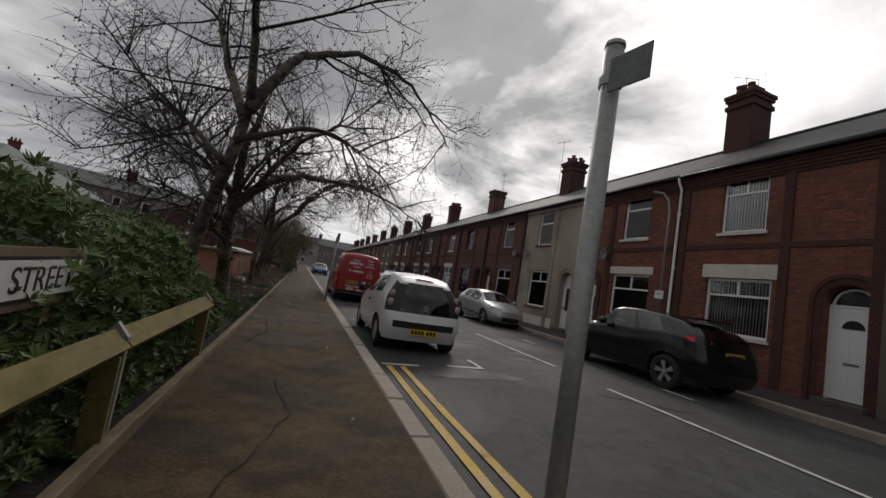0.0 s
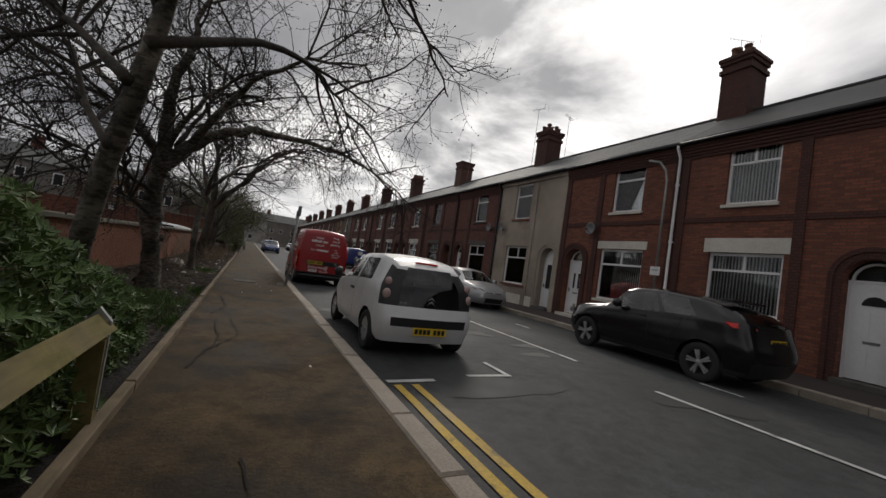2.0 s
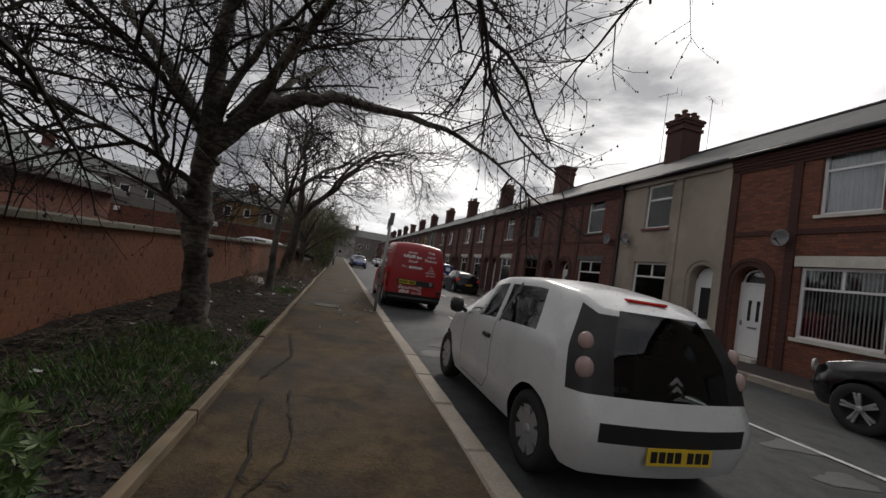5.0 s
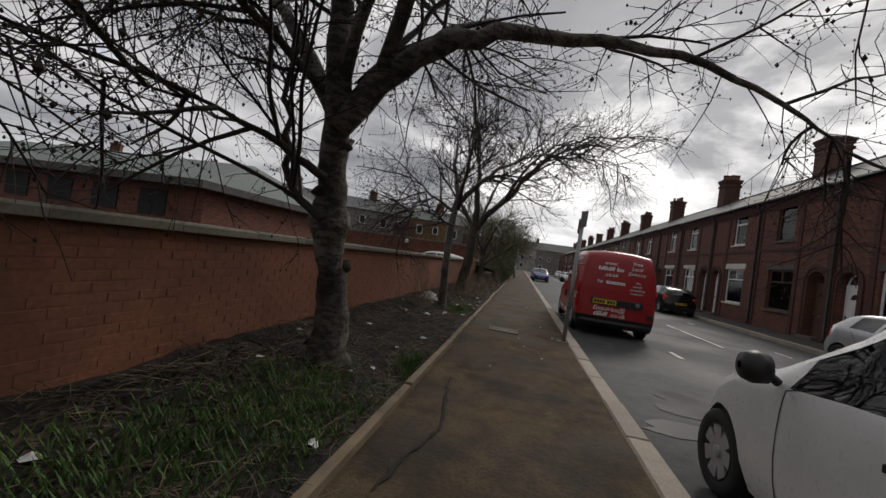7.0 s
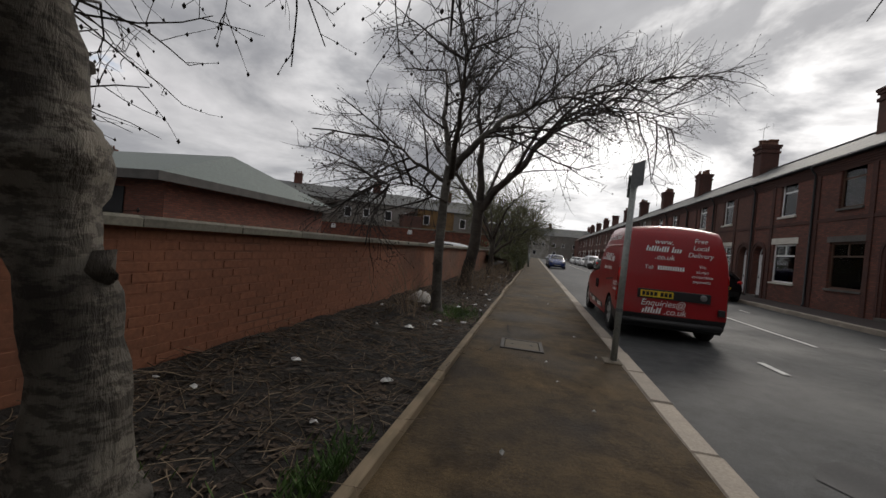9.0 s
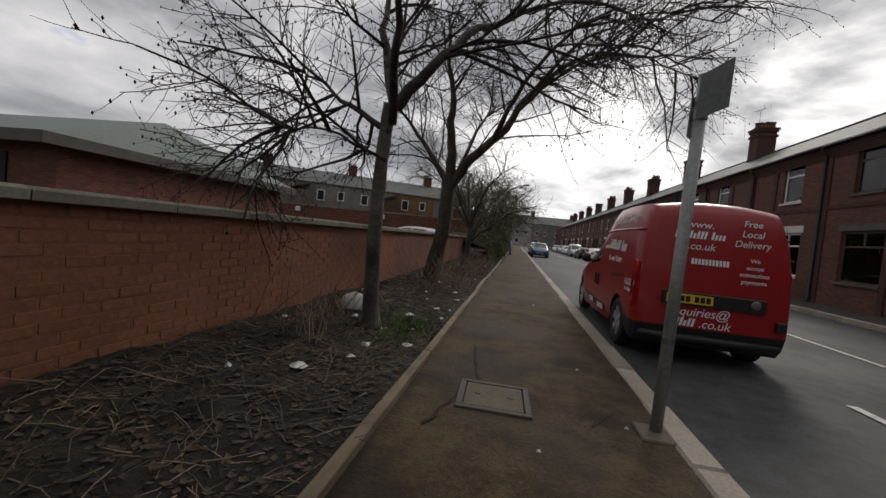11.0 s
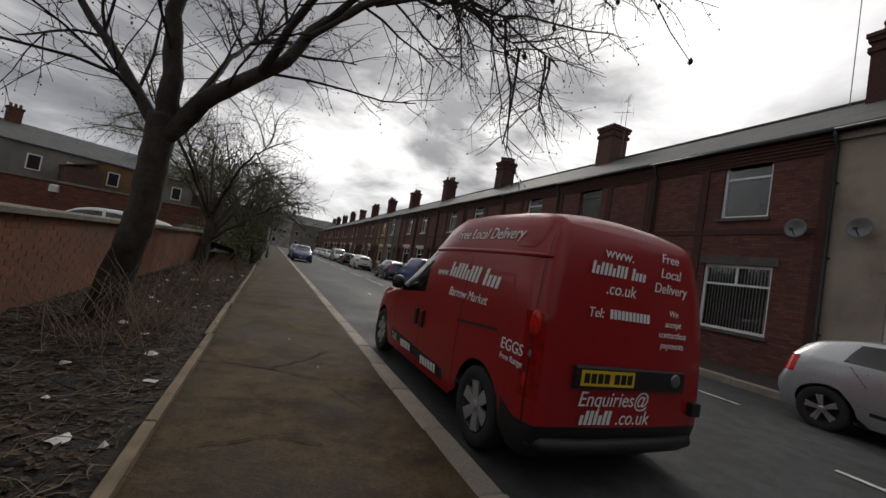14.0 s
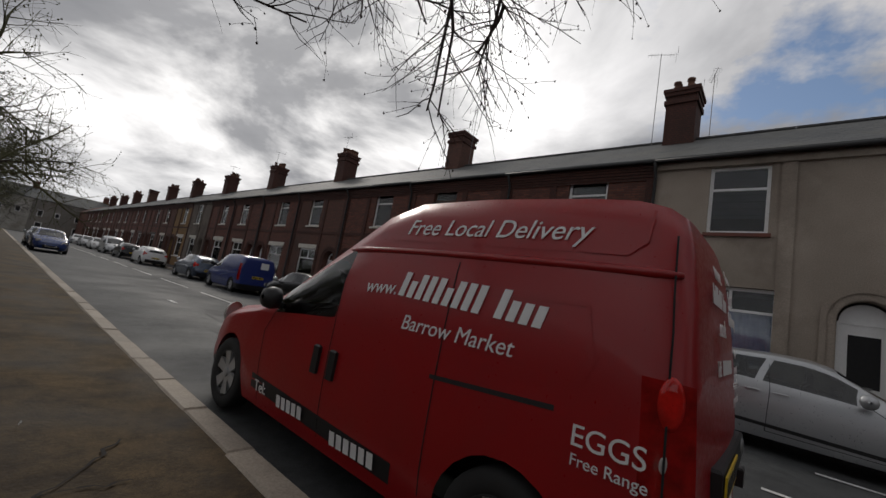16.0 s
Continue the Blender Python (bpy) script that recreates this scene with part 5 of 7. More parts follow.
for sd in (-1, 1):
    jseam([(0.85, 0.45), (0.92, 0.8), (0.62, 1.0)], sd)
    jseam([(-0.28, 1.4), (-0.25, 1.0), (-0.30, 0.5)], sd)
    jseam([(-1.0, 1.1), (-0.8, 0.75), (-0.72, 0.5)], sd)
    Geo().cham(sd * (jx(-0.15, 0.98) + 0.01) - 0.012, sd * (jx(-0.15, 0.98) + 0.01) + 0.012, -0.22, -0.05, 0.965, 1.0, 0.008).add("door_handle", "car_black", jb)
    g = Geo()
    g.slab([(sd * 0.55, -2.0, 1.06), (sd * 0.86, -1.80, 1.05), (sd * 0.865, -1.66, 1.13), (sd * 0.78, -1.82, 1.14), (sd * 0.55, -1.97, 1.12)], (0, -0.03, 0))
    g.add("tail_lamp", "redlens", jb)
    dome(jb, "headlamp", "clearlens", (sd * 0.66, 2.0, 0.80), (sd * 0.3, 1, 0.2), 0.11, 0.10, 0.03)
plate_at(jb, (0, -2.10, 0.88), (1, 0, 0))
g = Geo()
g.cham(-0.55, 0.55, -1.62, -1.42, 1.49, 1.53, 0.01)
g.add("spoiler", "car_black", jb)

# silver hatchback, nose towards the camera
CLIO = dict(HATCH, patch=[(0, 0.05, 0.8, 1.0, "tail_lamp")], L=4.06, W=0.865, rw=0.31, rear_axle=0.62, base=2.59, low=0.22,
            top=[(0, 1.24), (0.04, 1.34), (0.15, 1.42), (0.35, 1.45), (0.48, 1.43), (0.56, 1.36), (0.76, 0.99), (0.9, 0.90), (0.97, 0.80), (1, 0.66)],
            belt=[(0, 1.02), (0.25, 0.99), (0.5, 0.93), (0.75, 0.88), (1, 0.62)], side=[(0.17, 0.345), (0.37, 0.63)], screen=(0.565, 0.755), tail=[(0.25, 0.42, 0.9, "bumper"), (0.98, 1.22, 0.74, "rear_window"), (0.8, 1.0, 1.01, "body")],
            nose=[(0.24, 0.46, 0.75, "grille")], mirror=(0.55, 1.0), mirror_mat="car_silver", wheel="alloy", spokes=5, seat_y=(-0.55, 0.25))
k_, kb, kx, kseam = vehicle("silver_hatchback", "silver five door hatchback parked across the street", (8.02, 15.30 + 2.03, road_z(8.02)), 180, CLIO, "car_silver")
for sd in (-1, 1):
    kseam([(0.75, 0.32), (0.80, 0.8), (0.6, 0.93)], sd)
    kseam([(-0.45, 1.3), (-0.42, 0.9), (-0.45, 0.32), (0.75, 0.30)], sd)
    kseam([(-1.15, 1.0), (-0.95, 0.75)], sd)
    kseam([(-0.9, 0.42), (0.75, 0.36)], sd, 0.05, "black", "sill_strip")
    for yy in (-0.3, -0.62):
        Geo().cham(sd * (kx(yy, 0.86) + 0.012) - 0.012, sd * (kx(yy, 0.86) + 0.012) + 0.012, yy - 0.09, yy + 0.09, 0.855, 0.885, 0.008).add("door_handle", "car_silver", kb)
    hl = Geo()
    hl.slab([(sd * 0.36, 1.93, 0.66), (sd * 0.64, 1.82, 0.64), (sd * 0.78, 1.55, 0.74), (sd * 0.70, 1.72, 0.76), (sd * 0.45, 1.89, 0.73)], (0, 0.03, 0.01))
    hl.add("headlamp", "clearlens", kb)
    tl = Geo()
    tl.slab([(sd * 0.55, -1.92, 0.86), (sd * 0.78, -1.76, 0.85), (sd * 0.80, -1.62, 0.96), (sd * 0.70, -1.74, 0.99), (sd * 0.55, -1.86, 0.97)], (0, -0.04, 0))
    tl.add("tail_lamp", "redlens", kb)
g = Geo()
g.cham(-0.34, 0.34, 1.965, 2.005, 0.585, 0.64, 0.012)
g.add("grille_bar", "black", kb)
g = Geo()
g.slab([(0, 2.01, 0.545), (0.05, 2.01, 0.61), (0, 2.01, 0.675), (-0.05, 2.01, 0.61)], (0, 0.012, 0))
g.add("badge", "alloy", kb)
plate_at(kb, (0, 2.05, 0.40), (-1, 0, 0), "white")

# red delivery van
VAN = dict(L=4.74, W=0.90, rw=0.325, rear_axle=0.74, base=3.105, low=0.22, crown=0.07, bulge=0.03, tumble=2.2,
           top=[(0, 1.97), (0.012, 2.02), (0.045, 2.055), (0.22, 2.075), (0.35, 2.06), (0.42, 1.97), (0.53, 1.72), (0.575, 1.62), (0.745, 1.12), (0.88, 1.03), (0.96, 0.90), (1, 0.74)],
           belt=[(0, 1.12), (0.42, 1.09), (0.5, 1.02), (0.74, 0.98), (1, 0.66)], plan=[(0, 0.93), (0.008, 0.965), (0.03, 0.99), (0.08, 1), (0.74, 1), (0.86, 0.97), (0.93, 0.89), (0.975, 0.78), (1, 0.64)],
           flank=[(0, 0.95), (0.2, 0.99), (0.5, 1.0), (0.8, 0.995), (1, 0.985)], roofw=[(0, 0.77), (0.1, 0.81), (0.45, 0.81), (0.58, 0.78), (0.76, 0.86), (1, 0.72)],
           yr=[(0.22, 0.08), (0.36, 0.0), (0.9, 0.02), (1.3, 0.05), (1.75, 0.11), (2.05, 0.20)], yf=[(0.2, 0.1), (0.4, 0.0), (0.7, 0.04), (1.0, 0.18)],
           side=[(0.487, 0.675)], screen=(0.58, 0.74), f=[0, 0.10, 0.27, 0.45, 0.62, 0.8, 1.0], tail=[(0.2, 0.44, 1.1, "bumper")], patch=[(0, 0.042, 0.62, 1.34, "tail_lamp")], lamp="vanlamp", nose=[(0.25, 0.55, 0.75, "grille")], clad=0.44, mirror=(0.66, 1.12), seat_y=(0.30,), spokes=6)
VX, VY = 2.10, 17.86
v, vb, vx, vseam = vehicle("delivery_van", "red high roof delivery van with white lettering at the kerb", (VX, VY + 2.37, road_z(2.1)), 0, VAN, "van_red", "van")
Y = lambda y: y - VY - 2.37
for sd in (-1, 1):
    vseam([(Y(20.98), 0.28), (Y(21.05), 0.85), (Y(20.95), 1.02)], sd)
    vseam([(Y(20.12), 1.5), (Y(20.08), 1.1), (Y(20.05), 0.30)], sd)
    vseam([(Y(19.08), 1.60), (Y(19.08), 0.34)], sd)
    vseam([(Y(19.12), 0.95), (Y(18.40), 1.0)], sd, 0.024, "black", "slide_rail")
    vseam([(Y(18.02), 1.80), (Y(17.99), 1.4), (Y(17.96), 0.45)], sd)
    vseam([(Y(21.10), 0.42), (Y(19.30), 0.36)], sd, 0.12, "black", "side_strip")
    for yy in (20.19, 19.99):
        Geo().cham(sd * (vx(Y(yy), 0.79) + 0.012) - 0.014, sd * (vx(Y(yy), 0.79) + 0.012) + 0.014, Y(yy) - 0.035, Y(yy) + 0.035, 0.70, 0.90, 0.012).add("door_handle", "black", vb)
    # the step below the raised roof, and the pressed panels
    g = Geo()
    ys = np.linspace(Y(17.98), Y(20.25), 22)
    g.tube([(sd * (vx(y, 1.63) - 0.008), y, 1.63 + 0.012 * math.sin(i * 0.14)) for i, y in enumerate(ys)], [0.012] + [0.022] * 20 + [0.008], 8)
    g.add("roof_step", "van_red", vb, smooth=True)
    vseam([(Y(19.75), 1.72), (Y(18.20), 1.705), (Y(18.13), 1.77), (Y(18.12), 1.92)], sd, 0.012, "van_red", "panel_crease")
    vseam([(Y(19.0), 1.45), (Y(18.32), 1.46), (Y(18.27), 1.22)], sd, 0.02, "van_red", "panel_crease")
    vseam([(Y(18.95), 1.06), (Y(18.30), 1.12), (Y(18.25), 1.26)], sd, 0.02, "van_red", "panel_crease")
    # tail lamps
    for z, h in ((1.14, 0.10), (0.74, 0.075)):
        dome(vb, "lamp_lens", "redlens", (sd * 0.868, -2.26, z), (sd * 1.0, -0.45, 0), 0.045, h, 0.010)
    dome(vb, "lamp_lens", "clearlens", (sd * 0.868, -2.26, 0.92), (sd * 1.0, -0.45, 0), 0.026, 0.045, 0.008)
    dome(vb, "headlamp", "clearlens", (sd * 0.62, 2.19, 0.80), (sd * 0.4, 1, 0.3), 0.12, 0.14, 0.03)
g = Geo()
g.tube([(-0.81, -2.265, 0.33), (-0.75, -2.345, 0.33), (-0.4, -2.395, 0.33), (0.4, -2.395, 0.33), (0.75, -2.345, 0.33), (0.81, -2.265, 0.33)], 0.055, 10)
g.add("bumper_lip", "black", vb, smooth=True)
g = Geo()
g.cham(-0.57, 0.57, -2.407, -2.345, 0.74, 0.90, 0.012)
g.add("plate_panel", "black", vb)
plate_at(vb, (-0.27, -2.411, 0.82), (1, 0, 0))
dome(vb, "badge", "aerial", (0.46, -2.408, 0.83), (0, -1, 0), 0.055, 0.055, 0.012)
Geo().cham(0.70, 0.80, -2.42, -2.345, 0.55, 0.66, 0.01).add("tow_cover", "black", vb)


def rear_y(z):
    return -2.37 + lin(z, VAN["yr"]) - 0.034


def rear_m(x, z):
    return plane_m((x, rear_y(z), z), (1, 0, 0), (0, rear_y(z + 0.1) - rear_y(z), 0.1))


words("www.", 0.13, "lettering", vb, rear_m(-0.20, 1.70), shear=0.2)
strokes("TlTTTlTTT Tlll", 0.095, 0.027, 0.014, "lettering", vb, rear_m(-0.20, 1.565))
words(".co.uk", 0.13, "lettering", vb, rear_m(-0.18, 1.43), shear=0.2)
words("Tel:", 0.10, "lettering", vb, rear_m(-0.42, 1.25), shear=0.15)
bars([0.028] * 11, 0.07, 0.011, "lettering", vb, rear_m(-0.07, 1.25), "number_mark")
for i, w in enumerate(("Free", "Local", "Delivery")):
    words(w, 0.115, "lettering", vb, rear_m(0.38, 1.76 - i * 0.125), shear=0.2)
for i, w in enumerate(("We", "accept", "contactless", "payments")):
    words(w, 0.072, "lettering", vb, rear_m(0.42, 1.33 - i * 0.085), shear=0.15)
words("Enquiries@", 0.15, "lettering", vb, rear_m(-0.16, 0.615), shear=0.25)
strokes("lTTTlTT", 0.10, 0.030, 0.014, "lettering", vb, rear_m(-0.33, 0.485))
words(".co.uk", 0.145, "lettering", vb, rear_m(0.04, 0.485), shear=0.25)


def flank_m(y, z, sd=-1, tilt=0.0):
    x0, x1 = vx(Y(y), z), vx(Y(y), z + 0.1)
    x = sd * (max(x0, x1) + 0.006)
    return plane_m((x, Y(y), z), (0, -1 if sd < 0 else 1, tilt), (sd * (x1 - x0), 0, 0.1))


words("Free Local Delivery", 0.155, "lettering", vb, flank_m(18.99, 1.76), shear=0.25)
words("www.", 0.13, "lettering", vb, flank_m(19.68, 1.345, tilt=0.05), shear=0.25)
strokes("TlTTTlTTT Tlll", 0.155, 0.048, 0.024, "lettering", vb, flank_m(19.0, 1.335) @ pose(0, 0, 0, 0, 0, -2))
words("Barrow Market", 0.125, "lettering", vb, flank_m(19.03, 1.16), shear=0.2)
words("EGGS", 0.12, "lettering", vb, flank_m(18.17, 0.885))
words("Free Range", 0.065, "lettering", vb, flank_m(18.16, 0.81))
words("Tel:", 0.13, "lettering", vb, flank_m(20.90, 0.36, tilt=0.03))
bars([0.055] * 5, 0.09, 0.022, "lettering", vb, flank_m(20.42, 0.345, tilt=0.03), "number_mark")
bars([0.055] * 6, 0.09, 0.022, "lettering", vb, flank_m(19.65, 0.325, tilt=0.03), "number_mark")

# the cars further down the street
SALOON = dict(CLIO, wheel="hubcap")
far_x = 8.0
BVAN = dict(VAN, L=4.4, base=2.85, side=[(0.54, 0.735)], screen=(0.605, 0.795), mirror=(1.02, 1.17), top=[(0, 1.72), (0.015, 1.77), (0.05, 1.81), (0.25, 1.83), (0.45, 1.82), (0.56, 1.70), (0.60, 1.6), (0.80, 1.08), (0.9, 1.0), (0.965, 0.88), (1, 0.72)], W=0.87)


def parked(name, label, x, y, rz, sp, mat, category="car"):
    c, b, _, _ = vehicle(name, label, (x, y, road_z(x)), rz, sp, mat, category, "parked cars down the street")
    L = sp["L"] / 2
    if category == "car":
        for sd in (-1, 1):
            dome(b, "tail_lamp", "redlens", (sd * 0.68, -L + 0.10, 0.88), (sd * 0.4, -1, 0), 0.12, 0.07, 0.03)
            dome(b, "headlamp", "clearlens", (sd * 0.6, L - 0.16, 0.68), (sd * 0.4, 1, 0.2), 0.15, 0.08, 0.03)
    plate_at(b, (0, -L - 0.06, 0.6 if category == "car" else 0.82), (1, 0, 0))
    plate_at(b, (0, L + 0.045, 0.40), (-1, 0, 0), "white")
    return c, b


parked("parked_car", "black hatchback parked by the far kerb", far_x, 32.2, 0, SALOON, "car_black")
c_, b_ = parked("parked_van", "dark blue panel van parked by the far kerb", far_x, 38.6, 0, BVAN, "van_blue", "van")
g = Geo()
g.box(0.05, 0.42, -2.25, -2.237, 1.25, 1.55)
g.add("logo", "lettering", b_)
parked("parked_car", "grey blue hatchback parked by the far kerb", far_x, 44.6, 0, SALOON, "car_grey")
parked("parked_car", "white hatchback parked by the far kerb", far_x, 56.0, 0, SALOON, "car_white")
parked("parked_car", "black hatchback further down the far kerb", far_x, 63.5, 0, SALOON, "car_black")
parked("parked_van", "pale silver van parked by the far kerb", far_x, 70.5, 180, BVAN, "car_silver", "van")
parked("parked_car", "white hatchback far down the street", far_x, 79.0, 180, SALOON, "car_white")
parked("parked_car", "silver hatchback far down the street", far_x, 87.0, 180, SALOON, "car_silver")
parked("parked_car", "white hatchback near the street's end", far_x, 96.0, 180, SALOON, "car_white")
parked("parked_car", "blue hatchback parked at the near kerb", 2.05, 53.2, 180, SALOON, "car_blue")
parked("parked_car", "dark hatchback parked behind the blue one", 2.05, 60.0, 180, SALOON, "car_grey")
c_, b_ = parked("parked_car", "white car parked in the yard behind the wall", -5.2, 30.2, 78, SALOON, "car_white")
c_.location.z = -0.05

# ---- trees, shrubs, verge ----
class Strips:
    """Many thin stems or leaves in one mesh."""

    def __init__(self):
        self.g = Geo()

    def stem(self, pts, r0, r1, n=3):
        k = len(pts) - 1
        self.g.tube(pts, [r0 + (r1 - r0) * i / k for i in range(k + 1)], n, False)

    def leaf(self, p, d, length, width, up):
        d = d.normalized()
        s = d.cross(up)
        s = s.normalized() * width if s.length > 1e-4 else Vector((width, 0, 0))
        a, b, c = p, p + d * length * 0.55 + s * 0.5, p + d * length
        e = p + d * length * 0.55 - s * 0.5
        m = p + d * length * 0.5 - up * length * 0.07
        i = len(self.g.v)
        self.g.v += [tuple(a), tuple(b), tuple(c), tuple(e), tuple(m)]
        self.g.f += [(i, i + 1, i + 4), (i + 1, i + 2, i + 4), (i + 2, i + 3, i + 4), (i + 3, i, i + 4)]


def wander(r, p, d, length, n, bend, droop):
    pts, d = [p], d.normalized()
    for i in range(n):
        d = (d + Vector((r.uniform(-bend, bend), r.uniform(-bend, bend), r.uniform(-bend, bend) + droop))).normalized()
        pts.append(pts[-1] + d * length / n)
    return pts


def sprout(r, st, pts, r0, level, scale, droop, buds, density):
    """Side shoots along a branch, down to the twigs."""
    if level == 0:
        return
    n = max(2, int(density[level] * (1 if level > 1 else 1)))
    seg = len(pts) - 1
    for i in range(n):
        t = r.uniform(0.18, 1.0) * seg
        k = min(seg - 1, int(t))
        p = pts[k].lerp(pts[k + 1], t - k)
        ax = (pts[k + 1] - pts[k]).normalized()
        side = ax.orthogonal().normalized()
        side = Matrix.Rotation(r.uniform(0, 2 * math.pi), 3, ax) @ side
        d = (ax * r.uniform(0.35, 0.9) + side * r.uniform(0.5, 1.0)).normalized()
        ln = scale * (0.42, 0.42, 0.95, 1.6)[level] * r.uniform(0.55, 1.25) * (1.15 - 0.45 * t / seg)
        rr = (0.0030, 0.0034, 0.008, 0.02)[level] * r.uniform(0.8, 1.2)
        q = wander(r, p, d, ln, 3 if level == 1 else 4, 0.22, droop * (0.4 if level > 1 else 0.25))
        st.stem(q, rr, rr * 0.45, 3 if level < 3 else 5)
        if level == 1 and buds and r.random() < buds:
            for u in (0.45, 1.0):
                c = q[0].lerp(q[-1], u) if u < 1 else q[-1]
                b = len(st.g.v)
                s = r.uniform(0.008, 0.014)
                st.g.v += [tuple(c + Vector(o) * s) for o in ((1, 0, 0), (0, 1, 0), (-1, 0, 0), (0, -1, 0), (0, 0, 1.6), (0, 0, -1.2))]
                st.g.f += [(b + a1, b + (a1 + 1) % 4, b + 4) for a1 in range(4)] + [(b + (a1 + 1) % 4, b + a1, b + 5) for a1 in range(4)]
        sprout(r, st, q, rr, level - 1, scale, droop, buds, density)


def bare_tree(label, trunk, limbs, seed, bark_mat, scale=1.0, droop=-0.03, buds=0.6, density=(0, 4, 6, 7), twig="twig", knots=0):
    """trunk and limbs: rows of x, y, z, radius; side branches and twigs grow from the limbs."""
    r = random.Random(seed)
    x0, y0, z0, _ = trunk[0]
    t = thing("bare_tree", label, "tree", (x0, y0, z0), group="street trees")
    o = Vector((x0, y0, z0))

    def smooth_rows(rows, k=4):
        out = []
        for i in range(len(rows) - 1):
            a, b, c, d = rows[max(0, i - 1)], rows[i], rows[i + 1], rows[min(len(rows) - 1, i + 2)]
            for j in range(k):
                u = j / k
                out.append([0.5 * (2 * b[q] + (c[q] - a[q]) * u + (2 * a[q] - 5 * b[q] + 4 * c[q] - d[q]) * u * u + (3 * b[q] - a[q] - 3 * c[q] + d[q]) * u ** 3) for q in range(4)])
        return out + [list(rows[-1])]

    rows = smooth_rows(trunk, 6)
    g = Geo()
    g.tube([Vector(p[:3]) - o for p in rows], [p[3] for p in rows], 18)
    for i, vtx in enumerate(g.v):
        q = Vector(vtx)
        c = Vector(rows[min(len(rows) - 1, i // 18)][:3]) - o
        k = 1 + (0.22 if knots > 4 else 0.12) * noise.noise(q * 6 + o) + (0.16 if knots > 4 else 0.07) * noise.noise(q * 15) + (0.35 * math.exp(-max(0, q.z) * 5) * (0.6 + 0.4 * math.sin(5 * math.atan2((q - c).y, (q - c).x))))
        g.v[i] = tuple(c + (q - c) * k)
    tr = g.add("trunk", bark_mat, t, smooth=True)
    for _ in range(knots):
        i = r.randrange(2, len(rows) - 3)
        a = r.uniform(0, 6.28)
        p = Vector(rows[i][:3]) - o + Vector((math.cos(a), math.sin(a), 0)) * rows[i][3] * 0.85
        kb_ = Geo()
        kr = r.uniform(0.04, 0.075)
        kb_.lathe([(-kr, 0.01), (-kr * 0.7, kr * 0.75), (0, kr), (kr * 0.7, kr * 0.7), (kr, 0.01)], 12, "z", tuple(p))
        kb_.v = [tuple(Vector(w) + Vector((1, 1, 1)) * 0.06 * noise.noise(Vector(w) * 17)) for w in kb_.v]
        kb_.add("burr", "bark_dark", tr, smooth=True)
    st = Strips()
    for lm in limbs:
        rows2 = smooth_rows(lm, 5)
        pts = [Vector(p[:3]) - o for p in rows2]
        pts = [p + Vector((r.uniform(-1, 1), r.uniform(-1, 1), r.uniform(-1, 1))) * min(0.05, 0.03 * i * 0.2) for i, p in enumerate(pts)]
        g = Geo()
        g.tube(pts, [p[3] for p in rows2], 9)
        g.add("limb", bark_mat if rows2[0][3] > 0.05 else "bark_dark", t, smooth=True)
        sprout(r, st, pts, rows2[-1][3], 3, scale, droop, buds, density)
        sprout(r, st, pts[len(pts) // 2:], rows2[-1][3], 2, scale, droop, buds, density)
    tagged(st.g.add("crown", twig, t, "fine bare twigs with buds"), kind="stuff")
    return t


# leaning tree at the hedge
bare_tree("leaning tree with pale peeling bark and bare budding twigs", [(-1.94, 8.10, -0.05, 0.12), (-1.80, 7.75, 0.7, 0.092), (-1.62, 7.35, 1.5, 0.083), (-1.38, 6.95, 2.3, 0.076), (-1.22, 6.70, 3.1, 0.066)],
          [[(-1.22, 6.65, 3.0, 0.085), (-0.72, 6.85, 4.0, 0.06), (0.18, 7.45, 4.6, 0.04), (1.28, 8.35, 4.7, 0.025), (2.38, 9.35, 4.2, 0.012)], [(-1.27, 6.75, 2.9, 0.07), (-1.82, 7.45, 4.0, 0.05), (-2.22, 8.25, 5.0, 0.025)], [(-1.22, 6.65, 3.1, 0.06), (-1.32, 6.05, 4.2, 0.04), (-1.72, 5.65, 5.2, 0.02)], [(-1.32, 6.75, 2.6, 0.05), (-0.42, 7.65, 3.3, 0.035), (0.28, 8.75, 3.5, 0.02), (0.88, 9.85, 3.2, 0.01)], [(-1.42, 6.85, 2.3, 0.05), (-2.12, 7.65, 2.9, 0.03), (-2.92, 8.45, 3.4, 0.015)], [(-1.52, 7.05, 1.8, 0.035), (-1.92, 7.65, 2.3, 0.025), (-2.37, 8.15, 3.2, 0.012)]],
          11, "bark_birch", 1.0, -0.05, density=(-0.42, 6.45, 8, 9))
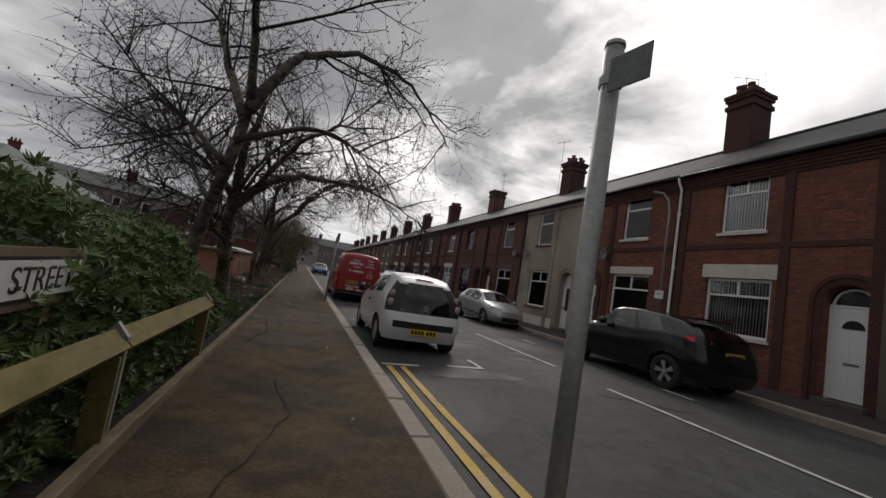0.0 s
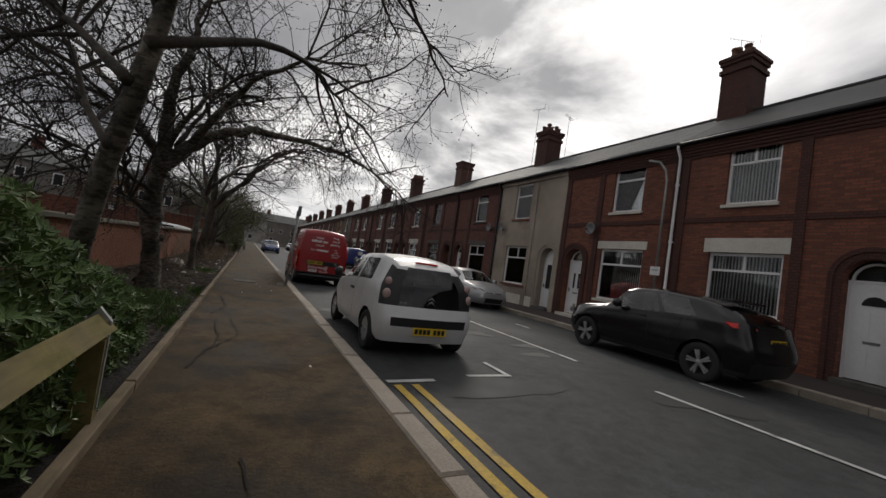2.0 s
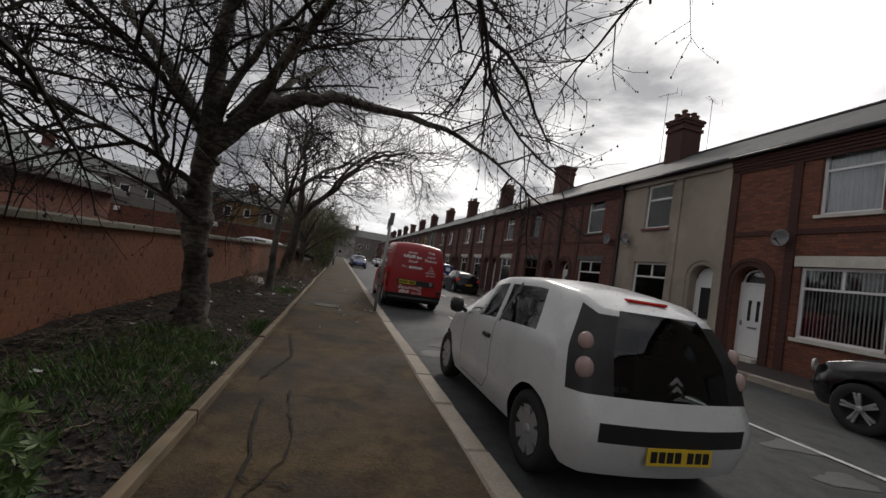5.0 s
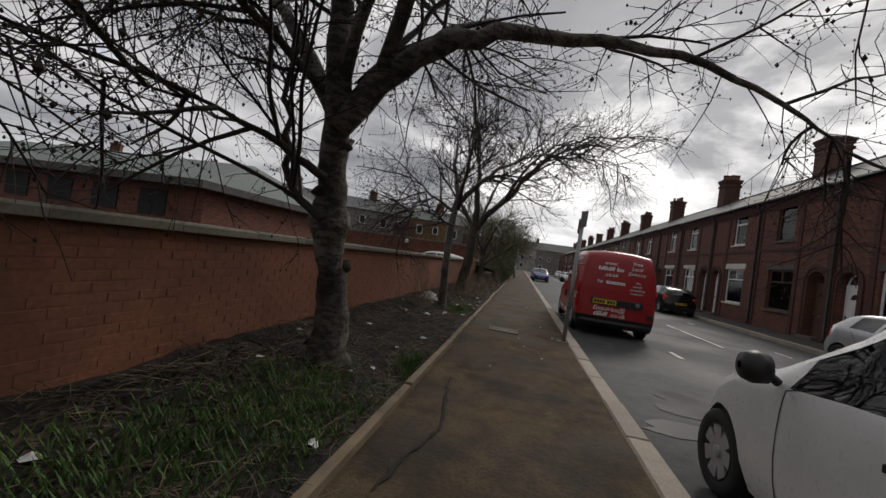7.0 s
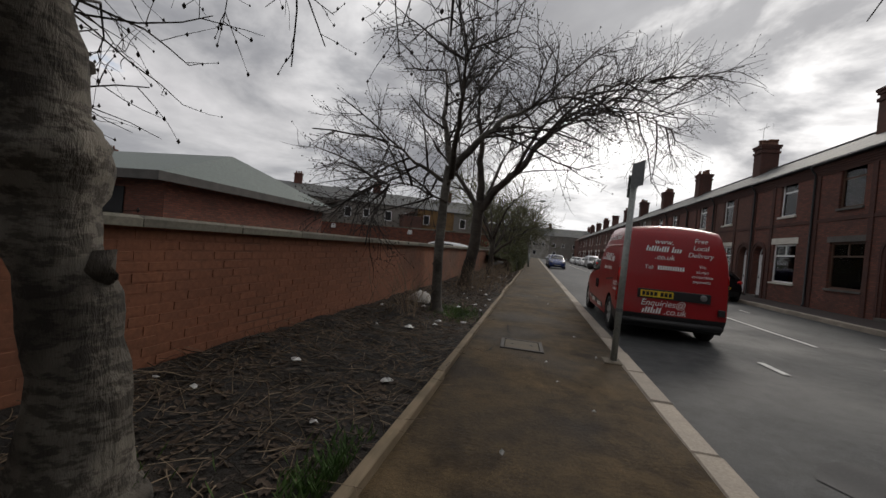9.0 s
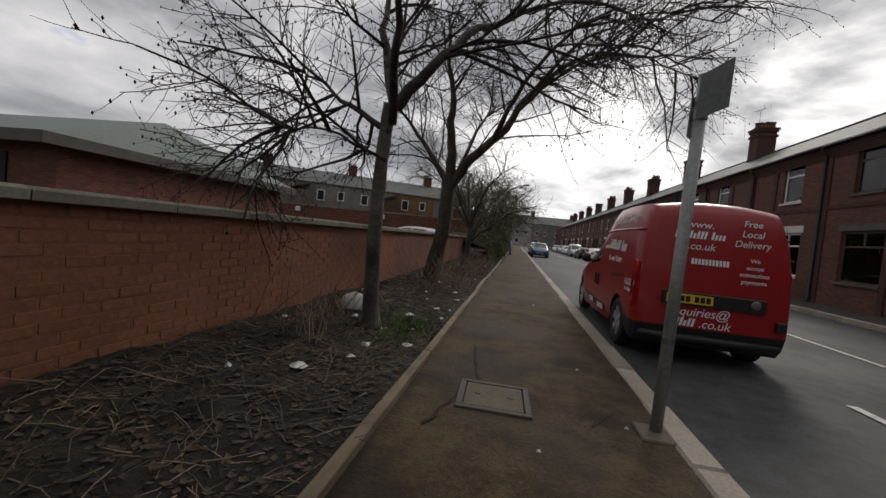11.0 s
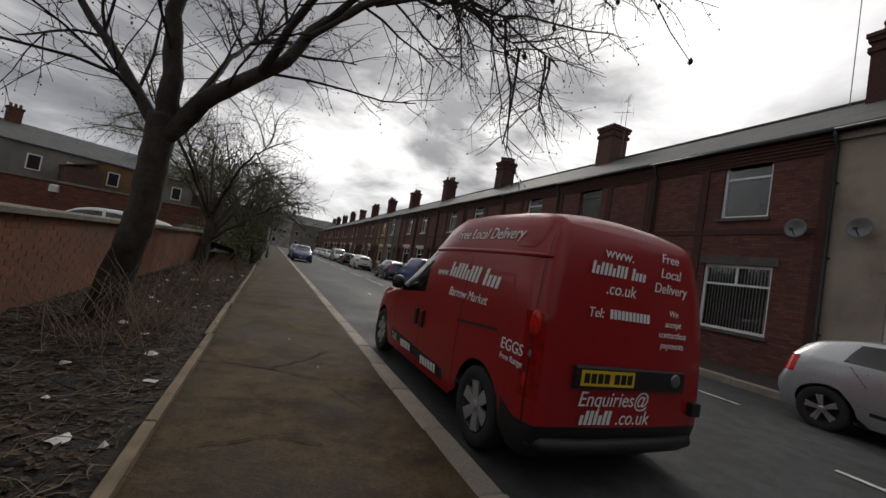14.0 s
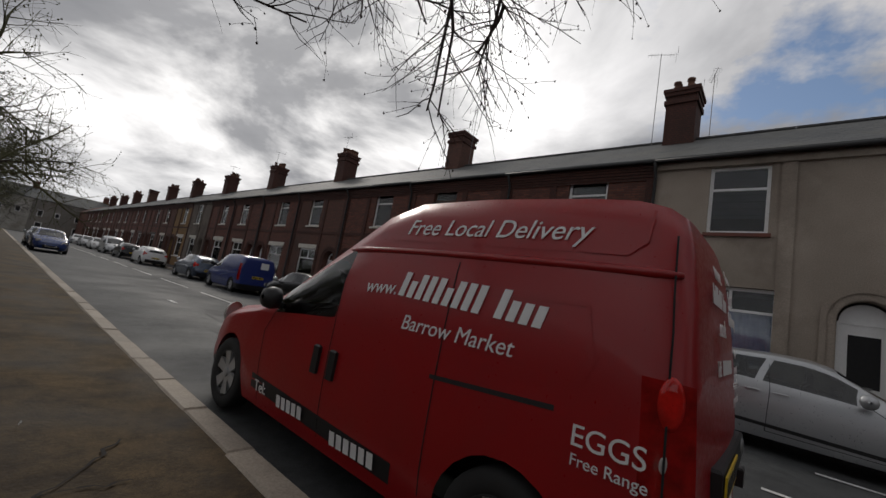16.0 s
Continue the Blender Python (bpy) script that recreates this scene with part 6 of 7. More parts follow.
# thick tree with peeling bark and a burr
bare_tree("thick old tree with banded peeling bark and burrs", [(-1.86, 11.47, -0.05, 0.25), (-1.86, 11.45, 0.25, 0.165), (-1.90, 11.42, 0.8, 0.135), (-1.95, 11.36, 1.15, 0.14), (-1.98, 11.34, 1.38, 0.185), (-1.97, 11.30, 1.6, 0.135), (-1.96, 11.2, 2.0, 0.12), (-1.90, 11.07, 2.45, 0.125)],
          [[(-1.90, 11.05, 2.45, 0.06), (-1.5, 10.6, 3.2, 0.04), (-0.9, 10.3, 3.9, 0.015)], [(-1.75, 11.1, 2.6, 0.045), (-1.5, 11.7, 3.5, 0.03), (-1.2, 12.3, 4.5, 0.012)], [(-1.95, 11.1, 2.4, 0.045), (-2.5, 10.6, 2.9, 0.03), (-3.2, 10.1, 3.2, 0.012)], [(-1.90, 11.05, 2.2, 0.13), (-1.30, 11.15, 2.9, 0.10), (-0.50, 11.45, 3.3, 0.07), (0.70, 11.85, 3.4, 0.045), (2.10, 12.35, 3.2, 0.025), (3.10, 12.85, 2.8, 0.01)], [(-1.88, 11.05, 2.3, 0.12), (-1.90, 10.85, 3.3, 0.085), (-1.70, 10.65, 4.4, 0.05), (-1.50, 10.45, 5.4, 0.02)], [(-1.90, 11.05, 2.3, 0.09), (-2.60, 11.25, 3.2, 0.06), (-3.40, 11.45, 4.0, 0.03), (-4.20, 11.65, 4.3, 0.012)], [(-1.60, 11.10, 2.6, 0.07), (-1.00, 10.35, 3.4, 0.05), (-0.20, 9.55, 4.0, 0.03), (0.90, 9.05, 4.1, 0.012)], [(-1.50, 11.15, 2.8, 0.06), (-1.20, 12.05, 3.7, 0.04), (-0.90, 13.05, 4.4, 0.02)], [(-1.92, 11.05, 1.75, 0.04), (-2.40, 10.85, 2.0, 0.03), (-2.80, 10.55, 2.15, 0.015), (-3.20, 10.15, 2.1, 0.008)], [(-1.95, 11.15, 1.4, 0.04), (-2.28, 11.05, 1.7, 0.035), (-2.35, 11.00, 2.4, 0.025), (-2.45, 10.95, 3.0, 0.012)]],
          12, "bark_birch", 1.0, -0.04, knots=8, density=(-0.30, 5.45, 8, 10))
# slim smooth tree
bare_tree("slim tree with smooth grey banded bark", [(-1.82, 16.78, -0.05, 0.13), (-1.83, 16.75, 0.3, 0.09), (-1.86, 16.72, 1.2, 0.08), (-1.84, 16.68, 2.0, 0.073), (-1.78, 16.62, 2.5, 0.073)],
          [[(-1.72, 16.60, 2.45, 0.07), (-1.26, 16.62, 3.0, 0.05), (-0.66, 16.82, 3.5, 0.03), (0.14, 17.12, 3.9, 0.012)], [(-1.73, 16.62, 2.45, 0.06), (-1.96, 16.72, 3.3, 0.04), (-2.06, 16.92, 4.2, 0.015)], [(-1.74, 16.62, 2.3, 0.05), (-1.56, 16.02, 3.0, 0.035), (-1.36, 15.42, 3.9, 0.012)], [(-1.76, 16.62, 2.2, 0.04), (-2.46, 16.82, 2.6, 0.025), (-3.06, 17.02, 3.0, 0.01)], [(-1.78, 16.64, 1.9, 0.02), (-2.36, 16.32, 2.1, 0.012), (-2.86, 16.12, 2.05, 0.006)]],
          13, "bark_pale", 0.95, -0.02, knots=1, density=(-0.06, 5.02, 8, 9))
# spreading tree whose limb reaches over the road
bare_tree("dark spreading tree with a limb over the footway", [(-2.10, 21.3, -0.05, 0.25), (-2.08, 21.27, 0.5, 0.175), (-1.95, 21.22, 1.3, 0.155), (-1.93, 21.18, 2.0, 0.15), (-1.92, 21.15, 2.5, 0.15)],
          [[(-1.92, 21.15, 2.2, 0.12), (-1.45, 21.1, 2.85, 0.10), (-0.95, 21.1, 3.4, 0.085), (-0.2, 21.2, 4.5, 0.06), (0.7, 21.3, 5.2, 0.04), (1.8, 21.5, 5.5, 0.025), (3.0, 21.8, 5.2, 0.012)], [(-0.6, 21.1, 3.9, 0.04), (0.3, 20.6, 4.6, 0.028), (1.4, 20.2, 4.7, 0.018), (2.5, 19.9, 4.2, 0.008)], [(0.2, 21.25, 4.8, 0.03), (1.2, 20.7, 5.0, 0.02), (2.3, 20.6, 4.6, 0.008)], [(-1.88, 21.15, 2.40, 0.12), (-1.93, 21.00, 3.40, 0.09), (-2.03, 20.80, 4.50, 0.05), (-2.13, 20.60, 5.70, 0.02)], [(-1.93, 21.15, 2.30, 0.08), (-2.63, 21.30, 3.20, 0.05), (-3.43, 21.50, 4.10, 0.02)], [(-1.03, 21.10, 3.30, 0.06), (-0.53, 20.20, 4.10, 0.04), (0.27, 19.30, 4.70, 0.025), (1.27, 18.70, 4.80, 0.012)], [(-0.43, 21.10, 4.15, 0.05), (0.37, 20.30, 4.90, 0.03), (1.47, 19.80, 5.20, 0.015), (2.57, 19.50, 4.90, 0.008)], [(-1.73, 21.20, 2.60, 0.05), (-1.53, 22.10, 3.70, 0.035), (-1.23, 23.10, 4.70, 0.015)]],
          14, "bark_dark", 1.1, -0.05, density=(-0.03, 3.90, 8.50, 10))
for i, (x, y, s, tw) in enumerate(((-2.15, 27.6, 0.95, "twig_green"), (-2.6, 31.5, 1.0, "twig_green"), (-1.9, 35.5, 1.0, "twig_green"), (-2.4, 41.0, 1.1, "twig"), (-2.0, 47.5, 1.1, "twig_green"), (-2.8, 55.0, 1.2, "twig"), (-2.4, 64.0, 1.2, "twig_green"))):
    r = random.Random(40 + i)
    limbs = []
    for k in range(6):
        a = k * 1.05 + r.uniform(-0.3, 0.3)
        R, H = r.uniform(1.2, 2.2) * s, r.uniform(1.6, 3.2) * s
        b = (x + 0.05, y, (1.0 + 0.15 * k) * s)
        limbs.append([(*b, 0.06 * s), (x + R * 0.4 * math.cos(a), y + R * 0.4 * math.sin(a), b[2] + H * 0.45, 0.045 * s), (x + R * 0.8 * math.cos(a), y + R * 0.8 * math.sin(a), b[2] + H * 0.8, 0.025 * s), (x + R * 1.2 * math.cos(a), y + R * 1.2 * math.sin(a), b[2] + H, 0.01)])
    bare_tree("bare tree in the overgrown verge with greenish buds", [(x, y, -0.05, 0.17 * s), (x + 0.02, y, 0.6, 0.12 * s), (x + 0.05, y, 1.5 * s, 0.10 * s), (x + 0.1, y, 2.3 * s, 0.08 * s)], limbs, 50 + i, "bark_dark", 0.95 * s, -0.02, 0.5, (0, 6, 7, 8), tw)


def shrub(name, label, x0, x1, y0, y1, top, n, seed, leaf_mat, size, core=True, base_z=0.0):
    """A leafy mass: rosettes of leaves over its outer skin; a dark sheet stands for the stems and shade within."""
    r = random.Random(seed)
    s = thing(name, label, "shrub", ((x0 + x1) / 2, (y0 + y1) / 2, base_z))
    o = Vector(((x0 + x1) / 2, (y0 + y1) / 2, base_z))
    st = Strips()
    for i in range(n):
        y = r.uniform(y0, y1)
        u = r.random()
        h = top(y) * (1 + 0.16 * noise.noise(Vector((y * 1.3, seed, 0.4))) + 0.10 * noise.noise(Vector((y * 3.7, seed, 2.4))))
        a = r.uniform(0.0, 1.0)
        # over the top and down the side towards the footway
        if a < 0.5:
            x, z = x1 - (x1 - x0) * r.random() ** 1.4, h * (1 - 0.06 * r.random())
            z *= 1 - 0.35 * max(0, (x - (x1 - 0.35)) / 0.35) ** 2
        else:
            z = h * r.uniform(0.03, 0.98)
            x = x1 - 0.22 * (z / h) ** 2 + 0.09 * noise.noise(Vector((y * 2.2, z * 2.5, seed)))
        x += r.gauss(0, 0.05)
        z += r.gauss(0, 0.04)
        c = Vector((x, y + r.gauss(0, 0.02), max(0.02, z))) - o
        outw = Vector((0.7 if a >= 0.5 else 0.25, r.uniform(-0.5, 0.3), 0.8)).normalized()
        outw = (outw + Vector((r.gauss(0, 0.35), r.gauss(0, 0.35), r.gauss(0, 0.3)))).normalized()
        t1 = outw.orthogonal().normalized()
        for k in range(7):
            d = (Matrix.Rotation(k * 0.9 + u * 6, 3, outw) @ t1) * r.uniform(0.7, 1.1) + outw * r.uniform(0.3, 0.9)
            st.leaf(c, d, size * r.uniform(0.7, 1.2), size * 0.33, outw)
    tagged(st.g.add("leaves", leaf_mat, s), kind="stuff")
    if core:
        # a dark sheet under the leaves, painting the shade between them
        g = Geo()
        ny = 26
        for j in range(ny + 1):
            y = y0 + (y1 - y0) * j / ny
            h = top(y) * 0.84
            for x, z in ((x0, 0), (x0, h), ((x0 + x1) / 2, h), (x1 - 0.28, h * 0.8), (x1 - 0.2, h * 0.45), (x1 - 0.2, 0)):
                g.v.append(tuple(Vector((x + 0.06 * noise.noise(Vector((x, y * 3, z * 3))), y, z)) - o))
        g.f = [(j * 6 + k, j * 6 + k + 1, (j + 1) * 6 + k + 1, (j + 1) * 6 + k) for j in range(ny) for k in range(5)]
        g.add("inner_mass", "deadleaf_shade", s)
    return s


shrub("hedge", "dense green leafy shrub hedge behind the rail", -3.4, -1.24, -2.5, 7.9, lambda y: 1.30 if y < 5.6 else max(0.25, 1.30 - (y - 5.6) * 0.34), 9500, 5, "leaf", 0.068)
for y, h in ((34.0, 1.6), (38.0, 1.8), (43.0, 2.2), (50.0, 2.4), (60.0, 2.6)):
    shrub("ivy_thicket", "brown green ivy thicket on the verge", -4.0, -1.15 - (0.3 if y < 36 else 0), y - 2.2, y + 3.2, lambda yy, h=h, y=y: h * (0.75 + 0.25 * math.sin((yy - y) * 1.3)), 1500, int(y), "ivy", 0.11)


def litter_stems(name, label, y0, y1, n, mat, seed, ln=(0.08, 0.4), flat=0.25, category="dead stems"):
    r = random.Random(seed)
    st = Strips()
    for i in range(n):
        x, y = r.uniform(-2.8, EDGE - 0.12), r.uniform(y0, y1)
        z = verge_z(x, y) + 0.004
        a = r.uniform(0, 6.28)
        L = r.uniform(*ln)
        q = wander(r, Vector((x, y, z)), Vector((math.cos(a), math.sin(a), r.uniform(0, flat))), L, 3, 0.3, -0.05)
        q = [Vector((p.x, p.y, max(p.z, verge_z(p.x, p.y) + 0.003))) for p in q]
        st.stem(q, r.uniform(0.002, 0.0045), 0.0015)
    return tagged(st.g.add(name, mat), label, category, kind="stuff")


litter_stems("dead_stems", "pale dead stems strewn over the verge", 8.5, 40, 5600, "deadstem", 3)
litter_stems("dead_twigs", "dark twigs strewn over the verge", 8.5, 40, 3500, "bark_dark", 4)
r = random.Random(9)
st = Strips()
for i in range(16000):
    x, y = r.uniform(-2.8, EDGE - 0.1), r.uniform(7.5, 36)
    z = verge_z(x, y) + 0.006
    a = r.uniform(0, 6.28)
    st.leaf(Vector((x, y, z)), Vector((math.cos(a), math.sin(a), r.uniform(0, 0.4))), r.uniform(0.03, 0.08), 0.035, Vector((0, 0, 1)))
tagged(st.g.add("fallen_leaves", "deadleaf_shade"), "rotting brown leaves on the verge", "fallen leaves", kind="stuff")
st = Strips()
for i in range(5200):
    cx, cy, sp_ = r.choice(((-1.5, 9.6, 0.5), (-1.3, 10.3, 0.4), (-1.9, 8.9, 0.45), (-1.1, 9.0, 0.25), (-1.7, 10.8, 0.4), (-1.5, 17.0, 0.35), (-1.9, 9.9, 0.4), (-1.1, 12.0, 0.2)))
    x, y = r.gauss(cx, sp_ * 0.5), r.gauss(cy, sp_)
    if x > EDGE - 0.1 or x < -2.8:
        continue
    z = verge_z(x, y)
    a = r.uniform(0, 6.28)
    st.leaf(Vector((x, y, z)), Vector((math.cos(a) * 0.6, math.sin(a) * 0.6, 1)), r.uniform(0.05, 0.13), 0.008, Vector((math.sin(a), -math.cos(a), 0.2)))
tagged(st.g.add("grass_tufts", "grass"), "short green grass and weeds on the verge", "grass", kind="stuff")
# standing dry shoots by the wall
for i, (x, y, n) in enumerate(((-2.1, 15.9, 26), (-1.75, 20.3, 60), (-1.6, 21.2, 60), (-2.2, 17.0, 22), (-1.5, 24.6, 50), (-2.0, 26.0, 50), (-1.6, 29.0, 60))):
    rr = random.Random(70 + i)
    st = Strips()
    for k in range(n):
        a = rr.uniform(0, 6.28)
        p = Vector((rr.gauss(0, 0.22), rr.gauss(0, 0.28), 0.02))
        q = wander(rr, p, Vector((math.cos(a) * 0.5, math.sin(a) * 0.5, 1)), rr.uniform(0.4, 1.0), 5, 0.16, -0.09)
        st.stem(q, 0.005, 0.0018)
    s = thing("dry_shoots", "clump of dry leafless shoots on the verge", "shrub", (x, y, verge_z(x, y)), group="dry shoots")
    tagged(st.g.add("dry_growth", "deadstem", s), kind="stuff")
# litter
for i in range(72):
    x, y = (r.uniform(-2.7, EDGE - 0.15), r.uniform(9, 30)) if i < 62 else (r.uniform(-0.6, 0.7), r.uniform(4, 22))
    z = (verge_z(x, y) if i < 62 else 0.012) + 0.006
    g, n = Geo(), 7
    R = r.uniform(0.025, 0.085) if i < 62 else 0.02
    c = [(R * r.uniform(0.5, 1) * math.cos(6.28 * k / n), R * r.uniform(0.4, 1) * math.sin(6.28 * k / n), r.uniform(0, 0.02)) for k in range(n)]
    g.v = c + [(0, 0, r.uniform(0.015, 0.045))]
    g.f = [(k, (k + 1) % n, n) for k in range(n)]
    ob = put("litter_scrap", g.mesh("litter_scrap", "litter"), m=pose(x, y, z, 0, 0, r.uniform(0, 360)))
    tagged(ob, "crumpled pale scrap of litter on the ground", "litter", "litter scraps")
g = Geo()
g.lathe([(0, 0.24), (0.1, 0.23), (0.19, 0.15), (0.23, 0.02)], 16, "z")
g.v = [tuple(Vector(p) * (1 + 0.3 * noise.noise(Vector(p) * 5))) for p in g.v]
bo = g.add("boulder", "stone", smooth=True, m=pose(-2.25, 17.35, 0.08, 0, 0, 30))
tagged(bo, "pale lumpy stone lying by the wall", "stone")

# ---- posts, fence, sign ----
def sign_post(x, y, top, lean, plates, label, band=False):
    p = thing("sign_post", label, "sign post", (x, y, 0.0), group="sign posts")
    p.matrix_world = pose(x, y, 0.0, lean[0], lean[1], 0)
    g = Geo()
    g.tube([(0, 0, -0.1), (0, 0, top)], 0.038, 16)
    g.add("post", "galv", p, smooth=True)
    g = Geo()
    g.lathe([(top - 0.005, 0.042), (top + 0.012, 0.04), (top + 0.02, 0.001)], 16, "z")
    g.add("cap", "galv", p, smooth=True)
    for z0, z1, a, w, off in plates:
        m = Matrix.Rotation(radians(a), 4, "Z")
        g = Geo()
        g.box(off, off + w, -0.052, -0.045, z0, z1, m)
        pl = g.add("sign_plate", "signback", p)
        g = Geo()
        g.tube([(0, 0, (z0 + z1) / 2 - 0.02), (0, 0, (z0 + z1) / 2 + 0.02)], 0.046, 14)
        g.add("clamp", "galv", pl)
    if band:
        g = Geo()
        g.tube([(0, 0, 0.60), (0, 0, 0.64)], 0.041, 14)
        g.add("band", "signback", p)
    return p


sign_post(0.80, 2.43, 2.30, (0.0, 0.0), [(2.07, 2.21, -78, 0.17, 0.03)], "grey galvanised sign post with a small plate")
sign_post(0.74, 15.40, 2.38, (-1.2, 1.2), [(2.08, 2.37, -74, 0.26, 0.03), (1.98, 2.25, 232, 0.06, -0.02)], "grey galvanised sign post with two small plates", True)
g = Geo()
g.cham(-0.13, 0.13, -0.13, 0.13, -0.06, 0.014, 0.01)
tagged(g.add("post_footing", "concrete", m=pose(0.74, 15.36, 0)), "pale concrete footing round a sign post", "footing")

fence = thing("rail_fence", "low mossy timber rail fence in front of the hedge", "fence")
for y in (1.7, 3.81, 5.90):
    g = Geo()
    g.cham(-0.055, 0.055, -0.055, 0.055, -0.2, 0.50, 0.006)
    ps = g.add("fence_post", "rail", fence, m=pose(-1.10, y, 0.05, 0, 0, 4))
    g = Geo()
    g.box(-0.062, -0.056, -0.02, 0.02, 0.40, 0.62).box(0.056, 0.062, -0.02, 0.02, 0.1, 0.60).slab([(-0.062, -0.02, 0.60), (0.0, -0.02, 0.68), (0.062, -0.02, 0.60)], (0, 0.04, 0))
    g.add("strap", "galv", ps)
for a, b, dz in ((-0.8, 1.7, 0), (1.7, 3.81, 0), (3.81, 5.95, 0)):
    g = Geo()
    g.slab([(-0.085, a + 0.01, 0.54), (0.0, a + 0.01, 0.455), (0.085, a + 0.01, 0.54), (0.0, a + 0.01, 0.635)], (0, b - a - 0.02, 0))
    g.add("rail", "rail", fence, m=pose(-1.10, 0, 0.06))

sg = thing("street_name_sign", "white street name plate with black border and lettering", "sign", (-1.20, 3.03, 0.15), 3)
g = Geo()
g.box(-0.035, -0.012, -0.75, 0.62, 0.70, 0.95)
board = g.add("backing_board", "edging", sg)
g = Geo()
g.box(-0.010, -0.004, -0.72, 0.56, 0.735, 0.915)
g.add("border", "ink", board)
g = Geo()
g.box(-0.004, 0.0, -0.705, 0.545, 0.75, 0.90)
face_ = g.add("face", "white", board)
words("STREET", 0.145, "ink", face_, plane_m((0.0005, 0.25, 0.775), (0, 1, 0), (0, 0, 1)))
bars([0.075, 0.075, 0.075, 0.075, 0.075], 0.105, 0.025, "ink", face_, plane_m((0.0005, -0.40, 0.775), (0, 1, 0), (0, 0, 1)), "name_bars")
for y in (-0.5, 0.42):
    g = Geo()
    g.box(-0.09, -0.04, y - 0.03, y + 0.03, -0.1, 0.95)
    g.add("leg", "edging", sg)
# far lamp pole on the near side
lp = thing("street_lamp", "tall grey street lamp column by the verge", "street lamp", (-0.72, 46.0, 0))
Geo().tube([(0, 0, -0.1), (0, 0, 1.2)], 0.08, 10).tube([(0, 0, 1.2), (0, 0, 5.6), (0.1, 0, 5.8), (0.6, 0, 5.9)], 0.045, 10).add("column", "galv", lp, smooth=True)
Geo().cham(0.55, 0.95, -0.09, 0.09, 5.84, 5.96, 0.03).add("lantern", "signback", lp)

# ---- beyond the wall and at the street's end ----
def back_row(name, label, a, b, eave, ridge, depth, mat, n, seed, outrig=True):
    """A row of houses from point a to point b, seen from the side that faces the camera."""
    r = random.Random(seed)
    u = Vector((b[0] - a[0], b[1] - a[1], 0))
    L = u.length
    u.normalize()
    m = Matrix(((u.x, -u.y, 0, a[0]), (u.y, u.x, 0, a[1]), (0, 0, 1, 0), (0, 0, 0, 1)))
    w = L / n
    for i in range(n):
        h = thing(name, label, "house", group=name + " row")
        h.matrix_world = m @ Matrix.Translation((i * w, 0, 0))
        Geo().box(0, w - 0.003, 0, depth, -0.4, eave).add("wall", mat if i % 4 else r.choice((mat, "render_pale", "render_pale", "brick_y")), h)
        g = Geo()
        g.slab([(0, -0.2, eave), (w - 0.003, -0.2, eave), (w - 0.003, depth / 2, ridge), (0, depth / 2, ridge)], (0, 0, 0.1)).slab([(0, depth / 2, ridge), (w - 0.003, depth / 2, ridge), (w - 0.003, depth + 0.2, eave), (0, depth + 0.2, eave)], (0, 0, 0.1))
        roof = g.add("roof", "slate", h)
        if i % 2 == 0:
            g = Geo()
            g.box(w - 0.5, w + 0.5, depth / 2 - 0.4, depth / 2 + 0.4, eave, ridge + 1.1).box(w - 0.58, w + 0.58, depth / 2 - 0.48, depth / 2 + 0.48, ridge + 1.1, ridge + 1.25)
            ch = g.add("chimney", "brick_b", roof)
            for k in range(3):
                Geo().lathe([(ridge + 1.25, 0.12), (ridge + 1.6, 0.09), (ridge + 1.62, 0.001)], 8, "z", (w - 0.3 + k * 0.3, depth / 2, 0)).add("chimney_pot", "pot", ch)
        for x, z0, z1, ww in ((w * 0.25, 3.7, 5.0, 0.9), (w * 0.70, 3.9, 5.0, 0.8), (w * 0.28, 1.0, 2.4, 1.1)):
            wi = put("window", None, h)
            Geo().box(x - ww / 2, x + ww / 2, -0.06, -0.001, z0, z0 + 0.09).box(x - ww / 2, x + ww / 2, -0.06, -0.001, z1 - 0.09, z1).box(x - ww / 2, x - ww / 2 + 0.09, -0.058, -0.001, z0 + 0.09, z1 - 0.09).box(x + ww / 2 - 0.09, x + ww / 2, -0.058, -0.001, z0 + 0.09, z1 - 0.09).add("frame", "upvc", wi)
            # opaque pane, coloured as the unlit room behind it
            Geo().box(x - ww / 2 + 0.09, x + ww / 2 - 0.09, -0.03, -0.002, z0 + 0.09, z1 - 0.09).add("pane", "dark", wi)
        if outrig and i % 2:
            g = Geo()
            g.box(w * 0.55, w * 1.0 - 0.02, -3.2, -0.01, -0.4, eave - 1.2)
            g.slab([(w * 0.53, -3.3, eave - 1.2), (w - 0.02, -3.3, eave - 0.4), (w - 0.02, -0.01, eave - 0.4), (w * 0.53, -0.01, eave - 1.2)], (0, 0, 0.1))
            g.add("rear_wing", r.choice((mat, "render", "brick_c")), h)


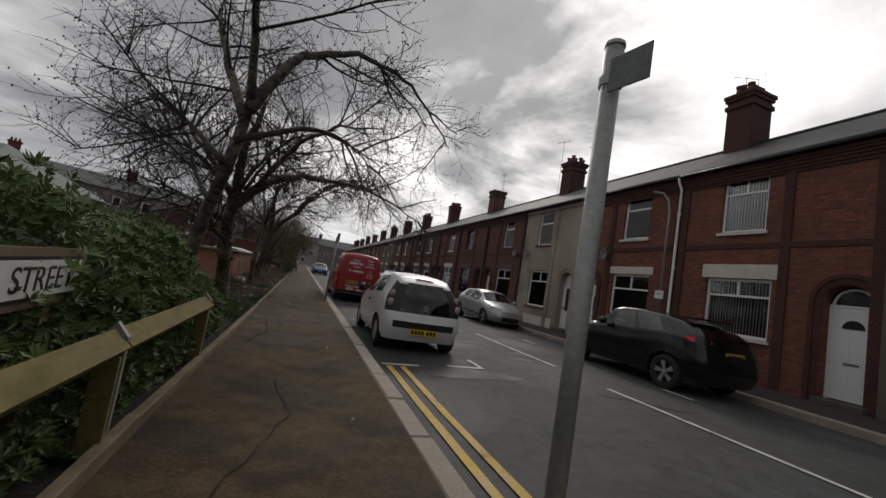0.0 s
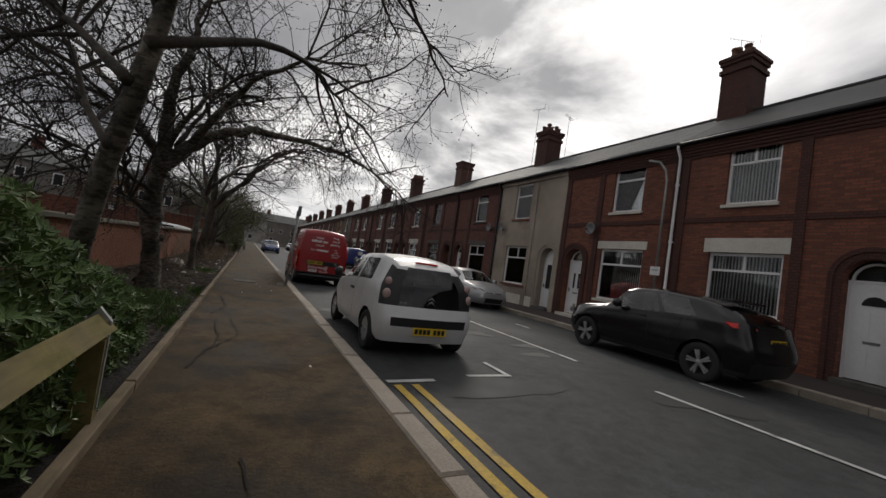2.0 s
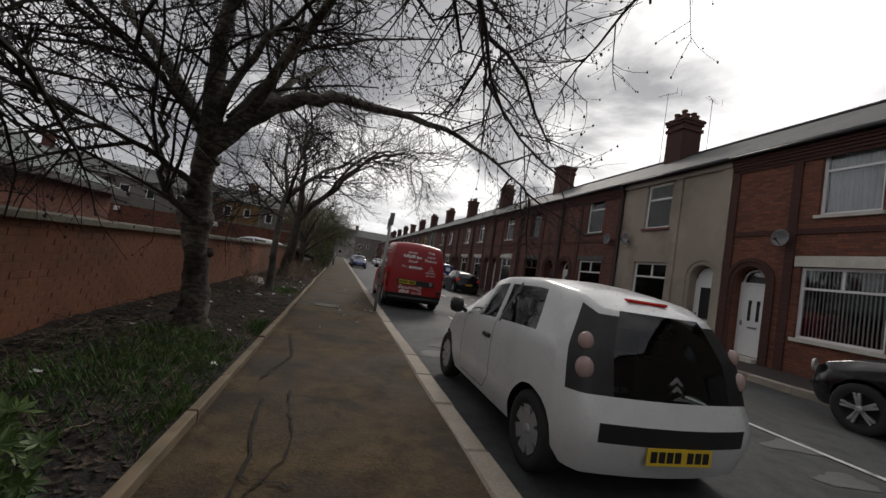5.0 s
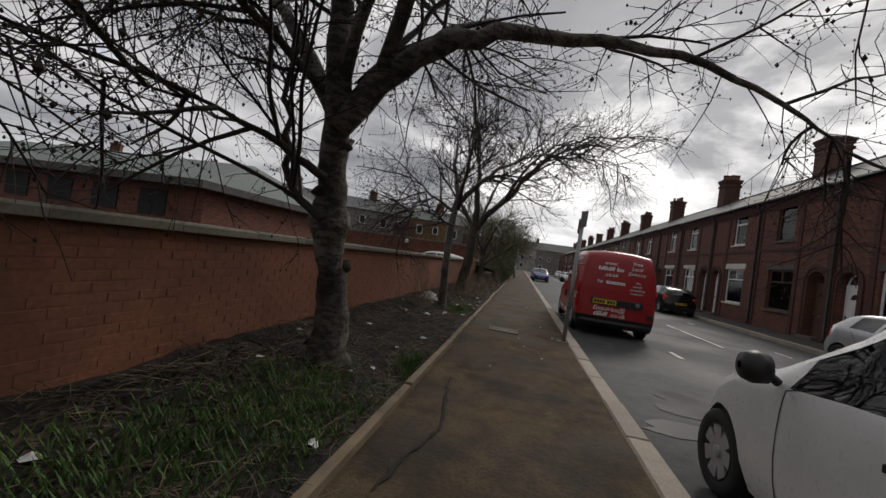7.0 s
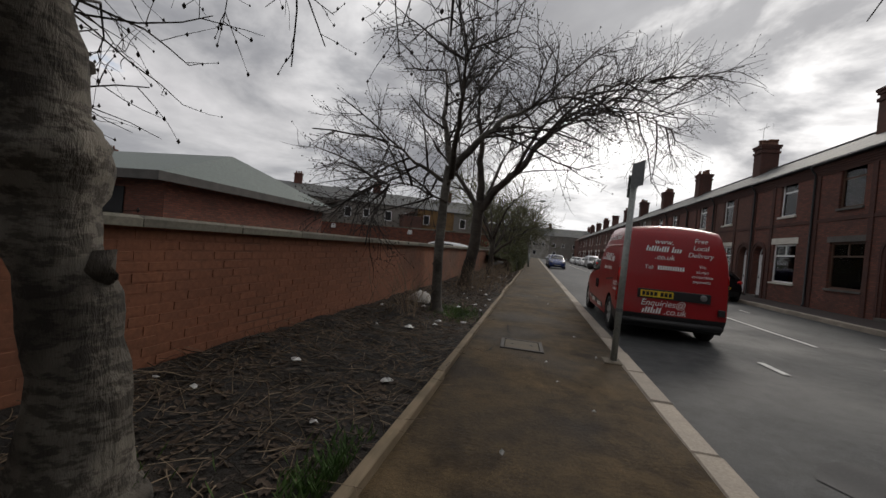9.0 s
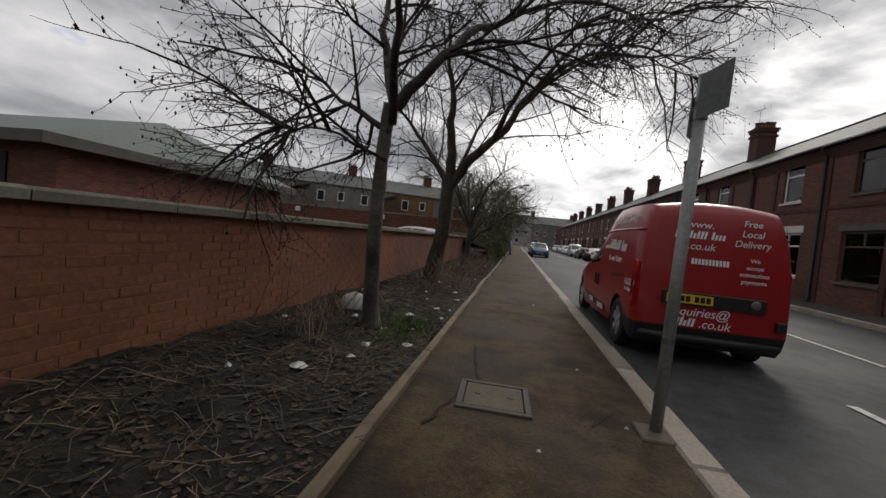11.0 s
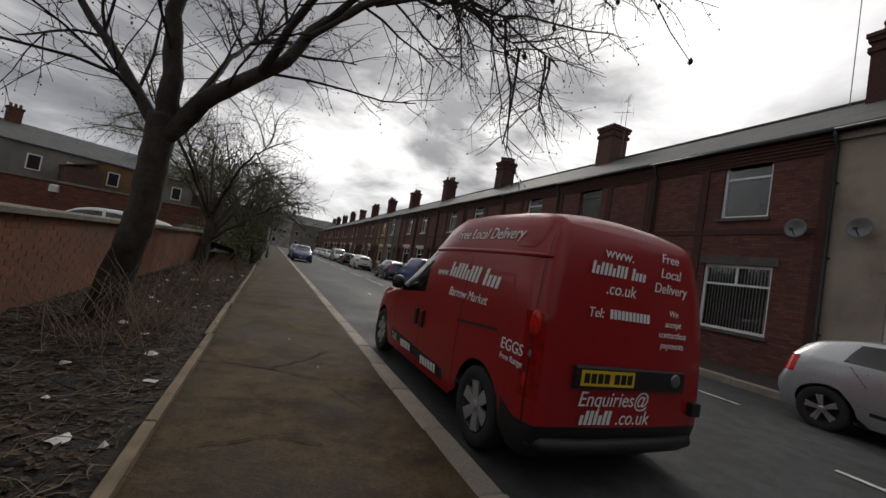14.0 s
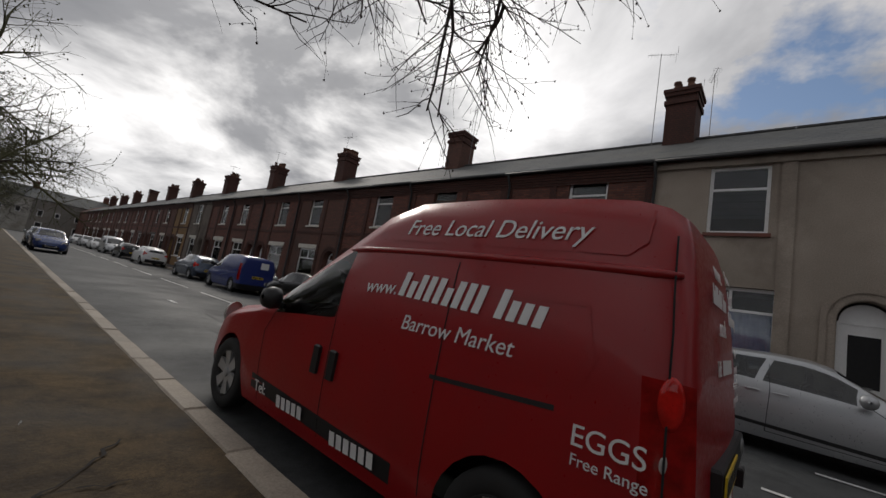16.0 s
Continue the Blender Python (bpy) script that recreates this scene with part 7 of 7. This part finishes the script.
back_row("rear_terrace_house", "grey two storey terraced house seen over the yard wall", (-52, 40), (-7, 66), 5.7, 7.6, 8.0, "backwall", 10, 3)
back_row("end_terrace_house", "grey terraced house closing the end of the street", (-26, 138), (52, 138), 7.2, 9.8, 9.0, "backwall", 13, 4, False)
yw = thing("yard_wall", "tall red brick wall at the back of the yard", "wall", kind="structure")
g = Geo()
g.box(-48, -3.4, 37.0, 37.3, -0.3, 2.15)
g.add("brickwork", "brick_a", yw)
g = Geo()
g.box(-48, -3.38, 36.95, 37.35, 2.152, 2.24)
g.add("coping", "coping", yw)
for x in (-9, -15, -22):
    wl_ = thing("wall_light", "small white fitting on the yard wall", "wall light", (x, 36.93, 1.75), group="yard wall fittings")
    Geo().cham(-0.14, 0.14, -0.12, 0.065, 0, 0.3, 0.05).add("case", "white", wl_)
sh = thing("low_shed", "low orange brick shed with a grey green roof", "shed")
Geo().box(-30, -12.5, 21, 31, -0.3, 2.6).add("wall", "brick_a", sh)
g = Geo()
g.slab([(-30.4, 20.4, 2.6), (-12.1, 20.4, 2.6), (-14.5, 26, 4.3), (-30.4, 26, 4.3)], (0, 0, 0.12)).slab([(-12.1, 20.4, 2.6), (-12.1, 31.6, 2.6), (-14.5, 26, 4.3)], (0, 0, 0.12)).slab([(-30.4, 26, 4.3), (-14.5, 26, 4.3), (-12.1, 31.6, 2.6), (-30.4, 31.6, 2.6)], (0, 0, 0.12))
g.add("roof", "shedroof", sh)
Geo().box(-30.4, -12.0, 20.3, 20.42, 2.42, 2.72).box(-12.1, -12.0, 20.42, 31.6, 2.42, 2.72).add("fascia", "stonegrey", sh)
# shed windows: flat near-black sheets, the dark inside painted on
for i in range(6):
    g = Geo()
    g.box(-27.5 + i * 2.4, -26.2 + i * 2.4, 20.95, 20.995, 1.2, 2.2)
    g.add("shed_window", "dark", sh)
# houses behind the camera, so that the street is closed
g = Geo()
g.box(-40, 40, -40, -32, -0.3, 8)
tagged(g.add("backdrop_houses", "brick_c"), "brick houses across the end of the street behind", "houses", kind="structure")
